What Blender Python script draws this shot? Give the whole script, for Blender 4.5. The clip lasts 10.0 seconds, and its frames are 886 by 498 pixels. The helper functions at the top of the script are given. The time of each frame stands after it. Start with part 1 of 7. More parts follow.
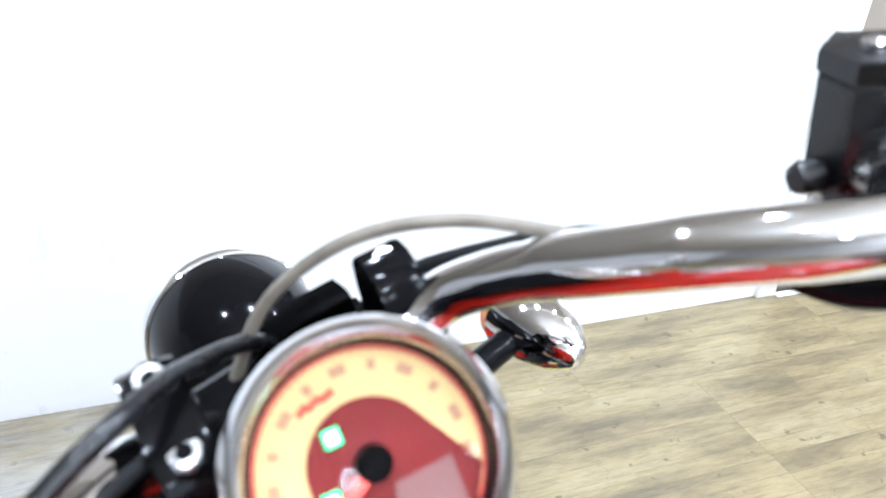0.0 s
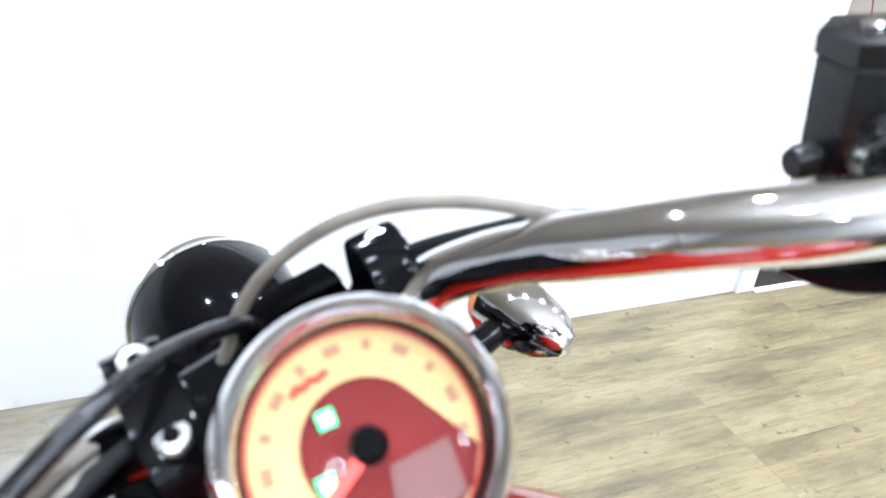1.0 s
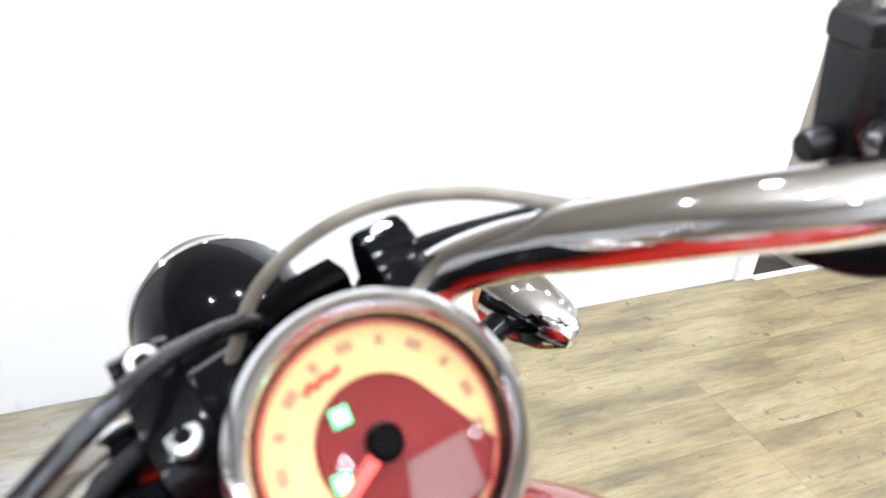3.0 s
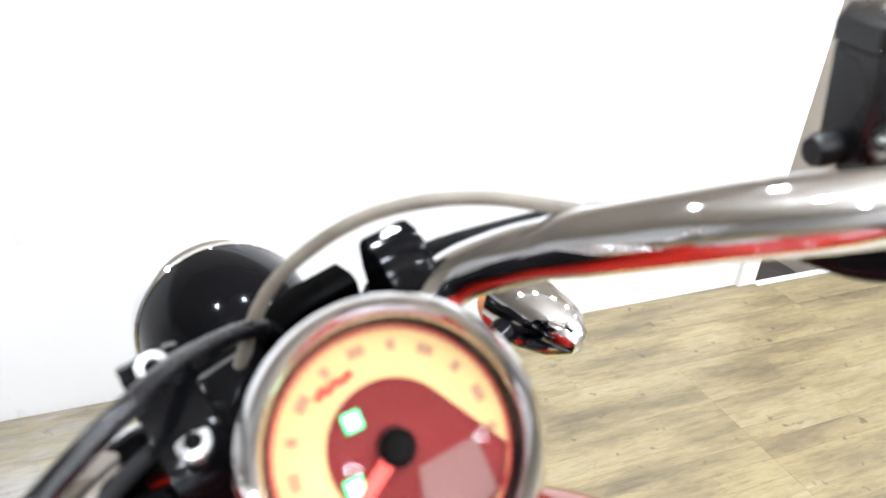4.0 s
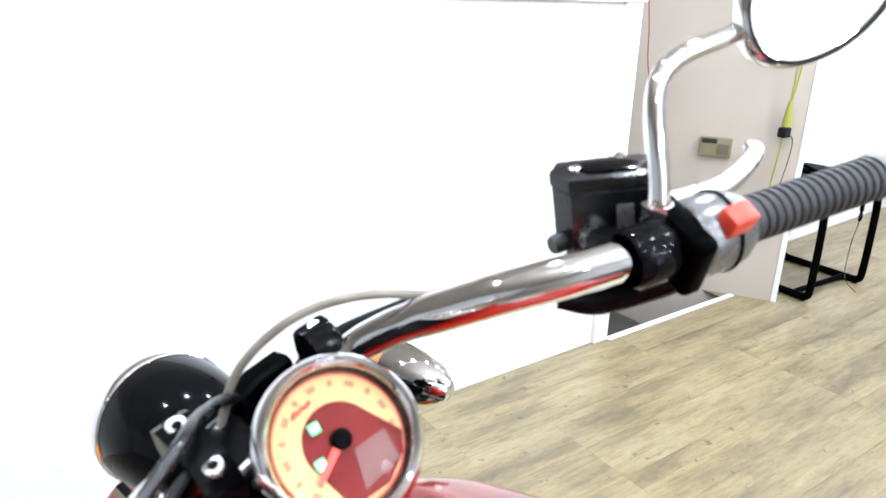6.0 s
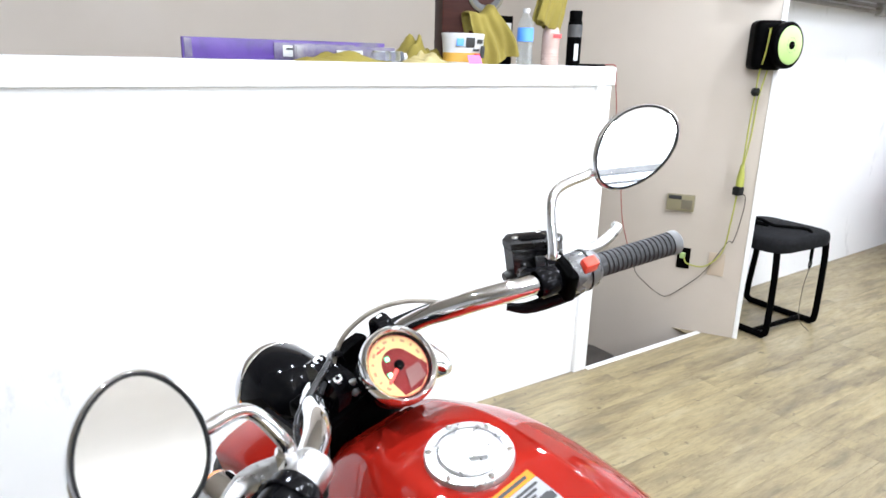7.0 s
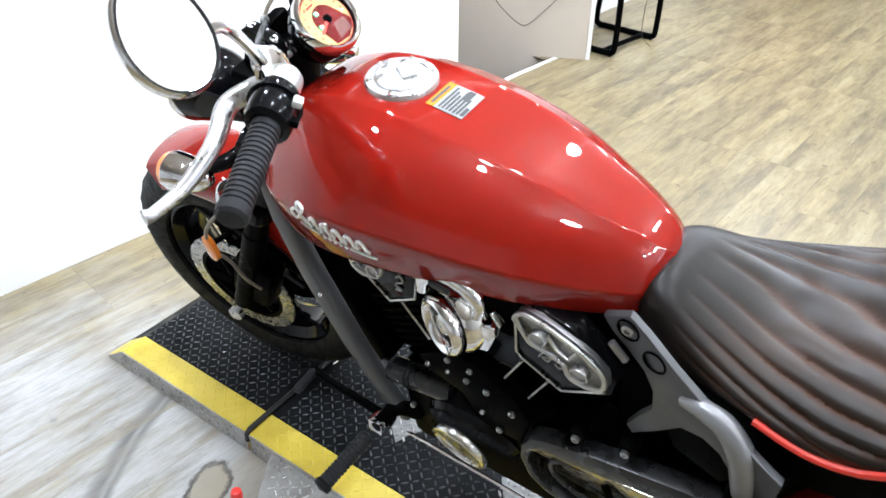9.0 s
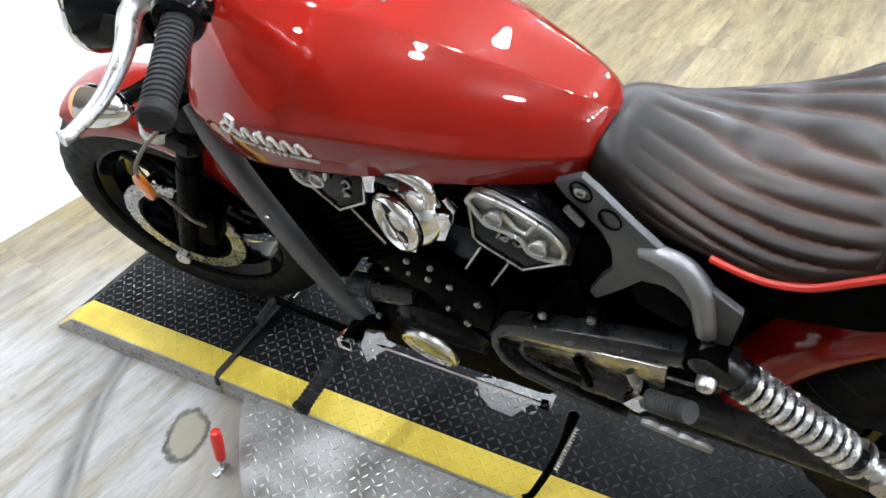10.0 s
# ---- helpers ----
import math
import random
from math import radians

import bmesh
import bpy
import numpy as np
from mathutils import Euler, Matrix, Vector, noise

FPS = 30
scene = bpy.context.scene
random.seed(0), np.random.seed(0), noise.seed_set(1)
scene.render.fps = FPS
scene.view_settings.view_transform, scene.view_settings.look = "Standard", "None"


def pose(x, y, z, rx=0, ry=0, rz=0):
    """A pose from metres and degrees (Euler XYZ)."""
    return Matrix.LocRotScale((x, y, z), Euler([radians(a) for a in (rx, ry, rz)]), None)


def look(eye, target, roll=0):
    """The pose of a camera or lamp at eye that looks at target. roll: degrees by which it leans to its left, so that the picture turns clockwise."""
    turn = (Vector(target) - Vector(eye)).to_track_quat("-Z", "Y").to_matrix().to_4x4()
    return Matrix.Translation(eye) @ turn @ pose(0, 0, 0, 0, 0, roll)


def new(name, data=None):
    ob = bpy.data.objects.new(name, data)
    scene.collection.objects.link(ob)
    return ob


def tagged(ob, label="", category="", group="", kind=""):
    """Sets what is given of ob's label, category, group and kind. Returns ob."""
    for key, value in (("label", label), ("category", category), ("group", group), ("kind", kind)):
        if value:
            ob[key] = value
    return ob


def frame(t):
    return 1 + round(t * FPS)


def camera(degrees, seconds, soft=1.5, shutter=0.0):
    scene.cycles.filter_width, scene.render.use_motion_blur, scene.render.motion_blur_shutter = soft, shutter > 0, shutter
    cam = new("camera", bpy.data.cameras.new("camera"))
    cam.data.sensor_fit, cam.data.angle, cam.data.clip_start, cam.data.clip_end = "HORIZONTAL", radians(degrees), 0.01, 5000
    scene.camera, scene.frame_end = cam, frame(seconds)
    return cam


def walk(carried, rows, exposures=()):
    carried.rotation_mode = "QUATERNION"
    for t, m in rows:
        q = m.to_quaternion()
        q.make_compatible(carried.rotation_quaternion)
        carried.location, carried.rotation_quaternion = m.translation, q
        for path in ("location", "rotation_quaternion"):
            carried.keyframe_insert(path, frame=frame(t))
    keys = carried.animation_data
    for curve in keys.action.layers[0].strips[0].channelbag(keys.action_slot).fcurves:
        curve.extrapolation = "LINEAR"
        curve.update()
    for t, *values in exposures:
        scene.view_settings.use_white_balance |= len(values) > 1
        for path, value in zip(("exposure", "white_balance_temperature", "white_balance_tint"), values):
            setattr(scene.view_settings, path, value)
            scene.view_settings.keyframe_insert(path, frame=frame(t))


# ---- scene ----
# ---------------------------------------------------------------- camera
cam = camera(67.0, 10.0)
cam.data.dof.use_dof, cam.data.dof.focus_distance, cam.data.dof.aperture_fstop = True, 1.32, 9.5
PATH = [
    (0, (-1.737, -1.438, 1.131), (-1.108, 0.215, 0.196), 3.37),
    (0.5, (-1.732, -1.435, 1.129), (-1.037, 0.201, 0.211), 3.06),
    (1, (-1.741, -1.435, 1.124), (-1.060, 0.192, 0.180), 4.70),
    (1.5, (-1.744, -1.436, 1.123), (-1.076, 0.183, 0.157), 4.21),
    (2, (-1.744, -1.435, 1.123), (-1.067, 0.186, 0.167), 4.26),
    (3.5, (-1.744, -1.430, 1.121), (-1.056, 0.185, 0.163), 3.39),
    (4, (-1.747, -1.430, 1.121), (-1.062, 0.195, 0.179), 3.45),
    (4.5, (-1.749, -1.430, 1.120), (-1.062, 0.195, 0.178), 3.08),
    (5, (-1.761, -1.433, 1.128), (-1.050, 0.197, 0.213), 2.68),
    (5.5, (-1.768, -1.453, 1.147), (-0.880, 0.137, 0.319), 3.40),
    (5.7, (-1.779, -1.474, 1.156), (-0.716, 0.051, 0.418), 1.86),
    (6.8, (-2.002, -1.862, 1.301), (-0.981, -0.254, 0.690), -0.88),
    (7, (-2.045, -1.879, 1.309), (-0.961, -0.292, 0.755), 1.48),
    (7.2, (-2.122, -1.894, 1.318), (-0.974, -0.357, 0.754), -0.13),
    (7.5, (-2.231, -1.906, 1.345), (-0.948, -0.471, 0.802), 2.41),
    (8, (-2.270, -1.941, 1.328), (-0.996, -0.550, 0.663), 1.82),
    (8.5, (-2.252, -1.974, 1.279), (-1.012, -0.704, 0.358), 0.34),
    (8.7, (-2.243, -1.979, 1.252), (-1.011, -0.789, 0.219), 0.58),
    (9, (-2.234, -1.984, 1.222), (-1.028, -0.870, 0.080), -0.26),
    (9.2, (-2.230, -1.989, 1.206), (-1.047, -0.919, -0.000), -1.30),
    (9.5, (-2.231, -1.990, 1.184), (-1.058, -0.988, -0.088), -1.85),
    (9.7, (-2.237, -1.987, 1.176), (-1.079, -0.982, -0.108), -4.19),
    (10, (-2.254, -1.995, 1.170), (-1.046, -1.065, -0.126), -5.24),
]
walk(cam, [(t, look(eye, target, roll)) for t, eye, target, roll in PATH],
     exposures=[(0, -0.17, 5300, 9), (2.2, -0.18, 5380, 9), (3.5, -0.23, 5800, 10), (4.5, -0.23, 5800, 10), (5.2, -0.06, 5380, 9), (6.8, -0.31, 5650, 10), (7.2, -0.27, 5650, 10), (7.5, -0.17, 5650, 9), (8.5, -0.08, 5530, 8), (9.2, -0.08, 5620, 8), (10, -0.14, 5650, 8)])

# ---------------------------------------------------------------- world and lamps
world = bpy.data.worlds.new("world")
scene.world = world
world.use_nodes = True
world.node_tree.nodes["Background"].inputs[0].default_value = (0.8, 0.88, 1.0, 1)
world.node_tree.nodes["Background"].inputs[1].default_value = 0.05

CEIL = 2.45
TRACKS = [(-0.75, "AREA"), (-1.70, "POINT"), (-2.75, "POINT"), (-4.55, "POINT")]     # y of each ceiling track, kind of its lamps
# the last two, beyond the tracks, are added to brighten the room's far end
LAMPS = [(-2.38 + (0.78 if k < 3 else 0.36) * i + 0.25 * (k % 2), y, kind) for k, (y, kind) in enumerate(TRACKS) for i in range(8)] + [(5.6, -2.2, "POINT"), (7.4, -3.2, "POINT")]
LAMP_POWER = 17.8


def lamp(x, y, z, kind, power, size, colour=(1.0, 0.985, 0.97)):
    data = bpy.data.lights.new("ceiling_lamp_light", kind)
    data.energy, data.color = power, colour
    if kind == "AREA":
        data.shape, data.size = "DISK", size
    else:
        data.shadow_soft_size = size
    ob = new("ceiling_lamp_light", data)
    ob.matrix_world = pose(x, y, z)


# spot heads that face down on the track along the half wall, bare bulbs on the others
for lx, ly, kind in LAMPS:
    far = 1.8 if lx > 5 else 1.0
    if kind == "AREA":
        lamp(lx, ly, CEIL - 0.225, kind, LAMP_POWER, 0.07)
    else:
        lamp(lx, ly, CEIL - 0.26, kind, LAMP_POWER * 1.25 * far, 0.055)


# ---------------------------------------------------------------- materials
def mat(name, colour, rough=0.5, metal=0.0, coat=0.0, spec=0.5):
    m = bpy.data.materials.new(name)
    m.use_nodes = True
    b = m.node_tree.nodes["Principled BSDF"]
    b.inputs["Base Color"].default_value = (*colour, 1)
    b.inputs["Roughness"].default_value = rough
    b.inputs["Metallic"].default_value = metal
    b.inputs["Coat Weight"].default_value = coat
    b.inputs["Coat Roughness"].default_value = 0.03
    b.inputs["Specular IOR Level"].default_value = spec
    return m


def node(m, kind, **values):
    n = m.node_tree.nodes.new(kind)
    for k, v in values.items():
        n.inputs[k.replace("_", " ")].default_value = v
    return n


def link(m, a, b):
    m.node_tree.links.new(a, b)


def bsdf(m):
    return m.node_tree.nodes["Principled BSDF"]


def ramp(m, fac, stops):
    r = m.node_tree.nodes.new("ShaderNodeValToRGB")
    els = r.color_ramp.elements
    while len(els) < len(stops):
        els.new(0.5)
    for e, (p, c) in zip(els, stops):
        e.position, e.color = p, (*c, 1)
    link(m, fac, r.inputs[0])
    return r.outputs[0]


def coords(m, scale=(1, 1, 1), kind="Object"):
    mp = m.node_tree.nodes.new("ShaderNodeMapping")
    mp.inputs["Scale"].default_value = scale
    tc = m.node_tree.nodes.new("ShaderNodeTexCoord")
    link(m, tc.outputs[kind], mp.inputs["Vector"])
    return mp.outputs[0]


def noise_tex(m, vec, scale, detail=4.0, rough=0.55):
    n = node(m, "ShaderNodeTexNoise", Scale=scale, Detail=detail, Roughness=rough)
    if vec is not None:
        link(m, vec, n.inputs["Vector"])
    return n.outputs[0]


def bump(m, height, strength=0.2, distance=0.002):
    b = node(m, "ShaderNodeBump", Strength=strength, Distance=distance)
    link(m, height, b.inputs["Height"])
    link(m, b.outputs[0], bsdf(m).inputs["Normal"])


def varied(m, colours, scale, vec_scale=(1, 1, 1), rough=None, bump_by=0.0, bump_scale=None, detail=5.0):
    """Colour from noise between the given colours, roughness between two values, and fine relief."""
    v = coords(m, vec_scale)
    f = noise_tex(m, v, scale, detail)
    n = len(colours)
    stops = [(0.3 + 0.4 * i / max(1, n - 1), c) for i, c in enumerate(colours)]
    link(m, ramp(m, f, stops), bsdf(m).inputs["Base Color"])
    if rough:
        g = noise_tex(m, v, scale * 2.7, 3.0)
        link(m, ramp(m, g, [(0.35, (rough[0],) * 3), (0.65, (rough[1],) * 3)]), bsdf(m).inputs["Roughness"])
    if bump_by:
        bump(m, noise_tex(m, v, bump_scale or scale * 6, 3.0), bump_by)
    return m


def glow(name, colour, strength):
    m = mat(name, colour, 0.4)
    bsdf(m).inputs["Emission Color"].default_value = (*colour, 1)
    bsdf(m).inputs["Emission Strength"].default_value = strength
    return m


M_WALL = varied(mat("white_wall_paint", (0.8, 0.8, 0.79), 0.55), [(0.80, 0.80, 0.79), (0.84, 0.84, 0.83)], 1.6, rough=(0.45, 0.6), bump_by=0.05, bump_scale=160)
M_TAUPE = varied(mat("taupe_wall_paint", (0.45, 0.42, 0.38), 0.6), [(0.41, 0.362, 0.300), (0.455, 0.405, 0.340)], 1.4, rough=(0.5, 0.65), bump_by=0.05, bump_scale=160)
M_SCUFFED = varied(mat("scuffed_white_wall_paint", (0.8, 0.8, 0.79), 0.55), [(0.80, 0.80, 0.79), (0.84, 0.84, 0.83)], 1.6, rough=(0.45, 0.6), bump_by=0.05, bump_scale=160)
_v = coords(M_SCUFFED, (1.6, 1.0, 0.7))
_spots = ramp(M_SCUFFED, noise_tex(M_SCUFFED, _v, 5.0, 7.0, 0.7), [(0.60, (0, 0, 0)), (0.78, (0.55,) * 3)])
_mx = M_SCUFFED.node_tree.nodes.new("ShaderNodeMix")
_mx.data_type = "RGBA"
link(M_SCUFFED, bsdf(M_SCUFFED).inputs["Base Color"].links[0].from_socket, _mx.inputs[6])
_mx.inputs[7].default_value = (0.30, 0.29, 0.28, 1)
link(M_SCUFFED, _spots, _mx.inputs[0])
link(M_SCUFFED, _mx.outputs[2], bsdf(M_SCUFFED).inputs["Base Color"])
M_TRIM = varied(mat("white_trim_paint", (0.8, 0.8, 0.78), 0.4), [(0.78, 0.78, 0.76), (0.83, 0.83, 0.82)], 3, rough=(0.3, 0.45))
M_CEIL = varied(mat("ceiling_paint", (0.7, 0.68, 0.64), 0.8), [(0.49, 0.46, 0.41), (0.54, 0.51, 0.46)], 2)
M_RED = varied(mat("red_candy_paint", (0.26, 0.008, 0.006), 0.45, 0.15, 1.0, 0.0), [(0.215, 0.0080, 0.0038), (0.250, 0.0100, 0.0048)], 2.0)
bsdf(M_RED).inputs["Coat IOR"].default_value = 1.45
bsdf(M_RED).inputs["Coat Roughness"].default_value = 0.015
M_CHROME = mat("chrome", (0.88, 0.88, 0.9), 0.04, 1.0)
M_ALU = varied(mat("cast_aluminium", (0.6, 0.6, 0.6), 0.35, 1.0), [(0.50, 0.50, 0.50), (0.66, 0.66, 0.65)], 30, rough=(0.25, 0.45))
M_SATIN = varied(mat("satin_grey_casting", (0.10, 0.10, 0.105), 0.42, 0.4), [(0.052, 0.052, 0.055), (0.074, 0.074, 0.078)], 6, rough=(0.34, 0.46), bump_by=0.06, bump_scale=300)
M_FRAMEGREY = varied(mat("satin_frame_paint", (0.11, 0.11, 0.112), 0.42, 0.4), [(0.085, 0.085, 0.088), (0.115, 0.115, 0.118)], 6, rough=(0.36, 0.48), bump_by=0.06, bump_scale=300)
M_ALUSATIN = varied(mat("pale_satin_casting", (0.3, 0.3, 0.31), 0.35, 0.6), [(0.20, 0.20, 0.21), (0.26, 0.26, 0.27)], 8, rough=(0.3, 0.42))
M_GLOSSBLACK = varied(mat("gloss_black_paint", (0.006, 0.006, 0.007), 0.10, 0, 0.0, 0.12), [(0.003, 0.003, 0.0035), (0.005, 0.005, 0.006)], 8, rough=(0.06, 0.12))
M_RESBLACK = varied(mat("semi_gloss_black_paint", (0.008, 0.008, 0.009), 0.28, 0, 0.0, 0.5), [(0.004, 0.004, 0.0045), (0.007, 0.007, 0.008)], 12, rough=(0.22, 0.32))
M_BLACK = varied(mat("satin_black_paint", (0.004, 0.004, 0.004), 0.34, 0, 0, 0.010), [(0.0008, 0.0008, 0.0008), (0.0022, 0.0022, 0.0022)], 10, rough=(0.26, 0.42))
M_RUBBER = varied(mat("black_rubber", (0.02, 0.02, 0.02), 0.6, 0, 0, 0.2), [(0.005, 0.005, 0.005), (0.011, 0.011, 0.011)], 18, rough=(0.5, 0.75), bump_by=0.1, bump_scale=400)
M_GRIP = varied(mat("grip_rubber", (0.03, 0.03, 0.032), 0.5, 0, 0, 0.15), [(0.014, 0.014, 0.015), (0.026, 0.026, 0.028)], 22, rough=(0.42, 0.6))
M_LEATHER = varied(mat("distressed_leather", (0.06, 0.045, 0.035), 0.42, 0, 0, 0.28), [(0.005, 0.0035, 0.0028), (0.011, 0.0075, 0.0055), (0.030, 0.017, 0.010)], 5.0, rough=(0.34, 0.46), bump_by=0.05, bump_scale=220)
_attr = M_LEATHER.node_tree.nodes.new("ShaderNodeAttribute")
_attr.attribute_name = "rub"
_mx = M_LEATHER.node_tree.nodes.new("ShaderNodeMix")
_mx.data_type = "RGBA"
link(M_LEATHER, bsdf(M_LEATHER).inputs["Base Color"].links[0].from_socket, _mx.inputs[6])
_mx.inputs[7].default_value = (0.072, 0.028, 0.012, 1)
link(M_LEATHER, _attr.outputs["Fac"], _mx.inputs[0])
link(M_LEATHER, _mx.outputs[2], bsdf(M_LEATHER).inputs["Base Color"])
M_PIPING = mat("red_piping", (0.55, 0.03, 0.015), 0.4)
M_CREAM = mat("cream_dial", (0.60, 0.43, 0.18), 0.5, 0, 0, 0.1)
M_DIALRED = mat("maroon_dial", (0.135, 0.012, 0.011), 0.5, 0, 0, 0.1)
M_LCD = mat("grey_red_lcd", (0.17, 0.085, 0.075), 0.4, 0, 0, 0.1)
M_DIALMARK = mat("dial_print", (0.35, 0.18, 0.08), 0.5)
M_SCRIPTANDRIM = mat("red_print_and_reflection", (0.55, 0.04, 0.02), 0.5)
# the needle is no lamp; a glow is added to brighten its red
M_NEEDLE = glow("glowing_red_needle", (0.9, 0.05, 0.03), 0.9)
M_LED = glow("green_led", (0.02, 0.70, 0.20), 1.5)
M_LEDCORE = glow("white_green_led", (0.70, 1.0, 0.80), 2.2)
M_AMBER = mat("amber_lens", (0.75, 0.22, 0.02), 0.15, 0, 0.5)
M_SWITCHRED = mat("red_switch", (0.7, 0.06, 0.03), 0.35)
M_YELLOWPLATE = varied(mat("yellow_deck_paint", (0.65, 0.45, 0.03), 0.4), [(0.52, 0.38, 0.035), (0.66, 0.51, 0.055), (0.72, 0.57, 0.08)], 9, rough=(0.3, 0.5))
M_DECK = varied(mat("dark_deck_paint", (0.02, 0.02, 0.022), 0.4, 0.0, 0.0, 0.08), [(0.0035, 0.0037, 0.0043), (0.011, 0.0115, 0.0125)], 7, rough=(0.36, 0.6))
M_DECKWORN = varied(mat("worn_deck_tread", (0.16, 0.17, 0.18), 0.32, 0.4), [(0.010, 0.0105, 0.012), (0.034, 0.036, 0.038), (0.105, 0.11, 0.115)], 16, rough=(0.24, 0.42))
M_PLATE = varied(mat("bare_tread_plate", (0.45, 0.45, 0.44), 0.4, 0.4), [(0.22, 0.205, 0.185), (0.36, 0.35, 0.335), (0.46, 0.455, 0.445)], 14, rough=(0.3, 0.55))
M_TREADBRIGHT = varied(mat("polished_tread", (0.7, 0.7, 0.69), 0.3, 0.6), [(0.30, 0.30, 0.29), (0.52, 0.52, 0.51)], 30, rough=(0.2, 0.4))
M_PATCH = varied(mat("dull_worn_plate", (0.3, 0.3, 0.3), 0.5, 0.2), [(0.12, 0.12, 0.12), (0.27, 0.27, 0.265)], 18, rough=(0.4, 0.6))
M_POLISHED = varied(mat("polished_dark_cover", (0.20, 0.18, 0.14), 0.16, 0.9), [(0.30, 0.28, 0.24), (0.46, 0.43, 0.38)], 18, rough=(0.2, 0.32))
M_POLALU = varied(mat("polished_aluminium", (0.62, 0.61, 0.58), 0.18, 1.0), [(0.56, 0.55, 0.53), (0.68, 0.67, 0.64)], 25, rough=(0.12, 0.24))
M_DULLALU = varied(mat("dull_cast_aluminium", (0.36, 0.36, 0.36), 0.42, 0.9), [(0.26, 0.26, 0.265), (0.40, 0.40, 0.40)], 40, rough=(0.34, 0.5))
M_GUARD = varied(mat("grey_black_guard_plastic", (0.03, 0.03, 0.032), 0.3, 0, 0, 0.5), [(0.009, 0.009, 0.0095), (0.020, 0.020, 0.0205)], 12, rough=(0.22, 0.36))
M_STEELBOLT = mat("zinc_bolt", (0.42, 0.42, 0.42), 0.3, 1.0)
M_SPRING = varied(mat("bright_spring_steel", (0.7, 0.7, 0.7), 0.28, 0.85), [(0.62, 0.62, 0.62), (0.78, 0.78, 0.78)], 40, rough=(0.22, 0.34))
M_LABELORANGE = mat("orange_label", (0.62, 0.22, 0.02), 0.6, 0, 0, 0.1)
M_LABELGREY = mat("silver_label", (0.32, 0.32, 0.32), 0.6, 0, 0, 0.1)
M_REARWALL = varied(mat("off_white_wall_paint", (0.55, 0.54, 0.51), 0.55), [(0.47, 0.46, 0.44), (0.53, 0.52, 0.50)], 1.6, rough=(0.45, 0.6), bump_by=0.05, bump_scale=160)
M_DARKFRAME = varied(mat("dark_grey_frame", (0.07, 0.07, 0.07), 0.4), [(0.05, 0.05, 0.05), (0.08, 0.08, 0.08)], 9)
# dark brown that puts the shade down the stairwell into the stairs' colour
M_STAIRS = varied(mat("dark_stair_shade", (0.06, 0.05, 0.042), 0.9), [(0.045, 0.038, 0.032), (0.075, 0.064, 0.054)], 8, bump_by=0.3, bump_scale=300)
M_GREYTRIM = varied(mat("grey_trim_paint", (0.25, 0.25, 0.24), 0.5), [(0.2, 0.2, 0.195), (0.28, 0.28, 0.27)], 4)
M_DAYLIGHT = mat("daylight_outside", (0.8, 0.8, 0.8), 1.0)
bsdf(M_DAYLIGHT).inputs["Emission Color"].default_value = (0.95, 0.98, 1.0, 1)
bsdf(M_DAYLIGHT).inputs["Emission Strength"].default_value = 4.0
# paler copies of the grip rubber; bright light put into the right grip's colour
M_GRIPGREY = varied(mat("brightened_grip_rubber", (0.06, 0.06, 0.062), 0.5, 0, 0, 0.25), [(0.040, 0.040, 0.041), (0.070, 0.070, 0.072)], 22, rough=(0.42, 0.6))
M_GRIPEND = varied(mat("brightened_bar_end", (0.15, 0.15, 0.15), 0.45), [(0.10, 0.10, 0.10), (0.18, 0.18, 0.18)], 30)
M_SWITCHGREY = varied(mat("silver_switch_paint", (0.22, 0.22, 0.22), 0.3, 0.6), [(0.16, 0.16, 0.165), (0.26, 0.26, 0.26)], 20, rough=(0.22, 0.38))
M_PRINT = mat("dark_print", (0.015, 0.015, 0.015), 0.5)
M_GLASS = mat("mirror_glass", (0.93, 0.93, 0.92), 0.015, 1.0)
M_LINE = varied(mat("braided_line", (0.20, 0.18, 0.14), 0.5), [(0.15, 0.13, 0.10), (0.24, 0.21, 0.165)], 60, rough=(0.4, 0.55))
M_LENS = mat("gauge_glass", (1, 1, 1), 0.0)
bsdf(M_LENS).inputs["Transmission Weight"].default_value = 1.0
bsdf(M_LENS).inputs["IOR"].default_value = 1.14
M_SILVERBADGE = mat("silver_badge", (0.80, 0.80, 0.78), 0.3, 0.4)
M_DISC = varied(mat("brake_disc_steel", (0.45, 0.45, 0.45), 0.28, 0.8), [(0.36, 0.36, 0.36), (0.48, 0.48, 0.48)], 40, rough=(0.22, 0.35))

# ---------------------------------------------------------------- mesh helpers
I4 = Matrix.Identity(4)


def empty(name, m=I4):
    ob = new(name)
    ob.matrix_world = m
    ob.empty_display_size = 0.05
    return ob


def part(name, bm, material, parent=None, label="", sharp=35, m=None, kind=""):
    """Links a bmesh as one mesh object, under a thing or a part."""
    bmesh.ops.recalc_face_normals(bm, faces=bm.faces)
    me = bpy.data.meshes.new(name)
    bm.to_mesh(me)
    bm.free()
    me.materials.append(material)
    me.polygons.foreach_set("use_smooth", [True] * len(me.polygons))
    me.set_sharp_from_angle(angle=radians(sharp))
    ob = new(name, me)
    if parent:
        ob.parent = parent
    if m is not None:
        ob.matrix_basis = m
    return tagged(ob, label=label, kind=kind)


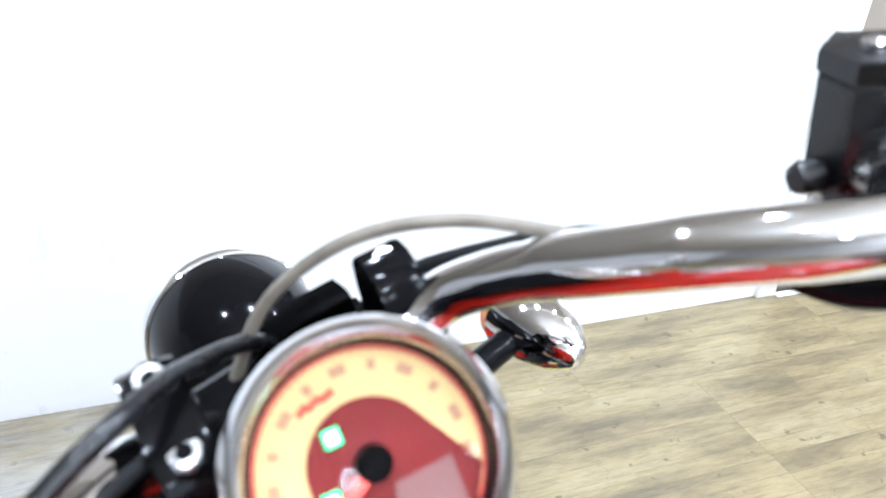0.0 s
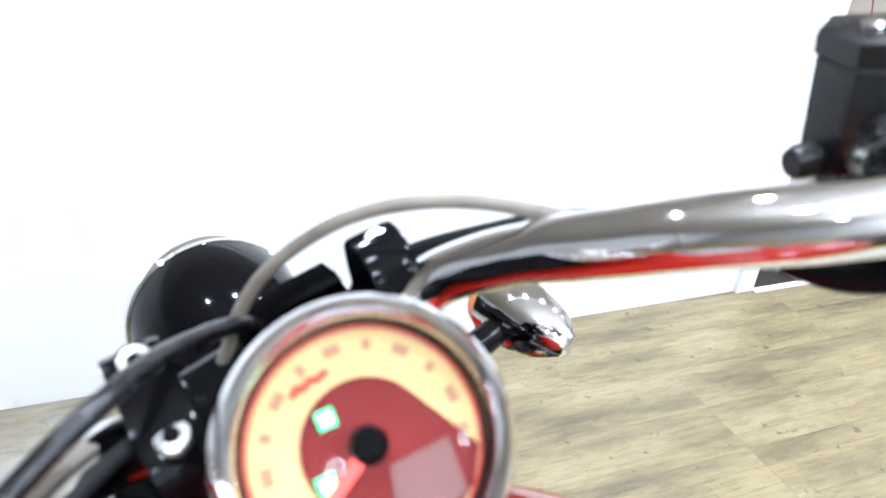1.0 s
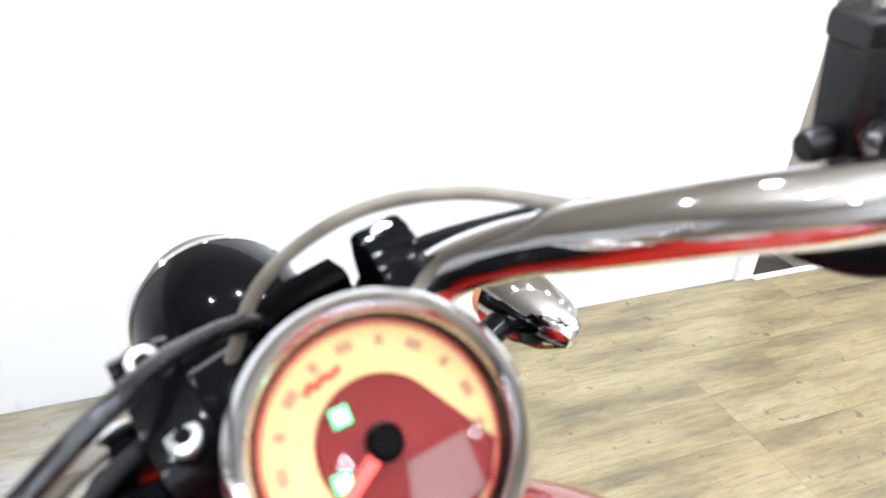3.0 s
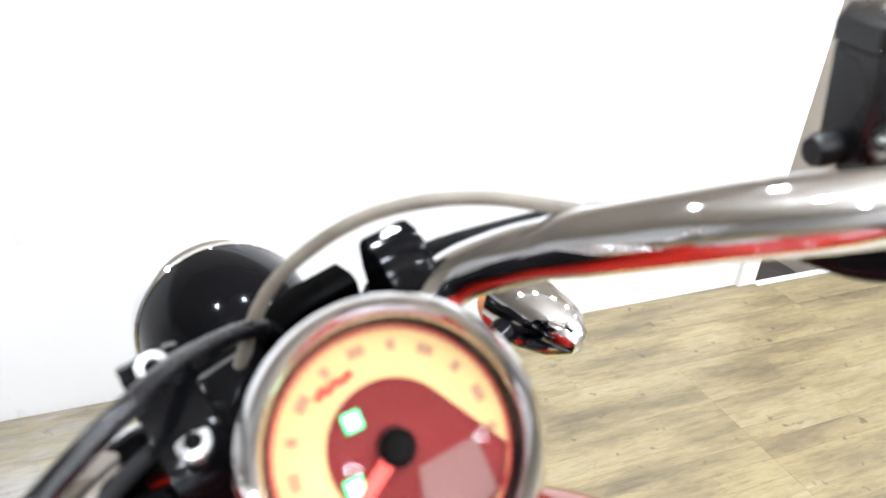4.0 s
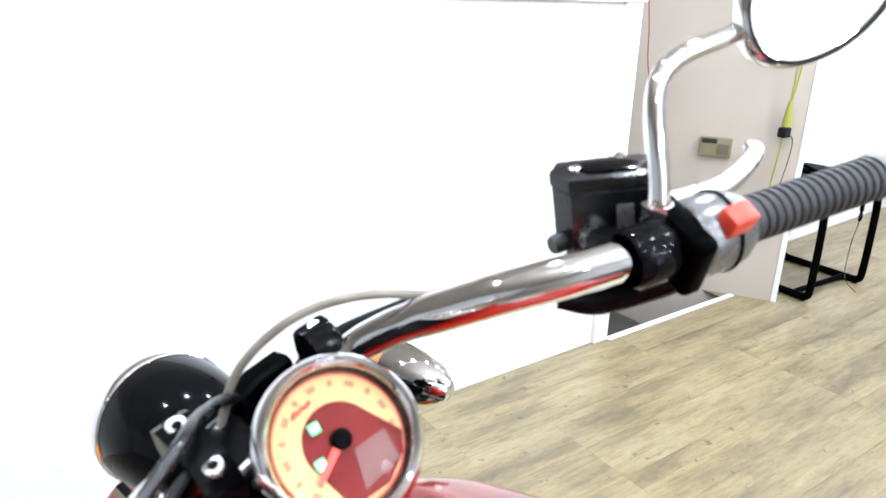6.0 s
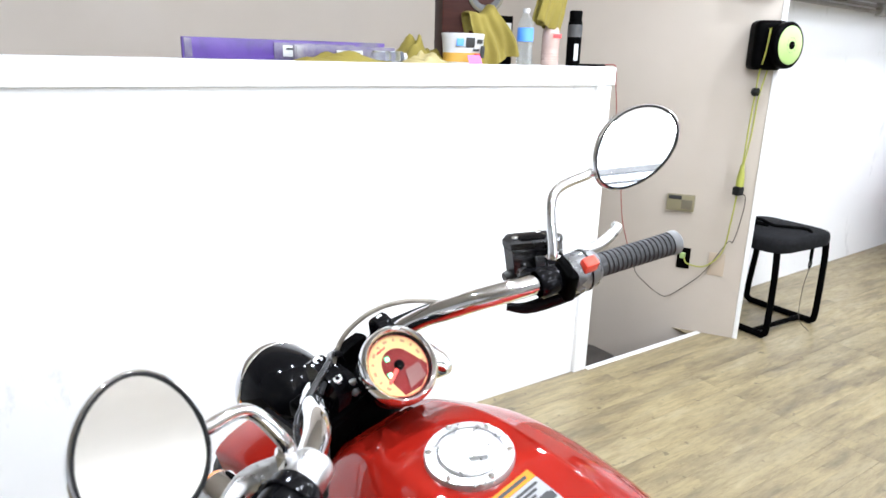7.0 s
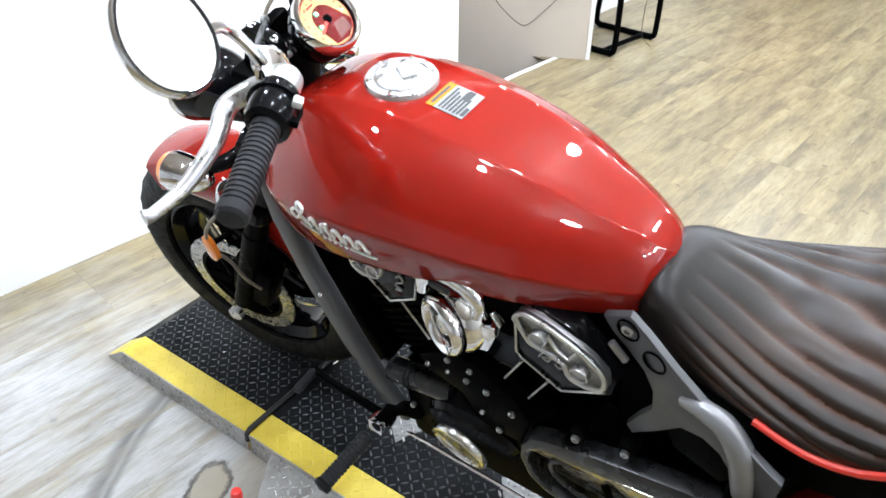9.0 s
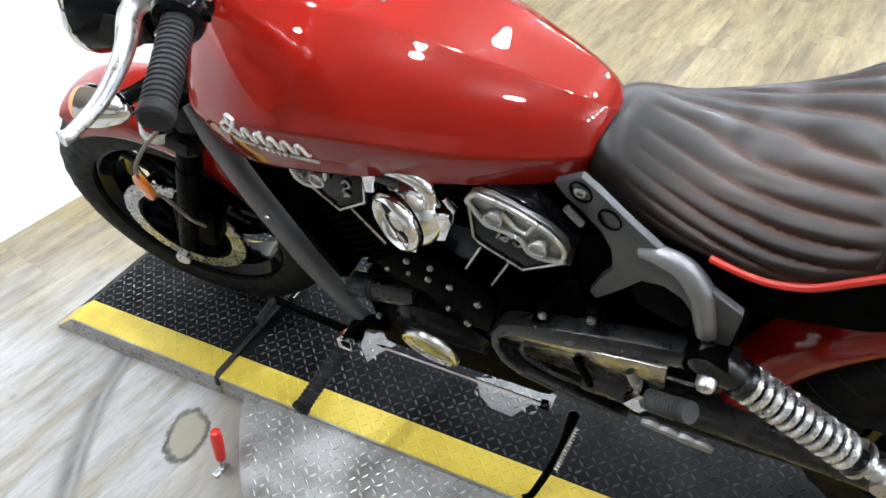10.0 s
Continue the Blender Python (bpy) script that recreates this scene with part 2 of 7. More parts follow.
def add_box(bm, size, m=I4, bevel=0.0, seg=2):
    r = bmesh.ops.create_cube(bm, size=1.0, matrix=Matrix.Diagonal((*size, 1)))
    vs = r["verts"]
    if bevel:
        es = list({e for v in vs for e in v.link_edges})
        g = bmesh.ops.bevel(bm, geom=es, offset=bevel, segments=seg, profile=0.6, affect="EDGES")
        vs = list({v for f in g["faces"] for v in f.verts} | {v for v in vs if v.is_valid})
    bmesh.ops.transform(bm, matrix=m, verts=vs)
    return vs


def box(size, m=I4, bevel=0.0, seg=2):
    bm = bmesh.new()
    add_box(bm, size, m, bevel, seg)
    return bm


def add_lathe(bm, profile, m=I4, n=32, arc=360.0):
    """A profile of (radius, height) turned round the z axis."""
    rings = []
    closed = arc >= 360
    steps = n if closed else n + 1
    for r, z in profile:
        if r < 1e-6:
            rings.append([bm.verts.new(m @ Vector((0, 0, z)))])
        else:
            rings.append([bm.verts.new(m @ Vector((r * math.cos(radians(arc) * i / n), r * math.sin(radians(arc) * i / n), z))) for i in range(steps)])
    for a, b in zip(rings, rings[1:]):
        for i in range(n):
            j = (i + 1) % steps
            q = [a[i % len(a)], a[j % len(a)], b[j % len(b)], b[i % len(b)]]
            q = list(dict.fromkeys(q))
            if len(q) > 2:
                bm.faces.new(q)


def lathe(profile, m=I4, n=32):
    bm = bmesh.new()
    add_lathe(bm, profile, m, n)
    return bm


def axis(p, d, spin=0.0):
    """A pose at p whose z axis points along d."""
    return Matrix.Translation(p) @ Vector(d).to_track_quat("Z", "Y").to_matrix().to_4x4() @ pose(0, 0, 0, 0, 0, spin)


def curve_points(points, per=8):
    """A smooth line through the points."""
    p = [Vector(q) for q in points]
    p = [2 * p[0] - p[1]] + p + [2 * p[-1] - p[-2]]
    out = []
    for i in range(1, len(p) - 2):
        for k in range(per):
            t = k / per
            out.append(0.5 * (2 * p[i] + (p[i + 1] - p[i - 1]) * t + (2 * p[i - 1] - 5 * p[i] + 4 * p[i + 1] - p[i + 2]) * t * t
                              + (3 * p[i] - p[i - 1] - 3 * p[i + 1] + p[i + 2]) * t ** 3))
    out.append(p[-2])
    return out


def add_tube(bm, points, radius, n=12, per=8, smooth=True, flat=1.0):
    """A round bar along the points; radius is a number, or one for each point."""
    line = curve_points(points, per) if smooth and len(points) > 2 else [Vector(q) for q in points]
    if isinstance(radius, (int, float)):
        rad = [radius] * len(line)
    else:
        rad = []
        for i in range(len(line)):
            f = i * (len(radius) - 1) / max(1, len(line) - 1)
            k = min(int(f), len(radius) - 2)
            rad.append(radius[k] + (radius[k + 1] - radius[k]) * (f - k))
    side, rings = None, []
    for i, p in enumerate(line):
        d = (line[min(i + 1, len(line) - 1)] - line[max(i - 1, 0)]).normalized()
        if side is None:
            side = d.orthogonal().normalized()
        side = (side - d * side.dot(d)).normalized()
        up = d.cross(side)
        rings.append([bm.verts.new(p + rad[i] * (math.cos(math.tau * k / n) * side + flat * math.sin(math.tau * k / n) * up)) for k in range(n)])
    for a, b in zip(rings, rings[1:]):
        for k in range(n):
            bm.faces.new((a[k], a[(k + 1) % n], b[(k + 1) % n], b[k]))
    bm.faces.new(rings[0][::-1])
    bm.faces.new(rings[-1])


def tube(points, radius, n=12, per=8, smooth=True):
    bm = bmesh.new()
    add_tube(bm, points, radius, n, per, smooth)
    return bm


def add_loft(bm, sections, cap=True):
    """Skins closed rings of points of equal count."""
    rings = [[bm.verts.new(p) for p in s] for s in sections]
    n = len(rings[0])
    for a, b in zip(rings, rings[1:]):
        for k in range(n):
            bm.faces.new((a[k], a[(k + 1) % n], b[(k + 1) % n], b[k]))
    if cap:
        bm.faces.new(rings[0][::-1])
        bm.faces.new(rings[-1])


def add_plate(bm, outline, thick, m=I4, bevel=0.0):
    """A plate with an outline in x and y, from z = 0 up to thick."""
    low = [bm.verts.new((x, y, 0)) for x, y in outline]
    f = bm.faces.new(low)
    r = bmesh.ops.extrude_face_region(bm, geom=[f])
    top = [v for v in r["geom"] if isinstance(v, bmesh.types.BMVert)]
    bmesh.ops.translate(bm, vec=(0, 0, thick), verts=top)
    vs = low + top
    if bevel:
        tf = [g for g in r["geom"] if isinstance(g, bmesh.types.BMFace)]
        es = list({e for g in tf for e in g.edges})
        g = bmesh.ops.bevel(bm, geom=es, offset=bevel, segments=2, profile=0.6, affect="EDGES")
        vs = list({v for v in vs if v.is_valid} | {v for q in g["faces"] for v in q.verts})
    bmesh.ops.transform(bm, matrix=m, verts=vs)


def plate(outline, thick, m=I4, bevel=0.0):
    bm = bmesh.new()
    add_plate(bm, outline, thick, m, bevel)
    return bm


def mix(rows, t):
    """Smooth values between rows of (t, values...)."""
    rows = sorted(rows)
    if t <= rows[0][0]:
        return rows[0][1:]
    if t >= rows[-1][0]:
        return rows[-1][1:]
    for i in range(len(rows) - 1):
        if rows[i][0] <= t <= rows[i + 1][0]:
            a, b = rows[max(i - 1, 0)], rows[i]
            c, d = rows[i + 1], rows[min(i + 2, len(rows) - 1)]
            h = c[0] - b[0]
            u = (t - b[0]) / h
            out = []
            for k in range(1, len(b)):
                m0 = (c[k] - a[k]) / (c[0] - a[0]) * h
                m1 = (d[k] - b[k]) / (d[0] - b[0]) * h
                out.append((2 * u**3 - 3 * u**2 + 1) * b[k] + (u**3 - 2 * u**2 + u) * m0 + (3 * u**2 - 2 * u**3) * c[k] + (u**3 - u**2) * m1)
            return out

# ---------------------------------------------------------------- the room
WALL_H = 1.285            # half wall, to the top of its cap


def structure(name, bm, material, label, parent=None, category=""):
    return tagged(part(name, bm, material, parent, label), category=category, kind="structure")


def slab(x0, x1, y0, y1, z0, z1, bevel=0.0):
    return box((x1 - x0, y1 - y0, z1 - z0), Matrix.Translation(((x0 + x1) / 2, (y0 + y1) / 2, (z0 + z1) / 2)), bevel)


def build_room():
    structure("wall_partition", slab(-7.0, 0.0, 0.0, 0.20, -0.05, 1.215), M_SCUFFED, "white painted half wall beside the stairwell", category="wall")
    structure("trim_wall_cap", slab(-7.0, 0.020, -0.022, 0.30, 1.215, WALL_H, 0.006), M_TRIM, "white painted wooden cap on the half wall", category="trim")
    structure("trim_wall_end", slab(-0.07, 0.003, -0.017, 0.0, 0.0, 1.215, 0.002), M_TRIM, "white end board of the half wall", category="trim")
    structure("wall_stair_back", slab(-7.0, 0.62, 1.02, 1.12, -1.2, CEIL), M_TAUPE, "taupe painted wall behind the stairwell", category="wall")
    # splayed wall at the far end of the stair opening
    a, b = Vector((0.885, -0.150, 0)), Vector((0.19, 1.02, 0))
    d = (b - a).normalized()
    nrm = Vector((d.y, -d.x, 0))
    m = Matrix(((d.x, nrm.x, 0, a.x), (d.y, nrm.y, 0, a.y), (0, 0, 1, 0), (0, 0, 0, 1)))
    bm = bmesh.new()
    add_box(bm, (1.36, 0.07, CEIL + 1.2), m @ Matrix.Translation((0.68, 0.035, CEIL / 2 - 0.6)))
    structure("wall_stair_side", bm, M_TAUPE, "taupe painted wall at the stair opening", category="wall")
    bm = bmesh.new()
    add_box(bm, (0.022, 0.078, CEIL), m @ Matrix.Translation((-0.011, 0.034, CEIL / 2)), 0.003)
    structure("trim_wall_edge", bm, M_TRIM, "white painted end of the stair wall", category="trim")
    # long white wall
    bm = bmesh.new()
    mw = pose(0.95, 0.232, 0, 0, 0, 2.2)
    add_box(bm, (9.0, 0.12, CEIL), mw @ Matrix.Translation((4.5, 0.06, CEIL / 2)))
    structure("wall_north", bm, M_SCUFFED, "long white painted wall with scuffs", category="wall")
    # rear wall with a glazed door
    bm = slab(-7.1, -1.38, -5.30, -5.20, 0, CEIL)
    add_box(bm, (10.03, 0.10, CEIL), Matrix.Translation((4.585, -5.25, CEIL / 2)))
    add_box(bm, (0.95, 0.10, CEIL - 2.10), Matrix.Translation((-0.905, -5.25, (CEIL + 2.10) / 2)))
    structure("wall_south", bm, M_REARWALL, "off-white painted rear wall", category="wall")
    door = structure("door_1", slab(-1.38, -0.43, -5.21, -5.15, 2.06, 2.10, 0.003), M_DARKFRAME, "dark framed glazed door in the rear wall", category="door")
    part("door_frame", slab(-1.38, -1.34, -5.21, -5.15, 0, 2.06, 0.003), M_DARKFRAME, door)
    part("door_frame", slab(-0.47, -0.43, -5.21, -5.15, 0, 2.06, 0.003), M_DARKFRAME, door)
    part("door_rail", slab(-1.34, -0.47, -5.20, -5.17, 1.995, 2.015, 0.003), M_DARKFRAME, door)
    part("door_rail", slab(-1.34, -0.47, -5.20, -5.16, 0.0, 0.20, 0.003), M_DARKFRAME, door)
    part("closer", slab(-0.60, -0.49, -5.16, -5.11, 1.90, 1.97, 0.006), M_DARKFRAME, door, "dark door closer")
    structure("trim_corner", slab(-0.30, -0.268, -5.20, -5.17, 0, CEIL, 0.003), M_GREYTRIM, "grey corner trim on the rear wall", category="trim")
    structure("trim_corner_2", slab(5.30, 5.40, -5.20, -5.17, 0, CEIL, 0.003), M_DARKFRAME, "dark upright strip on the rear wall", category="trim")
    structure("backdrop", slab(-2.2, 0.9, -6.3, -6.25, -0.2, 2.6), M_DAYLIGHT, "bright daylight outside the rear door", category="backdrop")
    structure("wall_west", slab(-7.1, -7.0, -5.3, 1.12, -1.2, CEIL), M_WALL, "white painted side wall", category="wall")
    structure("wall_east", slab(9.5, 9.6, -5.3, 1.2, 0, CEIL), M_WALL, "white painted far wall", category="wall")
    structure("ceiling", slab(-7.1, 9.6, -5.3, 1.3, CEIL, CEIL + 0.1), M_CEIL, "pale grey ceiling", category="ceiling")
    structure("floor_stairwell", slab(-7.0, 0.9, 0.0, 1.02, -1.25, -1.15), M_STAIRS, "dark stairwell floor", category="floor")
    bm = bmesh.new()
    for i in range(6):
        add_box(bm, (0.28, 0.80, 0.19), Matrix.Translation((0.40 - 0.28 * i, 0.62, -0.28 - 0.19 * i)))
    structure("stairs", bm, M_STAIRS, "dark brown stairs going down behind the half wall", category="stairs")
    structure("trim_threshold", slab(0.006, 0.80, -0.030, -0.006, -0.05, 0.005, 0.002), M_TRIM, "white edge strip at the stair opening", category="trim")


build_room()


def wood_material(name):
    m = mat(name, (0.5, 0.42, 0.3), 0.38)
    info = m.node_tree.nodes.new("ShaderNodeObjectInfo")
    geo = m.node_tree.nodes.new("ShaderNodeNewGeometry")
    comb = m.node_tree.nodes.new("ShaderNodeCombineXYZ")
    mul = node(m, "ShaderNodeMath")
    mul.operation = "MULTIPLY"
    mul.inputs[1].default_value = 37.0
    add = node(m, "ShaderNodeMath")
    add.operation = "ADD"
    link(m, info.outputs["Random"], add.inputs[0])
    link(m, geo.outputs["Random Per Island"], add.inputs[1])
    link(m, add.outputs[0], mul.inputs[0])
    link(m, mul.outputs[0], comb.inputs[2])
    link(m, mul.outputs[0], comb.inputs[0])
    va = m.node_tree.nodes.new("ShaderNodeVectorMath")
    link(m, geo.outputs["Position"], va.inputs[0])
    link(m, comb.outputs[0], va.inputs[1])
    mp = m.node_tree.nodes.new("ShaderNodeMapping")
    mp.inputs["Scale"].default_value = (1.5, 8.0, 1.0)
    link(m, va.outputs[0], mp.inputs[0])
    broad = noise_tex(m, mp.outputs[0], 1.7, 5.0, 0.6)
    grain = noise_tex(m, mp.outputs[0], 7.0, 8.0, 0.7)
    col = ramp(m, broad, [(0.30, (0.140, 0.115, 0.072)), (0.42, (0.205, 0.168, 0.098)), (0.54, (0.275, 0.228, 0.128)), (0.70, (0.320, 0.275, 0.175))])
    grey = ramp(m, grain, [(0.30, (0.45, 0.42, 0.38)), (0.55, (1.0, 1.0, 1.0))])
    mx = m.node_tree.nodes.new("ShaderNodeMix")
    mx.data_type, mx.blend_type = "RGBA", "MULTIPLY"
    mx.inputs[0].default_value = 0.5
    link(m, col, mx.inputs[6])
    link(m, grey, mx.inputs[7])
    # a slightly different tone for each board
    tone = ramp(m, add.outputs[0], [(0.0, (0.84, 0.82, 0.78)), (0.3, (0.96, 0.94, 0.89)), (0.6, (1.0, 0.97, 0.92)), (1.0, (1.10, 1.08, 1.04))])
    mt = m.node_tree.nodes.new("ShaderNodeMix")
    mt.data_type, mt.blend_type = "RGBA", "MULTIPLY"
    mt.inputs[0].default_value = 0.15
    link(m, mx.outputs[2], mt.inputs[6])
    link(m, tone, mt.inputs[7])
    # narrow strips printed within each board, and small dark knots
    bk = node(m, "ShaderNodeTexBrick", Scale=1.0)
    bk.inputs["Mortar Size"].default_value = 0.0012
    bk.inputs["Mortar"].default_value = (0.86, 0.83, 0.78, 1)
    bk.inputs["Brick Width"].default_value = 0.46
    bk.inputs["Row Height"].default_value = 0.0507
    bk.inputs["Color1"].default_value = (0.87, 0.86, 0.86, 1)
    bk.inputs["Color2"].default_value = (1.09, 1.07, 1.01, 1)
    wob = m.node_tree.nodes.new("ShaderNodeVectorMath")
    wob.operation = "MULTIPLY_ADD"
    wn = noise_tex(m, mp.outputs[0], 3.0, 3.0)
    link(m, wn, wob.inputs[0])
    wob.inputs[1].default_value = (0.10, 0.012, 0.0)
    link(m, geo.outputs["Position"], wob.inputs[2])
    link(m, wob.outputs[0], bk.inputs["Vector"])
    ms = m.node_tree.nodes.new("ShaderNodeMix")
    ms.data_type, ms.blend_type = "RGBA", "MULTIPLY"
    ms.inputs[0].default_value = 1.0
    link(m, mt.outputs[2], ms.inputs[6])
    link(m, bk.outputs[0], ms.inputs[7])
    kn = noise_tex(m, geo.outputs["Position"], 23.0, 2.0, 0.5)
    mk = m.node_tree.nodes.new("ShaderNodeMix")
    mk.data_type = "RGBA"
    link(m, ramp(m, kn, [(0.665, (0, 0, 0)), (0.73, (0.75,) * 3)]), mk.inputs[0])
    link(m, ms.outputs[2], mk.inputs[6])
    mk.inputs[7].default_value = (0.085, 0.068, 0.042, 1)
    # dirt round the turntable, and the round stain beside it
    out = mk.outputs[2]
    pos = m.node_tree.nodes.new("ShaderNodeSeparateXYZ")
    link(m, geo.outputs["Position"], pos.inputs[0])

    def distance_to(x, y, warp):
        v = m.node_tree.nodes.new("ShaderNodeVectorMath")
        v.operation = "ADD"
        nz = node(m, "ShaderNodeTexNoise", Scale=6.0, Detail=3.0)
        sc = m.node_tree.nodes.new("ShaderNodeVectorMath")
        sc.operation = "SCALE"
        sc.inputs[3].default_value = warp
        link(m, geo.outputs["Position"], nz.inputs["Vector"])
        link(m, nz.outputs[1], sc.inputs[0])
        link(m, geo.outputs["Position"], v.inputs[0])
        link(m, sc.outputs[0], v.inputs[1])
        dst = m.node_tree.nodes.new("ShaderNodeVectorMath")
        dst.operation = "DISTANCE"
        dst.inputs[1].default_value = (x + warp / 2, y + warp / 2, warp / 2)
        link(m, v.outputs[0], dst.inputs[0])
        return dst.outputs["Value"]

    def over(base_col, colour, fac):
        x = m.node_tree.nodes.new("ShaderNodeMix")
        x.data_type, x.blend_type = "RGBA", "MIX"
        link(m, fac, x.inputs[0])
        link(m, base_col, x.inputs[6])
        x.inputs[7].default_value = (*colour, 1)
        return x.outputs[2]

    def times(a, b):
        t = node(m, "ShaderNodeMath")
        t.operation = "MULTIPLY"
        link(m, a, t.inputs[0])
        link(m, b, t.inputs[1])
        return t.outputs[0]

    blot = noise_tex(m, mp.outputs[0], 2.6, 6.0, 0.65)
    # worn: pale grey patch that puts daylight sheen into the floor's colour
    worn = times(ramp(m, distance_to(-2.25, -0.85, 0.5), [(0.45, (0.85,) * 3), (1.05, (0, 0, 0))]), ramp(m, blot, [(0.38, (0.35,) * 3), (0.6, (1, 1, 1))]))
    out = over(out, (0.52, 0.525, 0.535), worn)
    fine = noise_tex(m, mp.outputs[0], 15.0, 8.0, 0.75)
    mf = m.node_tree.nodes.new("ShaderNodeMix")
    mf.data_type, mf.blend_type = "RGBA", "MULTIPLY"
    mf.inputs[0].default_value = 0.5
    link(m, out, mf.inputs[6])
    link(m, ramp(m, fine, [(0.36, (0.66, 0.64, 0.61)), (0.48, (0.96, 0.96, 0.95)), (0.66, (1.10, 1.10, 1.10))]), mf.inputs[7])
    out = mf.outputs[2]
    arc_d = distance_to(-1.46, -1.585, 0.03)
    patchy = ramp(m, blot, [(0.30, (0.25,) * 3), (0.60, (1, 1, 1))])
    grime = times(ramp(m, arc_d, [(0.60, (0.75,) * 3), (0.66, (0.6,) * 3), (0.73, (0.15,) * 3), (0.80, (0, 0, 0))]), patchy)
    out = over(out, (0.16, 0.125, 0.075), grime)
    arc = times(ramp(m, arc_d, [(0.925, (0, 0, 0)), (0.940, (0.8,) * 3), (0.950, (0.35,) * 3), (0.962, (0.85,) * 3), (0.974, (0.7,) * 3), (0.995, (0, 0, 0))]), patchy)
    out = over(out, (0.10, 0.095, 0.085), arc)
    # the egg-shaped stain, longer along one way
    off = m.node_tree.nodes.new("ShaderNodeVectorMath")
    off.operation = "SUBTRACT"
    off.inputs[1].default_value = (-1.928, -1.022, 0.0)
    link(m, geo.outputs["Position"], off.inputs[0])
    flat = m.node_tree.nodes.new("ShaderNodeCombineXYZ")
    for k, way in enumerate(((0.52, 0.39, 0.0), (-0.6, 0.8, 0.0))):
        dot = m.node_tree.nodes.new("ShaderNodeVectorMath")
        dot.operation = "DOT_PRODUCT"
        dot.inputs[1].default_value = way
        link(m, off.outputs[0], dot.inputs[0])
        link(m, dot.outputs["Value"], flat.inputs[k])
    size = m.node_tree.nodes.new("ShaderNodeVectorMath")
    size.operation = "LENGTH"
    link(m, flat.outputs[0], size.inputs[0])
    rough_edge = node(m, "ShaderNodeMath")
    rough_edge.operation = "MULTIPLY_ADD"
    link(m, noise_tex(m, geo.outputs["Position"], 34.0, 5.0, 0.65), rough_edge.inputs[0])
    rough_edge.inputs[1].default_value = 0.030
    link(m, size.outputs["Value"], rough_edge.inputs[2])
    ring_d = rough_edge.outputs[0]
    out = over(out, (0.30, 0.26, 0.18), ramp(m, ring_d, [(0.050, (0.8,) * 3), (0.060, (0, 0, 0))]))
    ring = times(ramp(m, ring_d, [(0.047, (0, 0, 0)), (0.053, (0.9,) * 3), (0.058, (0.95,) * 3), (0.063, (0, 0, 0))]), ramp(m, grain, [(0.30, (0.55,) * 3), (0.55, (1, 1, 1))]))
    out = over(out, (0.035, 0.03, 0.025), ring)
    link(m, out, bsdf(m).inputs["Base Color"])
    link(m, ramp(m, grain, [(0.3, (0.44,) * 3), (0.7, (0.29,) * 3)]), bsdf(m).inputs["Roughness"])
    bump(m, grain, 0.12, 0.001)
    return m


M_WOOD = wood_material("washed_wood_vinyl")
M_GAP = mat("plank_gap", (0.18, 0.152, 0.10), 0.8)

M_PURPLE = varied(mat("purple_card", (0.12, 0.04, 0.38), 0.35), [(0.020, 0.008, 0.070), (0.046, 0.014, 0.155), (0.060, 0.020, 0.18), (0.09, 0.075, 0.12)], 6)
M_LILAC = varied(mat("clear_lilac_wrap", (0.35, 0.30, 0.40), 0.25), [(0.045, 0.025, 0.10), (0.10, 0.085, 0.13), (0.20, 0.19, 0.20)], 16)
M_CLOTH = varied(mat("yellow_cloth", (0.45, 0.36, 0.05), 0.9), [(0.15, 0.118, 0.014), (0.215, 0.172, 0.026)], 7, bump_by=0.4, bump_scale=500)
M_CLOTHPALE = varied(mat("pale_yellow_cloth", (0.6, 0.52, 0.25), 0.9), [(0.26, 0.21, 0.08), (0.36, 0.31, 0.15)], 12, bump_by=0.4, bump_scale=500)
M_DARKWOOD = varied(mat("dark_wood_veneer", (0.06, 0.02, 0.012), 0.5, 0, 0, 0.12), [(0.022, 0.007, 0.005), (0.045, 0.014, 0.009)], 6, (1, 1, 8))
M_CLEARPLASTIC = mat("clear_plastic", (0.80, 0.84, 0.86), 0.10)
M_CONE = varied(mat("dark_cone_paper", (0.05, 0.05, 0.05), 0.5), [(0.03, 0.03, 0.03), (0.06, 0.06, 0.058)], 20)
M_LIDDARK = mat("dark_olive_plastic", (0.12, 0.105, 0.07), 0.4)
bsdf(M_CLEARPLASTIC).inputs["Transmission Weight"].default_value = 0.92
bsdf(M_CLEARPLASTIC).inputs["IOR"].default_value = 1.2
M_PINKFLUID = mat("pink_bottle", (0.56, 0.42, 0.36), 0.2)
bsdf(M_PINKFLUID).inputs["Transmission Weight"].default_value = 0.3
M_BLUELABEL = mat("blue_label", (0.10, 0.28, 0.75), 0.4)
M_REDPRINT = mat("red_print", (0.65, 0.05, 0.05), 0.5)
M_WHITECARD = mat("white_card", (0.50, 0.50, 0.49), 0.5)
M_PINKNOTE = mat("pink_note", (0.85, 0.12, 0.35), 0.6)
M_YELLOWCARD = mat("yellow_card", (0.42, 0.24, 0.03), 0.5)
M_GREYPLASTIC = varied(mat("grey_plastic", (0.5, 0.49, 0.45), 0.4), [(0.46, 0.45, 0.41), (0.54, 0.53, 0.49)], 12)
M_OLIVE = mat("olive_beige_plastic", (0.20, 0.175, 0.10), 0.45)
M_PEACH = mat("peach_cover_plastic", (0.42, 0.345, 0.26), 0.45)
M_LIME = varied(mat("lime_plastic", (0.30, 0.42, 0.14), 0.4), [(0.27, 0.38, 0.12), (0.33, 0.45, 0.17)], 10)
M_LIMECORD = mat("olive_lime_cord", (0.30, 0.31, 0.05), 0.5)
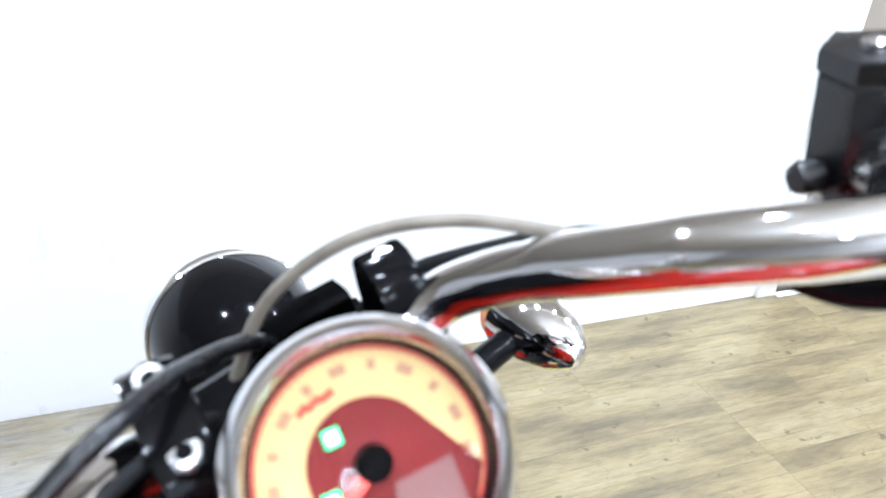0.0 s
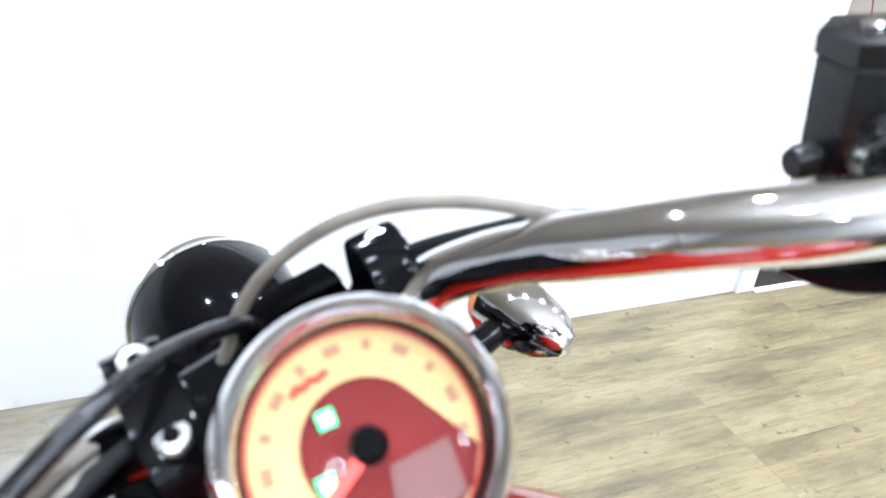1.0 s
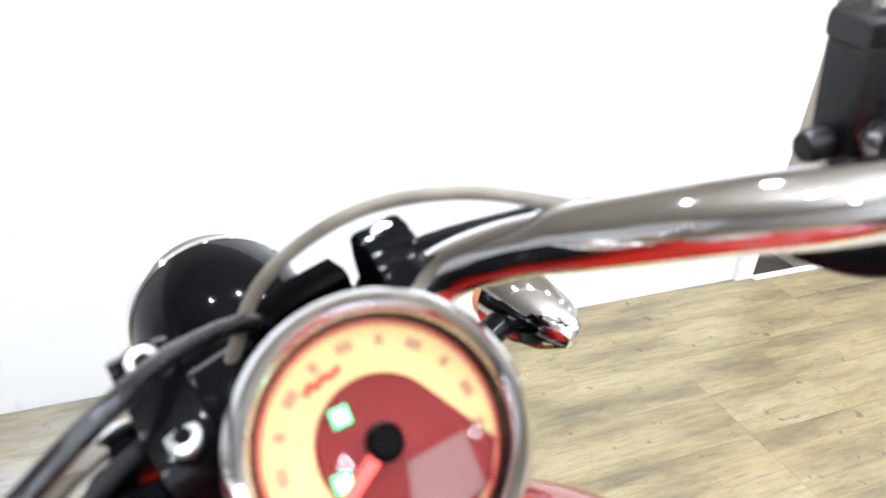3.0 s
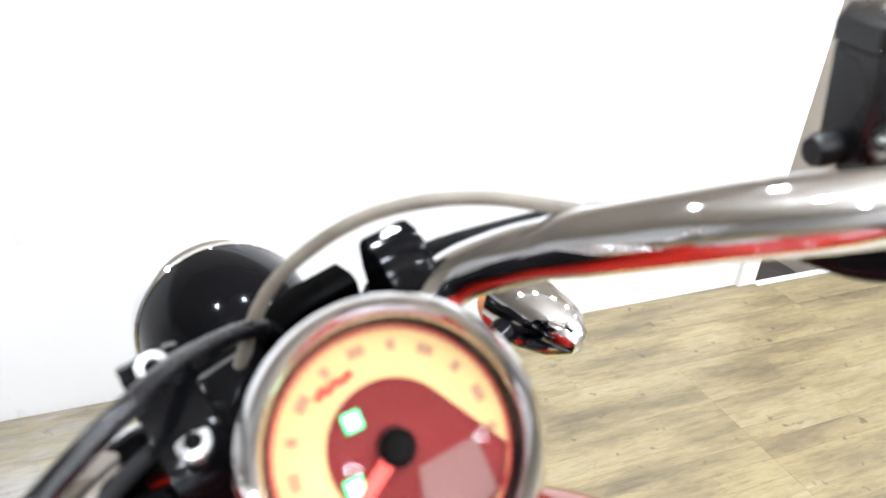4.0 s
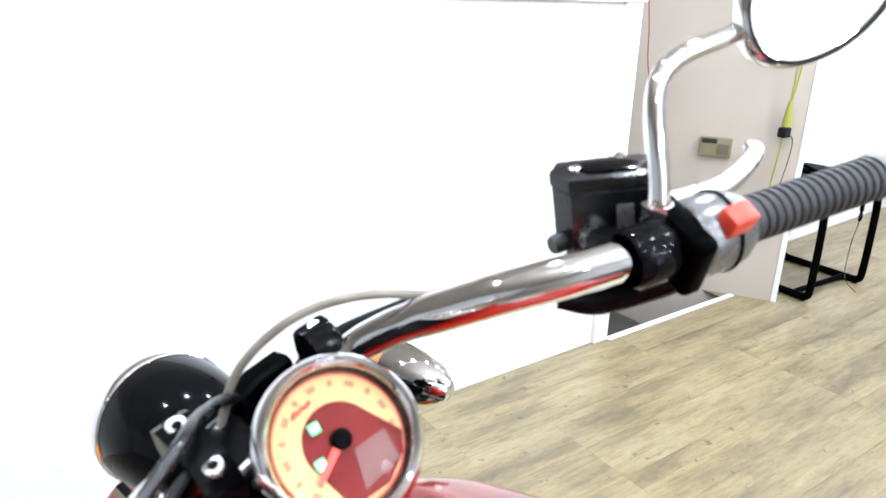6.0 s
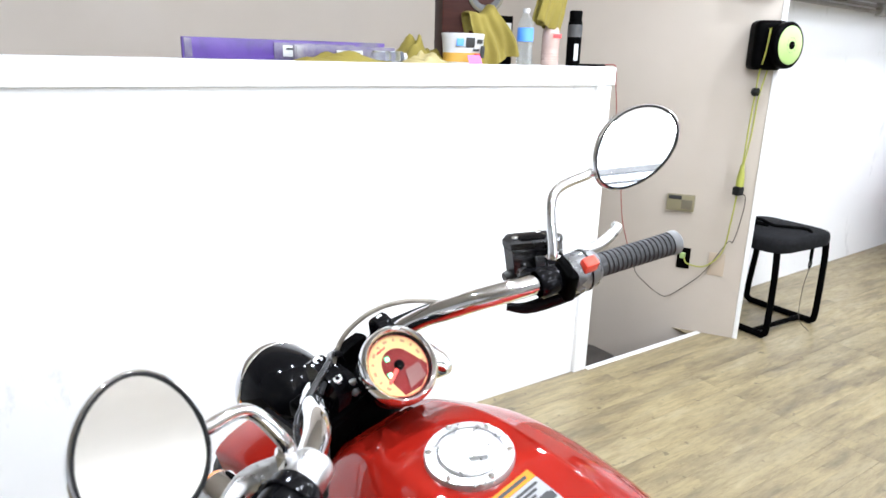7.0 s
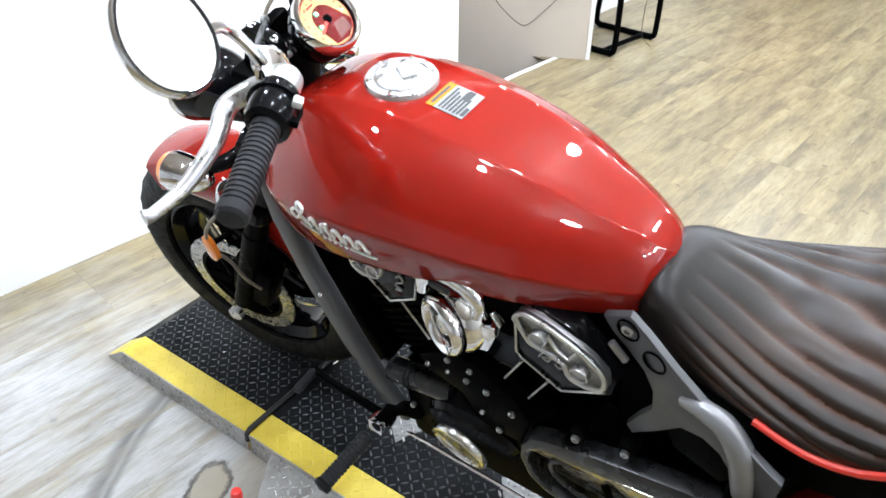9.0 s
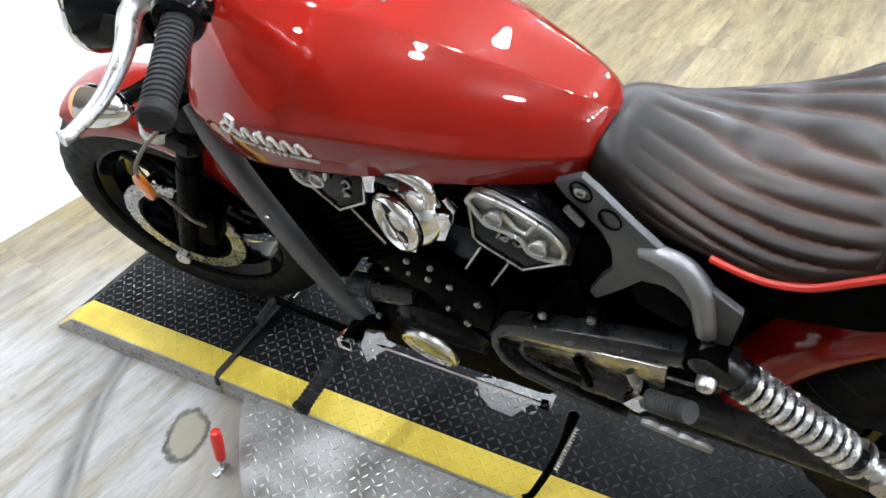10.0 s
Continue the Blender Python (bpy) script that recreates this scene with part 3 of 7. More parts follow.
M_CORD = mat("orange_red_cord", (0.22, 0.025, 0.015), 0.5)
M_WIRE = mat("thin_dark_wire", (0.03, 0.025, 0.02), 0.5)
M_FABRIC = varied(mat("black_seat_fabric", (0.018, 0.018, 0.02), 0.9), [(0.004, 0.004, 0.0045), (0.009, 0.009, 0.010)], 60, bump_by=0.3, bump_scale=600)
bsdf(M_FABRIC).inputs["Specular IOR Level"].default_value = 0.15
M_GALV = varied(mat("galvanised_duct", (0.5, 0.5, 0.5), 0.35, 0.9), [(0.40, 0.40, 0.40), (0.56, 0.56, 0.55)], 5, rough=(0.25, 0.45))
M_CONDUIT = varied(mat("grey_conduit", (0.45, 0.44, 0.42), 0.45, 0.5), [(0.36, 0.35, 0.33), (0.5, 0.49, 0.47)], 9)
M_BAGRED = varied(mat("touring_red_paint", (0.30, 0.008, 0.014), 0.4, 0.0, 1.0, 0.0), [(0.16, 0.005, 0.008), (0.21, 0.008, 0.011)], 3)
M_TAILRED = mat("red_lens", (0.35, 0.01, 0.01), 0.12, 0, 0.6)

# ---------------------------------------------------------------- the motorcycle
BIKE = pose(-1.529, -1.390, 0.06, 0, -10.5, 8.04)      # on its side stand, leaning to its left
bike = tagged(empty("motorcycle", BIKE), "red cruiser motorcycle on its side stand on a lift deck", "motorcycle")

AXLE_F = Vector((0.018, 0.505, 0.309))
AXLE_R = Vector((0, -0.94, 0.318))
RAKE = radians(29)
STEER_DIR = Vector((0, -math.sin(RAKE), math.cos(RAKE)))
STEER_AT = Vector((0, 0.600, 0.0))
STEER = Matrix.Translation(STEER_AT + Vector((0.018, 0, 0))) @ Matrix.Rotation(radians(7.0), 4, STEER_DIR) @ Matrix.Translation(-STEER_AT)
X = Vector((1, 0, 0))


def bpart(name, bm, material, parent=bike, label="", sharp=35, steer=False):
    if steer:
        bmesh.ops.transform(bm, matrix=STEER, verts=bm.verts)
    return part(name, bm, material, parent, label, sharp)


def bolt(p, d, r=0.006, h=0.004, material=M_CHROME, parent=bike, steer=False):
    bpart("bolt", lathe([(r, -h), (r, h * 0.6), (r * 0.75, h), (r * 0.45, h), (r * 0.42, h * 0.3), (0, h * 0.3)], axis(p, d), 12), material, parent, steer=steer)


# --- tank
TANK = [  # y, half width, height of the top, of the bottom, half width of the raised spine
    (0.180, 0.060, 0.800, 0.722, 0.030),
    (0.174, 0.100, 0.825, 0.700, 0.046),
    (0.150, 0.135, 0.848, 0.686, 0.056),
    (0.100, 0.155, 0.868, 0.684, 0.060),
    (0.040, 0.167, 0.880, 0.692, 0.062),
    (-0.040, 0.166, 0.876, 0.700, 0.063),
    (-0.120, 0.155, 0.861, 0.704, 0.062),
    (-0.200, 0.135, 0.838, 0.700, 0.056),
    (-0.270, 0.105, 0.810, 0.694, 0.044),
    (-0.325, 0.076, 0.785, 0.694, 0.030),
    (-0.352, 0.052, 0.766, 0.702, 0.020),
    (-0.360, 0.020, 0.756, 0.716, 0.008),
]


def tank_profile(y):
    """Half cross section at y, as shares of the half width and of the height: spine, shoulder, flank crease, tucked lower flank."""
    hw, top, low, spine = mix(TANK, y)
    q = spine / hw
    r = 1 - q
    return [(0.0, 1.0), (q * 0.5, 1.0), (q * 0.85, 0.995), (q, 0.988), (q + r * 0.09, 0.962), (q + r * 0.28, 0.903), (q + r * 0.50, 0.815), (q + r * 0.70, 0.705), (q + r * 0.87, 0.58), (q + r * 0.95, 0.51),
            (1.0, 0.46), (0.994, 0.39), (0.962, 0.25), (0.915, 0.09), (0.86, 0.0), (0.60, -0.03), (0.0, -0.03)]


def build_tank():
    ys = [0.180 - 0.540 * (0.5 - 0.5 * math.cos(math.pi * i / 56)) for i in range(57)]
    bm = bmesh.new()
    rings = []
    for y in ys:
        hw, top, low, spine = mix(TANK, y)
        pts = [p.xy for p in curve_points([(a, b, 0) for a, b in tank_profile(y)], 3)]
        loop = [(a, b) for a, b in pts] + [(-a, b) for a, b in pts[-2:0:-1]]
        rings.append([Vector((hw * a, y, low + (top - low) * b)) for a, b in loop])
    add_loft(bm, rings)
    return bpart("fuel_tank", bm, M_RED, label="glossy deep red teardrop fuel tank", sharp=50)


tank = build_tank()

# --- fuel cap
CAP = axis((0.0, 0.0, 0.879), (0, -0.07, 1))
cap = bpart("fuel_cap", lathe([(0.046, -0.012), (0.046, 0.004), (0.0445, 0.0065), (0.036, 0.007), (0.035, 0.005), (0.0, 0.005)], CAP, 48), M_ALU, label="brushed silver flush fuel cap")
bpart("cap_lid", lathe([(0.033, 0.004), (0.033, 0.0072), (0.031, 0.0088), (0.0, 0.0095)], CAP, 40), M_ALU, cap)
bpart("key_cover", box((0.020, 0.030, 0.006), CAP @ pose(0.006, -0.004, 0.0105, 0, 0, -35), 0.0025), M_ALU, cap)
for i in range(6):
    a = math.tau * i / 6 + 0.3
    bpart("cap_bolt", lathe([(0.0035, 0.0), (0.0035, 0.0085), (0.002, 0.0095), (0, 0.0085)], CAP @ Matrix.Translation((0.0405 * math.cos(a), 0.0405 * math.sin(a), 0)), 8), M_CHROME, cap)



def tank_top(x, y):
    """Height of the tank's skin over a place, on its upper side."""
    hw, top, low, spine = mix(TANK, y)
    f = abs(x) / hw
    prof = tank_profile(y)[:11]
    for (a, p), (b, q) in zip(prof, prof[1:]):
        if a <= f <= b:
            return low + (top - low) * (p + (q - p) * (f - a) / (b - a))
    return low


def tank_side(y, z):
    """Half width of the tank's skin at a height on its flank."""
    hw, top, low, spine = mix(TANK, y)
    g = (z - low) / (top - low)
    prof = tank_profile(y)[5:16]
    for (a, p), (b, q) in zip(prof, prof[1:]):
        if q <= g <= p:
            return hw * (a + (b - a) * (g - p) / (q - p))
    return hw


def on_top(x0, x1, y0, y1, lift, thick=0.0006, nx=8, ny=6):
    """A thin sheet that follows the tank's top."""
    bm = bmesh.new()
    rows = []
    for h in (lift + thick, lift):
        rows.append([[bm.verts.new((x0 + (x1 - x0) * i / nx, y0 + (y1 - y0) * j / ny,
                                    tank_top(x0 + (x1 - x0) * i / nx, y0 + (y1 - y0) * j / ny) + h)) for i in range(nx + 1)] for j in range(ny + 1)])
    for g in rows:
        for j in range(ny):
            for i in range(nx):
                bm.faces.new((g[j][i], g[j][i + 1], g[j + 1][i + 1], g[j + 1][i]))
    a, b = rows
    edge = [(0, i) for i in range(nx)] + [(j, nx) for j in range(ny)] + [(ny, i) for i in range(nx, 0, -1)] + [(j, 0) for j in range(ny, 0, -1)]
    for (j, i), (l, k) in zip(edge, edge[1:] + edge[:1]):
        bm.faces.new((a[j][i], a[l][k], b[l][k], b[j][i]))
    return bm


lab = bpart("warning_label", on_top(-0.026, 0.026, -0.102, -0.064, 0.0008), M_LABELGREY, label="silver and orange warning label on the tank")
bpart("label_header", on_top(-0.026, 0.026, -0.0635, -0.053, 0.0008), M_LABELORANGE, lab, "orange header strip")
for j in range(6):
    y = -0.0685 - 0.0048 * j
    bpart("print_bar", on_top(-0.023, 0.021 - 0.006 * (j % 3), y - 0.0022, y + 0.0006, 0.0017, 0.0003, 6, 1), M_PRINT, lab)
bpart("print_bar", on_top(-0.022, -0.006, -0.101, -0.0965, 0.0017, 0.0003, 4, 1), M_PRINT, lab)
bpart("print_bar", on_top(0.004, 0.024, -0.092, -0.084, 0.0017, 0.0003, 4, 1), M_PRINT, lab)
bpart("print_bar", on_top(-0.020, 0.018, -0.0602, -0.0565, 0.0017, 0.0003, 6, 1), M_PRINT, lab)


def side_stroke(bm, points, radius, lift=0.0015):
    """A raised stroke on the tank's left flank, through points of (y, z)."""
    line = [(-(tank_side(y, z) + lift), y, z) for y, z in [p.xy for p in curve_points([(a, b, 0) for a, b in points], 5)]]
    add_tube(bm, line, radius, 6, smooth=False)


def build_badge():
    bm = bmesh.new()
    z = lambda y: 0.760 + (y - 0.0) * 0.16       # the script climbs towards the front
    # plain looping strokes in place of the maker's script
    side_stroke(bm, [(0.066, z(0.066) + 0.004), (0.074, z(0.07) - 0.006), (0.064, z(0.064) - 0.010), (0.054, z(0.054) + 0.002), (0.048, z(0.048) + 0.013), (0.060, z(0.06) + 0.014), (0.054, z(0.054) + 0.002), (0.044, z(0.044) - 0.009)], 0.0026)
    y = 0.040
    for k in range(5):
        side_stroke(bm, [(y, z(y) - 0.010), (y - 0.003, z(y) + 0.004), (y - 0.009, z(y) + 0.006), (y - 0.0125, z(y) - 0.009), (y - 0.017, z(y) - 0.010)], 0.0026)
        y -= 0.0175
    side_stroke(bm, [(0.012, z(0.012) - 0.006), (0.009, z(0.009) + 0.014)], 0.0025)
    bpart("badge", bm, M_SILVERBADGE, tank, "silver script badge on the tank flank")
    for a, b in ((0.062, 0.030), (-0.016, -0.052)):
        bm = bmesh.new()
        side_stroke(bm, [(a, z(a) - 0.0185), ((a + b) / 2, z((a + b) / 2) - 0.0185), (b, z(b) - 0.0185)], 0.0022)
        bpart("badge_bar", bm, M_SILVERBADGE, tank)
    for k in range(5):
        bm = bmesh.new()
        a = 0.0235 - 0.008 * k
        side_stroke(bm, [(a, z(a) - 0.0155), (a - 0.001, z(a) - 0.0215)], 0.0023)
        bpart("badge_bar", bm, M_SILVERBADGE, tank)


build_badge()

# --- seat
SEAT = [  # y, half width, top, bottom
    (-0.332, 0.036, 0.738, 0.710),
    (-0.342, 0.060, 0.750, 0.706),
    (-0.370, 0.083, 0.754, 0.698),
    (-0.420, 0.106, 0.738, 0.688),
    (-0.480, 0.129, 0.729, 0.694),
    (-0.535, 0.142, 0.742, 0.692),
    (-0.575, 0.146, 0.762, 0.702),
    (-0.605, 0.147, 0.778, 0.724),
    (-0.640, 0.147, 0.794, 0.750),
    (-0.700, 0.140, 0.816, 0.782),
    (-0.720, 0.125, 0.808, 0.786),
]


def build_seat():
    bm = bmesh.new()
    nu, nv = 110, 132
    rings, wear = [], []
    for i in range(nu + 1):
        y = -0.332 - 0.388 * i / nu
        hw, top, low = mix(SEAT, y)
        ring = []
        u = max(0.0, (y + 0.61) / 0.26)
        fade = min(1.0, max(0.0, (-0.385 - y) / 0.13)) * min(1.0, max(0.0, (y + 0.618) / 0.016))
        shift = 0.46 * math.sin(min(u, 1.1) * 1.75)
        for k in range(nv + 1):
            a = math.pi * k / nv                      # from the left edge over the top to the right edge
            c, s = math.cos(a), math.sin(a)
            x = -hw * math.copysign(abs(c) ** 0.80, c)
            zz = low + (top - low) * s ** 0.72
            v = abs(k / nv - 0.5) * 2
            w = 1 - 2 * k / nv
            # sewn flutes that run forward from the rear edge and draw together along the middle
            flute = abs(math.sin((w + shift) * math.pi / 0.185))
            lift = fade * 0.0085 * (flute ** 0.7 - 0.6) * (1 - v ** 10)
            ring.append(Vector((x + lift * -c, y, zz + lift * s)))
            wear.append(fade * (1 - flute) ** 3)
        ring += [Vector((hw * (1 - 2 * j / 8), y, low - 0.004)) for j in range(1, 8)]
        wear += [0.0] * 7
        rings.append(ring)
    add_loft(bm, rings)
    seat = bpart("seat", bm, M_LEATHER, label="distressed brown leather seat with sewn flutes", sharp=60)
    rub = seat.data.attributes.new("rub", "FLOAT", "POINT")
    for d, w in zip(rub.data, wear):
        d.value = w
    line = [(-(mix(SEAT, y)[0] + 0.002), y, mix(SEAT, y)[2] + 0.002) for y in [-0.488 - 0.0115 * i for i in range(20)]]
    bm = bmesh.new()
    add_tube(bm, line, 0.0042, 8, smooth=False)
    bpart("piping", bm, M_PIPING, seat, "bright red piping")
    # sewn rear edge of the fluted part
    y = -0.618
    hw, top, low = mix(SEAT, y)
    edge = [(-hw * math.copysign(abs(math.cos(a)) ** 0.80, math.cos(a)), y - 0.004 * math.sin(a), low + (top - low) * math.sin(a) ** 0.72 + 0.0015) for a in [math.pi * (0.04 + 0.92 * k / 40) for k in range(41)]]
    bpart("seat_welt", tube(edge, 0.0030, 8, smooth=False), M_LEATHER, seat, sharp=60)
    return seat


build_seat()
bm = bmesh.new()
rings = []
for y, hw, hi, lo in [(-0.345, 0.055, 0.700, 0.62), (-0.42, 0.090, 0.684, 0.60), (-0.50, 0.120, 0.692, 0.61), (-0.56, 0.128, 0.694, 0.62), (-0.64, 0.132, 0.728, 0.64), (-0.72, 0.125, 0.77, 0.67)]:
    rings.append([Vector(p) for p in ((-hw, y, lo), (-hw - 0.002, y, hi), (hw + 0.002, y, hi), (hw, y, lo))])
add_loft(bm, rings)
bpart("seat_base", bm, M_BLACK)


def arc_band(axle, r1, hw, a0, a1, n=40, lip=0.02, crown=0.02):
    """A mudguard: a curved shell round an axle, from angle a0 to a1 (degrees, 0 ahead, 90 up)."""
    bm = bmesh.new()
    prof = []
    for k in range(13):
        f = -1 + 2 * k / 12
        prof.append((hw * math.sin(f * math.pi / 2) ** 1 if abs(f) < 1 else hw * f, r1 - crown * (1 - math.cos(f * math.pi / 2)) - (lip if abs(f) == 1 else 0)))
    inner = [(x * 0.96, r - 0.004) for x, r in reversed(prof)]
    loop = prof + inner
    rings = []
    for i in range(n + 1):
        a = radians(a0 + (a1 - a0) * i / n)
        rings.append([Vector((axle.x + x, axle.y + r * math.cos(a), axle.z + r * math.sin(a))) for x, r in loop])
    add_loft(bm, rings)
    return bm


bpart("front_fender", arc_band(Vector((0.018, 0.520, 0.312)), 0.318, 0.072, 72, 170, lip=0.045, crown=0.022), M_RED, label="glossy red front fender", steer=True, sharp=60)
bpart("rear_fender", arc_band(AXLE_R, 0.420, 0.105, -5, 165, lip=0.02, crown=0.035), M_RED, label="glossy red rear fender", sharp=60)


def wheel(axle, r, hw, steer, disc_side, rim_r=0.20):
    m = Matrix.Translation(axle) @ Matrix.Rotation(math.pi / 2, 4, "Y")
    prof = []
    for k in range(25):
        a = radians(-118 + 236 * k / 24)
        prof.append((r - 0.062 + 0.062 * math.cos(a), hw * 1.06 * math.sin(a)))
    prof.append(prof[0])
    tyre_bm = bmesh.new()
    add_lathe(tyre_bm, prof, m, 72)
    tyre = bpart("tyre", tyre_bm, M_RUBBER, bike, "black tyre", steer=steer, sharp=60)
    # tread sipes
    bm = bmesh.new()
    for i in range(36):
        for s in (-1, 1):
            a0 = math.tau * (i + (0.5 if s > 0 else 0)) / 36
            line = []
            for q in range(5):
                u = 0.15 + 0.75 * q / 4
                th = radians(118) * u * 0.72
                rr = r - 0.062 + 0.0626 * math.cos(th)
                line.append(m @ Vector((rr * math.cos(a0 + 0.10 * u), rr * math.sin(a0 + 0.10 * u), s * hw * 1.065 * math.sin(th))))
            add_tube(bm, line, 0.0016, 4, smooth=False)
    tagged(bpart("tread_groove", bm, M_PRINT, tyre, steer=steer), kind="stuff")
    rim = bmesh.new()
    add_lathe(rim, [(rim_r + 0.012, -hw * 0.80), (rim_r, -hw * 0.78), (rim_r - 0.018, -hw * 0.5), (rim_r - 0.022, 0), (rim_r - 0.018, hw * 0.5), (rim_r, hw * 0.78), (rim_r + 0.012, hw * 0.80),
                    (rim_r + 0.014, hw * 0.6), (rim_r - 0.004, 0), (rim_r + 0.014, -hw * 0.6), (rim_r + 0.012, -hw * 0.80)], m, 64)
    add_lathe(rim, [(0.0, -0.05), (0.030, -0.05), (0.034, -0.04), (0.028, 0), (0.034, 0.04), (0.030, 0.05), (0, 0.05)], m, 24)
    rim_ob = bpart("rim", rim, M_GLOSSBLACK, bike, "black cast rim", steer=steer)
    for i in range(10):
        a = math.tau * (i // 2) / 5 + (0.16 if i % 2 else -0.16)
        bm = bmesh.new()
        add_tube(bm, [m @ Vector((0.028 * math.cos(a * 1), 0.028 * math.sin(a), 0.012)), m @ Vector(((rim_r - 0.016) * math.cos(a), (rim_r - 0.016) * math.sin(a), 0.0))], [0.015, 0.011], 8, smooth=False)
        bpart("spoke", bm, M_GLOSSBLACK, rim_ob, steer=steer)
    if disc_side:
        # solid black disc added to darken the gaps between the spokes
        bpart("spoke_backing", lathe([(0.0, 0.030), (0.150, 0.030), (0.155, 0.034), (0.150, 0.038), (0, 0.038)], m, 48), M_BLACK, rim_ob, steer=steer)
        bm = bmesh.new()
        md = m @ Matrix.Translation((0, 0, disc_side * 0.072))
        # drilled disc with real holes
        radii = [0.102, 0.107, 0.112, 0.117, 0.122, 0.127, 0.132]
        grid = [[[bm.verts.new(md @ Vector((rr * math.cos(math.tau * i / 120), rr * math.sin(math.tau * i / 120), h))) for i in range(120)] for rr in radii] for h in (-0.0022, 0.0022)]
        hole = lambda j, i: (j in (1, 4) and i % 6 == 0) or (j in (2, 5) and i % 6 == 3)
        for g in grid:
            for j in range(6):
                for i in range(120):
                    if not hole(j, i):
                        bm.faces.new((g[j][i], g[j][(i + 1) % 120], g[j + 1][(i + 1) % 120], g[j + 1][i]))
        for j in range(7):
            for i in range(120):
                lower = j > 0 and not hole(j - 1, i)
                upper = j < 6 and not hole(j, i)
                if lower != upper:
                    bm.faces.new((grid[0][j][i], grid[0][j][(i + 1) % 120], grid[1][j][(i + 1) % 120], grid[1][j][i]))
        bpart("brake_disc", bm, M_DISC, bike, "drilled steel brake disc", steer=steer)
        bm = bmesh.new()
        for i in range(5):
            a = math.tau * i / 5 + 0.2
            add_tube(bm, [md @ Vector((0.03 * math.cos(a), 0.03 * math.sin(a), 0)), md @ Vector((0.084 * math.cos(a + 0.25), 0.084 * math.sin(a + 0.25), 0))], 0.008, 8, smooth=False)
        add_lathe(bm, [(0.094, -0.002), (0.105, -0.002), (0.105, 0.002), (0.094, 0.002), (0.094, -0.002)], md, 48)
        bpart("disc_carrier", bm, M_BLACK, bike, steer=steer)


wheel(AXLE_F, 0.299, 0.062, True, -1)
wheel(AXLE_R, 0.318, 0.072, False, 0)

# --- fork, yokes and headlamp
FORK = STEER_DIR
for s in (-1, 1):
    foot = AXLE_F + Vector((s * 0.088 - 0.018, -0.030, -0.01))
    top = foot + FORK * 0.49
    bpart("fork_leg", tube([foot + FORK * 0.02, foot + FORK * 0.30], 0.0225, 20, smooth=False), M_BLACK, steer=True)
    bpart("fork_tube", tube([foot + FORK * 0.30, top], 0.0205, 20, smooth=False), M_BLACK, steer=True)
    bpart("fork_cover", lathe([(0.027, 0), (0.028, 0.02), (0.028, 0.10), (0.026, 0.115), (0, 0.115)], axis(foot + FORK * 0.36, FORK), 24), M_GLOSSBLACK, steer=True)
    bpart("axle_nut", lathe([(0.016, 0), (0.016, 0.012), (0.010, 0.016), (0, 0.016)], axis(foot + Vector((s * 0.022, 0, 0)), (s, 0, 0)), 12), M_ALU, steer=True)
bpart("brake_caliper", box((0.055, 0.085, 0.13), Matrix.Translation(AXLE_F + Vector((-0.088, -0.095, 0.085))) @ pose(0, 0, 0, 25, 0, 0), 0.012), M_BLACK, label="black front brake caliper", steer=True)
for z, y in ((0.770, 0.218), (0.64, 0.295)):
    bm = bmesh.new()
    add_plate(bm, [(-0.108, -0.026), (-0.095, -0.034), (0.080, -0.034), (0.094, -0.026), (0.094, 0.020), (0.075, 0.034), (-0.085, 0.034), (-0.108, 0.026)], 0.028, axis((-0.018, y, z), FORK), 0.006)
    bpart("fork_yoke", bm, M_GLOSSBLACK, steer=True)

HL = axis((0.006, 0.388, 0.786), (0, 1, -0.06)) @ Matrix.Scale(0.83, 4)
lampshell = bpart("headlamp", lathe([(0, -0.072), (0.022, -0.070), (0.040, -0.062), (0.055, -0.046), (0.066, -0.024), (0.072, 0.004), (0.0745, 0.030), (0.0745, 0.048)], HL, 48), M_GLOSSBLACK, label="gloss black headlamp bucket with chrome rim", steer=True, sharp=60)
bpart("headlamp_rim", lathe([(0.0735, 0.044), (0.0765, 0.046), (0.0775, 0.052), (0.0765, 0.060), (0.070, 0.064), (0.068, 0.058)], HL, 48), M_CHROME, lampshell, "chrome rim", steer=True)
bpart("headlamp_lens", lathe([(0.070, 0.056), (0.050, 0.068), (0.02, 0.073), (0, 0.074)], HL, 40), M_CLEARPLASTIC, lampshell, "clear headlamp lens", steer=True)
for s in (-1, 1):
    bm = bmesh.new()
    add_plate(bm, [(-0.035, -0.01), (0.055, -0.018), (0.06, 0.0), (0.03, 0.03), (-0.035, 0.022)], 0.006, Matrix.Translation((s * 0.070, 0.30, 0.800)) @ Matrix(((0, 0, 1, 0), (1, 0, 0, 0), (0, 1, 0, 0), (0, 0, 0, 1))), 0.0015)
    bpart("headlamp_bracket", bm, M_GLOSSBLACK, steer=True)
bm = bmesh.new()
rings = []
for x, y, z, h in ((-0.046, 0.236, 0.872, 0.020), (-0.028, 0.238, 0.889, 0.024), (-0.006, 0.237, 0.902, 0.028), (0.018, 0.233, 0.911, 0.031), (0.040, 0.228, 0.915, 0.033)):
    rings.append([Vector((x, y - 0.004, z - h)), Vector((x, y - 0.005, z - 0.002)), Vector((x, y, z)), Vector((x, y + 0.016, z - 0.003)), Vector((x, y + 0.022, z - h))])
add_loft(bm, rings)
bpart("headlamp_shroud", bm, M_BLACK, label="black cover over the headlamp mount", steer=True, sharp=40)

# --- handlebar
def both(points, s):
    return [(x * s, y, z) for x, y, z in points]


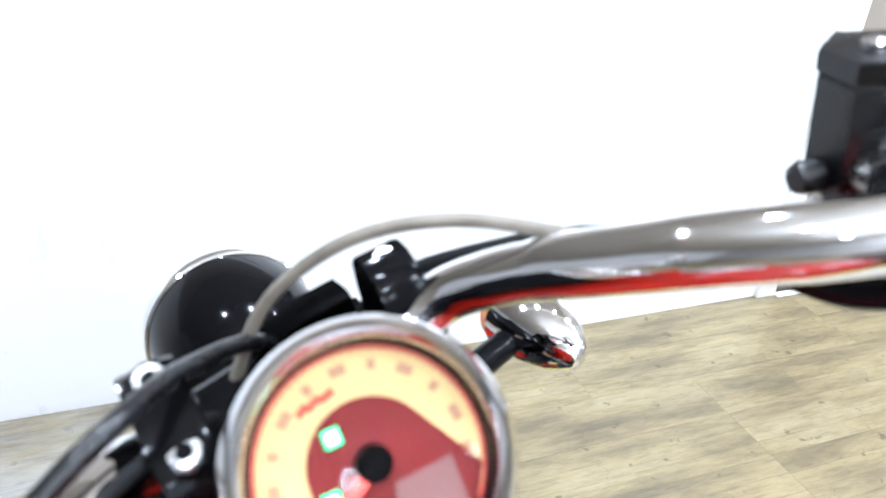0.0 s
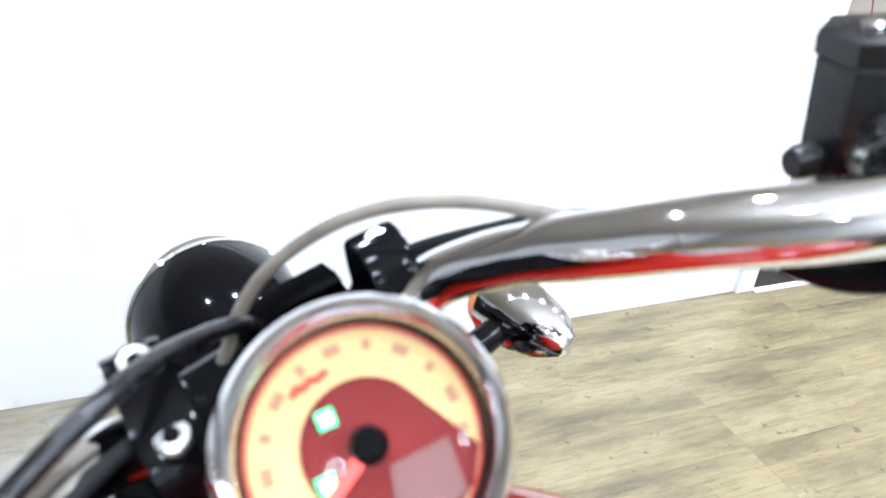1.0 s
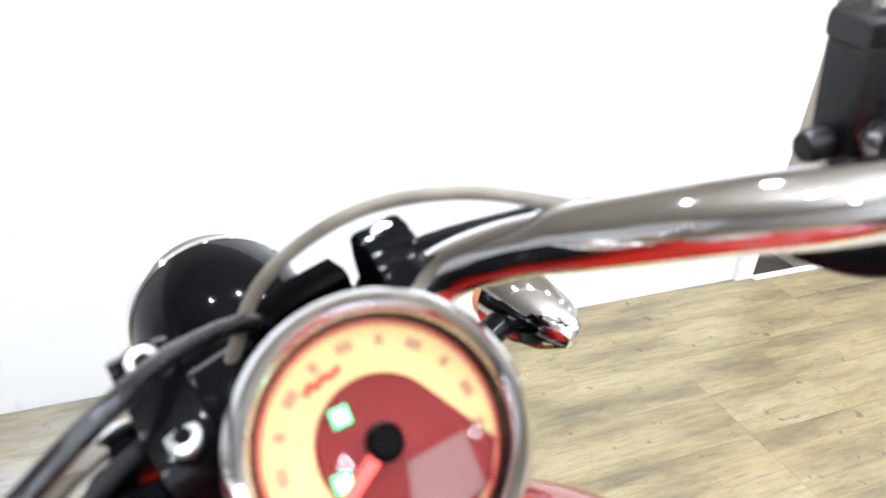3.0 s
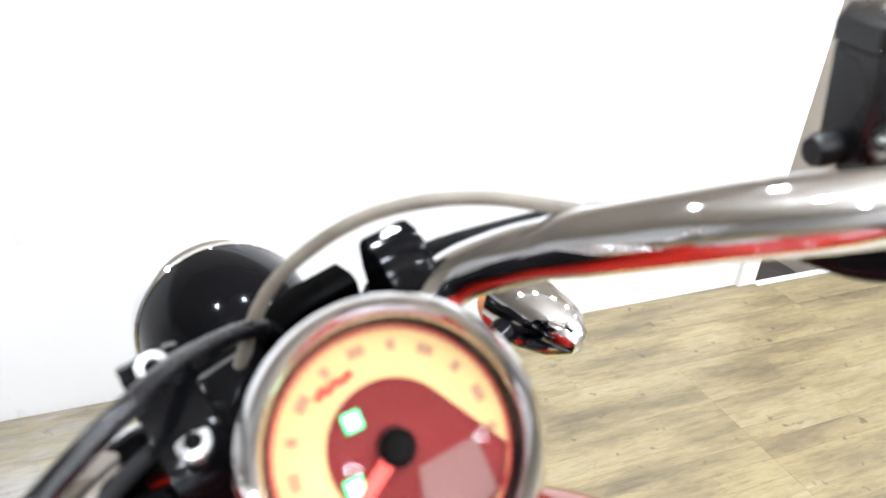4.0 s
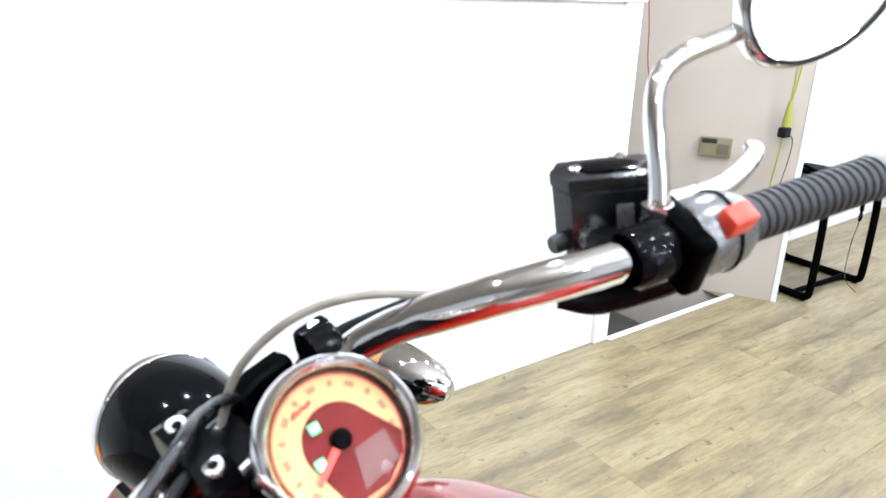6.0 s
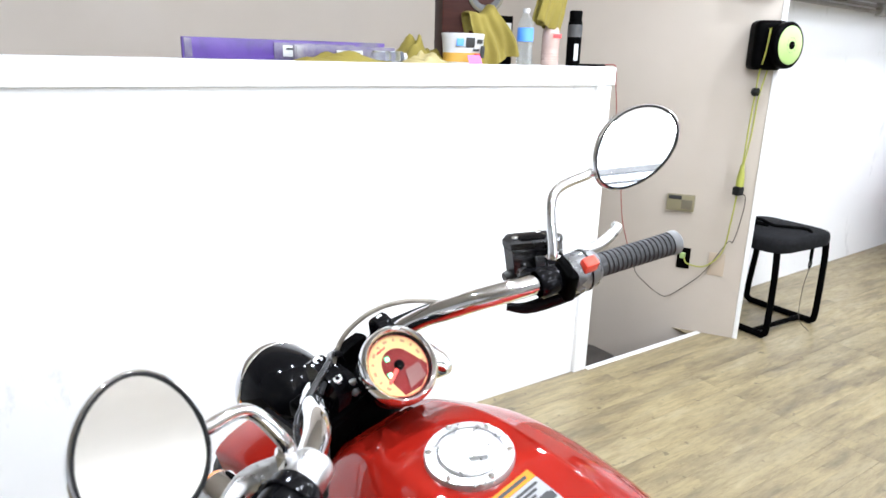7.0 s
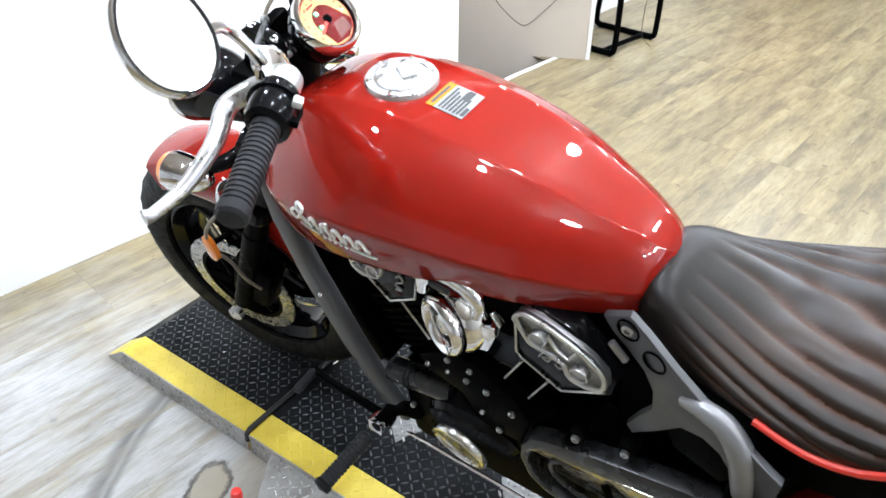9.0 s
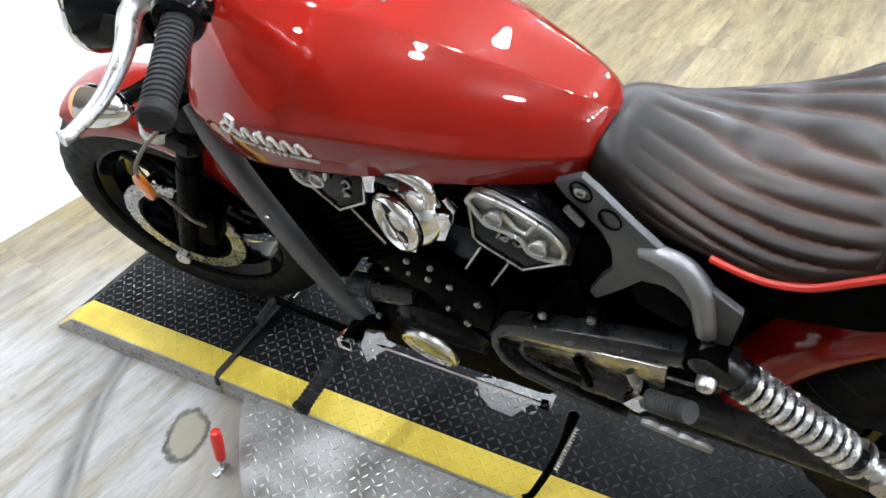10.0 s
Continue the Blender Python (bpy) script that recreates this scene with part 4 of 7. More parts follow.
BAR = [(0.042, 0.194, 0.906), (0.056, 0.193, 0.909), (0.071, 0.188, 0.917), (0.085, 0.171, 0.927), (0.097, 0.154, 0.934), (0.112, 0.127, 0.944), (0.126, 0.102, 0.953), (0.146, 0.076, 0.959), (0.190, 0.038, 0.964), (0.25, 0.0066, 0.9616), (0.30, -0.0186, 0.9595), (0.338, -0.0378, 0.9578)]
BAR_LEFT = BAR[:-3] + [(0.25, 0.0150, 0.9590), (0.30, -0.0037, 0.9525), (0.338, -0.0180, 0.9477)]      # the left end droops a little more
for s in (-1, 1):
    bm = bmesh.new()
    add_tube(bm, both(BAR if s > 0 else BAR_LEFT, s), 0.0122, 24, 6)
    bar = bpart("handlebar", bm, M_CHROME, label="polished chrome handlebar half", steer=True, sharp=60)
    sleeve = bmesh.new()
    add_tube(sleeve, both([(0.0945, 0.1572, 0.9328), (0.100, 0.1490, 0.9360), (0.112, 0.127, 0.944), (0.126, 0.102, 0.953), (0.146, 0.076, 0.959), (0.170, 0.0542, 0.9625)], s), [0.0124, 0.0134, 0.0134, 0.0134, 0.0134], 24, 6)
    bpart("bar_sleeve", sleeve, M_CHROME, bar, steer=True, sharp=60)
bridge = bpart("clamp_bridge", box((0.150, 0.066, 0.026), pose(-0.004, 0.214, 0.866, 12, 0, 0), 0.008, 3), M_BLACK, label="black upper fork clamp", steer=True)
bpart("bridge_body", box((0.118, 0.052, 0.070), pose(-0.020, 0.212, 0.838, 14, 0, 0), 0.012, 3), M_BLACK, bridge, steer=True)
bpart("bridge_cover", box((0.052, 0.050, 0.030), pose(-0.030, 0.212, 0.884, 24, 0, 8), 0.010, 3), M_GLOSSBLACK, bridge, steer=True)
bpart("wire_clip", tube([(-0.046, 0.186, 0.892), (-0.034, 0.180, 0.902), (-0.022, 0.184, 0.900), (-0.018, 0.190, 0.890)], 0.0024, 8), M_ALU, bridge, "bright wire clip", steer=True)
for p in ((-0.052, 0.190, 0.884), (-0.026, 0.178, 0.888)):
    bpart("bridge_bolt", lathe([(0.0040, -0.003), (0.0040, 0.002), (0.0028, 0.003), (0, 0.003)], axis(p, (0, -0.7, 0.7)), 12), M_ALU, bridge, steer=True)
CLAMP_UP = Vector((0, -0.42, 0.91)).normalized()      # the caps' split face leans back
for s in (-1, 1):
    c = Vector((0.053 if s > 0 else -0.0475, 0.1890, 0.9270))
    side = Matrix(((0, 0, 1, c.x - 0.0110), (1, 0, 0, c.y), (0, 1, 0, c.z), (0, 0, 0, 1)))
    if s > 0:
        outline = [(0.027, -0.044), (0.028, -0.004), (0.026, 0.008), (0.021, 0.0135), (0.013, 0.0125), (0.006, 0.0080), (0.001, 0.0), (-0.002, -0.012), (-0.002, -0.044)]
    else:
        outline = [(0.026, -0.040), (0.027, -0.004), (0.024, 0.010), (0.018, 0.0125), (0.010, 0.0105), (-0.008, 0.0025), (-0.019, -0.0055), (-0.023, -0.013), (-0.024, -0.024), (-0.016, -0.044)]
    clampob = bpart("bar_clamp", plate(outline, 0.022, side, 0.004), M_GLOSSBLACK, label="gloss black handlebar clamp", steer=True)
    for dy, dz in ((0.0145, 0.0085), (-0.0140, -0.0055)):
        if s > 0 and dy < 0:
            continue
        q = c + Vector((0, dy, dz))
        bpart("clamp_bolt", lathe([(0.0068, -0.006), (0.0068, 0.0016), (0.0058, 0.0034), (0.0030, 0.0036), (0.0026, 0.0018), (0, 0.0018)], axis(q, CLAMP_UP), 20), M_SPRING, clampob, "bright bolt", steer=True)
        bpart("bolt_seat", lathe([(0.0088, -0.010), (0.0090, 0.0), (0.0082, 0.0012), (0.0072, 0.0004)], axis(q, CLAMP_UP), 20), M_GLOSSBLACK, clampob, steer=True)
    bpart("riser", tube([c + Vector((0, 0.008, -0.030)), c + Vector((0, 0.030, -0.095))], 0.017, 16, smooth=False), M_GLOSSBLACK, steer=True)
# black cable guide behind the bar
bpart("cable_guide", tube([(0.073, 0.215, 0.890), (0.075, 0.215, 0.905), (0.080, 0.215, 0.912), (0.086, 0.215, 0.9135), (0.096, 0.215, 0.911), (0.106, 0.215, 0.904)], [0.0030, 0.0034, 0.0034, 0.0030, 0.0022], 10), M_GLOSSBLACK, label="black cable guide behind the handlebar", steer=True)

# --- gauge
GN = Vector((-0.039, -0.733, 0.679)).normalized()
gx = (Matrix.Identity(3) @ X - GN * GN.x).normalized()
gy = GN.cross(gx)
GM = Matrix(((gx.x, gy.x, GN.x, 0.0137), (gx.y, gy.y, GN.y, 0.1187), (gx.z, gy.z, GN.z, 0.9319), (0, 0, 0, 1))) @ Matrix.Scale(0.945, 4)
gauge = bpart("speedometer", lathe([(0, -0.062), (0.030, -0.060), (0.040, -0.050), (0.0445, -0.030), (0.045, -0.004), (0.043, 0.0)], GM, 48), M_GLOSSBLACK, label="round speedometer with cream dial in a chrome bezel", sharp=60)
bpart("bezel", lathe([(0.0440, -0.014), (0.0475, -0.012), (0.0485, -0.004), (0.0475, 0.004), (0.0440, 0.0075), (0.0405, 0.0055), (0.0395, 0.001)], GM, 64), M_CHROME, gauge, "chrome bezel", sharp=70)
bpart("inner_ring", lathe([(0.0405, 0.0035), (0.0392, 0.003), (0.0378, -0.0045), (0.0378, -0.006)], GM, 48), M_GLOSSBLACK, gauge)
bpart("dial", lathe([(0.0378, -0.006), (0.0378, -0.0045), (0, -0.0045)], GM, 48), M_CREAM, gauge, "cream dial", sharp=20)
# maroon centre with a flat flank
out = []
for i in range(40):
    a = math.tau * i / 40
    p = Vector((0.0212 * math.cos(a), 0.0212 * math.sin(a)))
    out.append((p.x, p.y))
bpart("dial_centre", plate(out, 0.0006, GM @ Matrix.Translation((0, 0, -0.0044))), M_DIALRED, gauge, "maroon dial centre")
bpart("dial_centre", plate([(0.0150, 0.0148), (0.0185, 0.0104), (0.0335, -0.0145), (0.027, -0.025), (0.012, -0.034), (-0.012, -0.034), (-0.0200, -0.0070), (0, -0.005)], 0.0006, GM @ Matrix.Translation((0, 0, -0.00425))), M_DIALRED, gauge)
bpart("display", plate([(-0.004, -0.030), (0.022, -0.026), (0.0225, -0.008), (0.002, -0.0085)], 0.0005, GM @ Matrix.Translation((0.002, 0, -0.0035))), M_LCD, gauge, "dim red liquid crystal display")
glass = bpart("gauge_glass", lathe([(0.0400, 0.0030), (0.030, 0.0040), (0.015, 0.0046), (0.0, 0.0048), (0.0, 0.0038), (0.015, 0.0036), (0.030, 0.0030), (0.0400, 0.0020)], GM @ pose(0, 0, 0, -2.0, 2.5, 0), 40), M_LENS, gauge, "clear domed glass", sharp=60)
glass.visible_shadow = False
bpart("hub", lathe([(0.0062, -0.004), (0.0060, 0.0005), (0.0045, 0.002), (0, 0.0022)], GM @ Matrix.Translation((0, 0, 0)), 24), M_BLACK, gauge)
bpart("needle", plate([(-0.0023, 0.0), (0.0023, 0.0), (0.0016, 0.027), (-0.0016, 0.027)], 0.001, GM @ pose(0, 0, -0.0015, 0, 0, 122)), M_NEEDLE, gauge, "red needle")
# red ring painted in for the reflection along the dial's edge
bpart("rim_reflection", lathe([(0.0377, -0.0044), (0.0377, -0.0040), (0.0368, -0.0040), (0.0368, -0.0044)], GM, 48), M_SCRIPTANDRIM, gauge, "red edge reflection drawn as a thin ring round the dial")
for k in range(13):
    a = radians(215 - 250 * k / 12)
    bpart("dial_mark", box((0.0030 if k % 2 else 0.0056, 0.0036, 0.0004), GM @ Matrix.Translation((0.0315 * math.cos(a), 0.0315 * math.sin(a), -0.0042)) @ pose(0, 0, 0, 0, 0, math.degrees(a) - 90)), M_DIALMARK, gauge)
for k in range(49):
    a = radians(215 - 250 * k / 48)
    bpart("dial_tick", box((0.0011 if k % 4 else 0.0018, 0.0004, 0.0003), GM @ Matrix.Translation((0.0362 * math.cos(a), 0.0362 * math.sin(a), -0.0042)) @ pose(0, 0, 0, 0, 0, math.degrees(a))), M_DIALMARK, gauge)
bm = bmesh.new()
add_tube(bm, [GM @ Vector(p) for p in ((-0.0165, 0.0225, -0.004), (-0.0140, 0.0248, -0.004), (-0.0125, 0.0238, -0.004), (-0.0095, 0.0256, -0.004), (-0.0075, 0.0250, -0.004), (-0.0035, 0.0264, -0.004))], 0.0011, 6)
bpart("dial_script", bm, M_SCRIPTANDRIM, gauge, "small red script mark")
for p in ((-0.0093, 0.0126), (-0.0160, -0.0056)):
    led = bpart("indicator_light", box((0.0060, 0.0060, 0.001), GM @ Matrix.Translation((*p, -0.0032)), 0.0004), M_LED, gauge, "lit green indicator")
    bpart("indicator_core", box((0.0040, 0.0040, 0.0006), GM @ Matrix.Translation((*p, -0.0025)), 0.0002), M_LEDCORE, led)

# --- grips and controls
def ribbed(a, b, r, n, name, material=M_GRIP, steer=True):
    a, b = Vector(a), Vector(b)
    prof = [(0.0, 0.0), (r * 0.8, 0.0), (r, 0.003)]
    length = (b - a).length
    for k in range(n):
        z0 = 0.008 + (length - 0.016) * k / n
        dz = (length - 0.016) / n
        prof += [(r, z0 + dz * 0.1), (r, z0 + dz * 0.6), (r * 0.90, z0 + dz * 0.7), (r * 0.90, z0 + dz * 0.95)]
    prof += [(r, length - 0.008), (r * 0.97, length), (0, length)]
    return bpart(name, lathe(prof, axis(a, b - a), 24), material, label="ribbed black rubber grip", steer=steer, sharp=40)


def at_bar(s, f):
    """A place on the bar: f from 0 at the inner end of the switches to 1 at the grip's end."""
    a, b = Vector((0.192 * s, 0.036, 0.964)), Vector((0.358, -0.048, 0.957) if s > 0 else (-0.358, -0.0255, 0.946))
    return a + (b - a) * f, (b - a).normalized()


for s in (-1, 1):
    p0, d = at_bar(s, 0.28)
    p1, _ = at_bar(s, 0.92)
    ribbed(p0, p1, 0.0150, 16, "grip", M_GRIPGREY if s > 0 else M_GRIP)
    end = at_bar(s, 0.92)[0]
    bpart("bar_end", lathe([(0.0152, 0.0), (0.0158, 0.004), (0.0154, 0.011), (0.012, 0.014), (0, 0.015)], axis(end - d * 0.008, d), 24), M_GRIPEND if s > 0 else M_GRIP, steer=True)
    c, d = at_bar(s, 0.17)
    if s > 0:
        sw = bpart("switch_housing", box((0.050, 0.044, 0.016), axis(c - d * 0.022, d) @ pose(0, 0, 0, 0, 0, 20), 0.007, 4), M_BLACK, label="black and silver handlebar switch housing", steer=True)
        bpart("switch_body", lathe([(0.021, -0.016), (0.0235, -0.010), (0.0235, 0.008), (0.0215, 0.017), (0.0175, 0.024), (0.0150, 0.025)], axis(c, d) @ Matrix.Diagonal((1.0, 1.08, 1, 1)), 28), M_SWITCHGREY, sw, "silver grey switch body", steer=True, sharp=50)
        bpart("body_seam", lathe([(0.0232, -0.0010), (0.0243, -0.0010), (0.0243, 0.0010), (0.0232, 0.0010)], axis(c + d * 0.006, d) @ Matrix.Diagonal((1.0, 1.08, 1, 1)), 28), M_BLACK, sw, steer=True)
    else:
        sw = bpart("switch_housing", lathe([(0.0150, -0.028), (0.0215, -0.026), (0.0238, -0.020), (0.0238, 0.014), (0.0222, 0.021), (0.0160, 0.024)], axis(c, d) @ Matrix.Diagonal((1.0, 1.10, 1, 1)), 28), M_GLOSSBLACK, label="gloss black handlebar switch housing", steer=True, sharp=50)
    if s < 0:
        bpart("switch_seam", lathe([(0.0245, -0.0012), (0.0285, -0.0012), (0.0285, 0.0012), (0.0245, 0.0012)], axis(c - d * 0.010, d), 24), M_GLOSSBLACK, sw, steer=True)
    if s > 0:
        bpart("kill_switch", box((0.018, 0.014, 0.016), Matrix.Translation(c + Vector((-0.006, -0.020, 0.017))) @ pose(0, 0, 0, 30, 0, -25), 0.003), M_SWITCHRED, sw, "red stop switch", steer=True)
    else:
        bpart("button", box((0.012, 0.010, 0.008), Matrix.Translation(c + Vector((0.012, -0.026, 0.008))) @ pose(0, 0, 0, 30, 0, 25), 0.002), M_GREYPLASTIC, sw, "grey switch button", steer=True)
        bpart("button", box((0.010, 0.012, 0.008), Matrix.Translation(c + Vector((-0.004, -0.027, -0.004))) @ pose(0, 0, 0, 30, 0, 25), 0.002), M_BLACK, sw, steer=True)
    k0, d = at_bar(s, -0.06)
    bpart("lever_perch", lathe([(0.0165, -0.014), (0.019, -0.010), (0.019, 0.010), (0.0165, 0.014)], axis(k0, d), 24), M_GLOSSBLACK if s > 0 else M_ALU, steer=True)
    pv = k0 + Vector((s * 0.008, 0.034, -0.006))
    bpart("perch_arm", tube([k0 + Vector((0, 0.012, 0)), pv], 0.012, 12, smooth=False), M_GLOSSBLACK if s > 0 else M_ALU, steer=True)
    tip = Vector((0.338, 0.036, 0.963) if s > 0 else (-0.348, 0.093, 0.916))
    bm = bmesh.new()
    add_tube(bm, [pv, pv + Vector((s * 0.026, 0.020, -0.008)), pv.lerp(tip, 0.45) + Vector((0, -0.004, 0)), pv.lerp(tip, 0.75) + Vector((0, -0.006, -0.004)), tip, tip + Vector((s * 0.010, 0.003, 0.002))], [0.0125, 0.0115, 0.0095, 0.0080, 0.0065, 0.0085], 12, flat=0.75)
    bpart("lever", bm, M_ALU, label="polished control lever", steer=True, sharp=60)
# --- brake fluid reservoir on the bar
RES_PLAN = [(0.191, 0.096), (0.198, 0.1145), (0.214, 0.119), (0.244, 0.076), (0.240, 0.054), (0.222, 0.048)]


def res_ring(grow):
    """The reservoir's plan, drawn out from its middle."""
    cx, cy = 0.2185, 0.0845
    return [(cx + (x - cx) * grow, cy + (y - cy) * grow) for x, y in RES_PLAN]


res = bpart("brake_reservoir", plate(res_ring(0.99), 0.045, Matrix.Translation((0, 0, 0.943)), 0.0), M_RESBLACK, label="black brake fluid reservoir", steer=True)
bpart("lid_seam", plate(res_ring(0.975), 0.003, Matrix.Translation((0, 0, 0.9872)), 0.0), M_PRINT, res, steer=True)
bpart("reservoir_lid", plate(res_ring(1.02), 0.009, Matrix.Translation((0, 0, 0.9895)), 0.0022), M_RESBLACK, res, steer=True)
for q in ((0.205, 0.100), (0.230, 0.062), (0.232, 0.083)):
    bpart("lid_screw", lathe([(0.0042, 0), (0.0042, 0.0024), (0.0030, 0.0034), (0.0014, 0.0034), (0.0012, 0.002), (0, 0.002)], Matrix.Translation((*q, 0.9983)), 16), M_CHROME, res, steer=True)
bpart("lid_plate", plate([(0.2050 + 0.5 * (x - 0.2050), 0.0890 + 0.5 * (y - 0.0890)) for x, y in RES_PLAN], 0.0026, Matrix.Translation((0.006, -0.003, 0.9980)), 0.001), M_GLOSSBLACK, res, steer=True)
# sight window made pale to stand in for the white glare on it
WIN = Matrix.Translation((0.2092, 0.0680, 0.968)) @ pose(0, 0, 0, 0, 0, -57.2)
bpart("sight_window", box((0.0110, 0.0024, 0.0230), WIN, 0.0010), M_SWITCHGREY, res, "pale sight window with its glare in the colour", steer=True)
bpart("banjo_bolt", lathe([(0, 0.0075), (0.0056, 0.0075), (0.0068, 0.0050), (0.0068, -0.010), (0, -0.010)], axis((0.1935, 0.1075, 0.9505), (-0.93, 0.35, 0.0)), 18), M_RESBLACK, res, steer=True)
cyl = bpart("master_cylinder", tube([Vector((0.200, 0.098, 0.934)), Vector((0.242, 0.036, 0.940))], 0.0125, 16, smooth=False), M_GLOSSBLACK, label="black brake master cylinder", steer=True)
bpart("cylinder_lug", tube([(0.172, 0.100, 0.918), (0.188, 0.078, 0.914), (0.214, 0.044, 0.926), (0.236, 0.020, 0.940)], [0.005, 0.008, 0.010, 0.008], 12), M_GLOSSBLACK, cyl, steer=True)


# --- mirrors
def mirror(s, foot, knee, glass_at, facing, spin, wide=1.0, high=1.0):
    stem = bmesh.new()
    foot, knee, glass_at = Vector(foot), Vector(knee), Vector(glass_at)
    f = Vector(facing).normalized()
    add_tube(stem, [foot, foot + Vector((0, 0, 0.020)), knee, knee.lerp(glass_at - f * 0.012, 0.5), glass_at - f * 0.012], [0.0075, 0.0065, 0.006, 0.006, 0.006], 12)
    st = bpart("mirror_stem", stem, M_CHROME, label="chrome mirror stem")
    bpart("stem_nut", lathe([(0.010, -0.004), (0.010, 0.010), (0.007, 0.012), (0, 0.012)], axis(foot, (0, 0, 1)), 6), M_CHROME, st)
    # teardrop outline
    outline = []
    for i in range(48):
        a = math.tau * i / 48
        rx = 0.058 * (1 + 0.16 * math.cos(a)) if math.cos(a) > 0 else 0.058
        outline.append((wide * rx * math.cos(a), high * (0.0435 + 0.006 * math.cos(a - 0.8)) * math.sin(a)))
    m = axis(glass_at, f)
    gx = (X * 1 - f * f.x).normalized()
    gy = f.cross(gx)
    m = Matrix(((gx.x, gy.x, f.x, glass_at.x), (gx.y, gy.y, f.y, glass_at.y), (gx.z, gy.z, f.z, glass_at.z), (0, 0, 0, 1))) @ pose(0, 0, 0, 0, 0, spin)
    if s < 0:
        m = m @ Matrix.Diagonal((-1, 1, 1, 1))
    sh = bmesh.new()
    rings = []
    for sc, z in ((0.10, -0.022), (0.55, -0.021), (0.85, -0.015), (0.98, -0.006), (1.0, 0.0), (0.985, 0.005), (0.945, 0.006), (0.925, 0.003)):
        rings.append([m @ Vector((x * sc, y * sc, z)) for x, y in outline])
    add_loft(sh, rings)
    bpart("mirror_shell", sh, M_CHROME, st, "chrome mirror housing", sharp=60)
    gl = bmesh.new()
    add_plate(gl, [(x * 0.93, y * 0.93) for x, y in outline], 0.0015, m @ Matrix.Translation((0, 0, 0.0028)))
    bpart("mirror_glass", gl, M_GLASS, st, "mirror glass", sharp=20)
    sl = bmesh.new()
    loops = [m @ Vector((x * 0.94, y * 0.94, 0.0048)) for x, y in outline]
    add_tube(sl, loops + loops[:1], 0.0016, 6, smooth=False)
    bpart("mirror_seal", sl, M_RUBBER, st)


mirror(1, (0.219, 0.064, 0.990), (0.241, 0.078, 1.068), (0.3433, 0.0365, 1.1000), (-0.435, -0.860, 0.300), 20, 1.04, 1.0)
mirror(-1, (-0.168, 0.036, 0.966), (-0.188, 0.044, 1.024), (-0.2742, -0.0042, 1.0614), (0.160, -0.790, 0.430), -17, 0.72, 1.20)


# --- front signals
for s in (-1, 1):
    c = Vector((-0.156, 0.328, 0.747) if s < 0 else (0.190, 0.296, 0.757))
    bpart("signal_arm", tube([(s * 0.07, 0.275, c.z), (s * 0.115, 0.285, c.z), c], [0.012, 0.012, 0.010], 14), M_GLOSSBLACK, steer=True)
    sg = bpart("turn_signal", lathe([(0, -0.054), (0.009, -0.050), (0.020, -0.034), (0.027, -0.014), (0.030, 0.008), (0.0305, 0.018)], axis(c, (0, 1, 0)), 28), M_CHROME, label="chrome bullet turn signal", steer=True, sharp=60)
    bpart("signal_lens", lathe([(0.0300, 0.018), (0.027, 0.029), (0.016, 0.036), (0, 0.038)], axis(c, (0, 1, 0)), 28), M_AMBER, sg, "amber lens", steer=True)

# --- cables
CABLES = [
    ("idle_cable", [(-0.16, 0.055, 0.938), (-0.120, 0.125, 0.935), (-0.075, 0.165, 0.930), (-0.040, 0.205, 0.905), (-0.01, 0.235, 0.86), (0.0, 0.24, 0.80)], 0.0030, M_RUBBER),
    ("switch_wire", [(-0.17, 0.045, 0.940), (-0.135, 0.110, 0.918), (-0.100, 0.150, 0.900), (-0.070, 0.185, 0.870), (-0.06, 0.20, 0.80)], 0.0034, M_GLOSSBLACK),
    ("clutch_cable", [(-0.175, 0.060, 0.945), (-0.135, 0.125, 0.945), (-0.090, 0.150, 0.952), (-0.062, 0.160, 0.958), (-0.035, 0.195, 0.940), (0.000, 0.230, 0.905), (0.010, 0.245, 0.84)], 0.0038, M_RESBLACK),
    ("brake_line", [(0.190, 0.100, 0.940), (0.168, 0.115, 0.928), (0.143, 0.132, 0.931), (0.112, 0.153, 0.943), (0.083, 0.173, 0.955), (0.058, 0.188, 0.959), (0.036, 0.203, 0.954), (0.013, 0.217, 0.940), (-0.004, 0.223, 0.924), (-0.022, 0.223, 0.900), (-0.044, 0.224, 0.882), (-0.073, 0.219, 0.852), (-0.085, 0.225, 0.800)], 0.0030, M_LINE),
    ("throttle_cable", [(0.200, 0.055, 0.945), (0.150, 0.120, 0.940), (0.105, 0.180, 0.930), (0.05, 0.235, 0.895), (0.03, 0.24, 0.80)], 0.004, M_RUBBER),
    ("wiring_loom", [(-0.18, 0.03, 0.945), (-0.125, 0.10, 0.930), (-0.085, 0.17, 0.905), (-0.060, 0.20, 0.85), (-0.05, 0.20, 0.78)], 0.005, M_RUBBER),
]
for name, pts, r, material in CABLES:
    bpart(name, tube(pts, r, 10), material, steer=True, sharp=60)

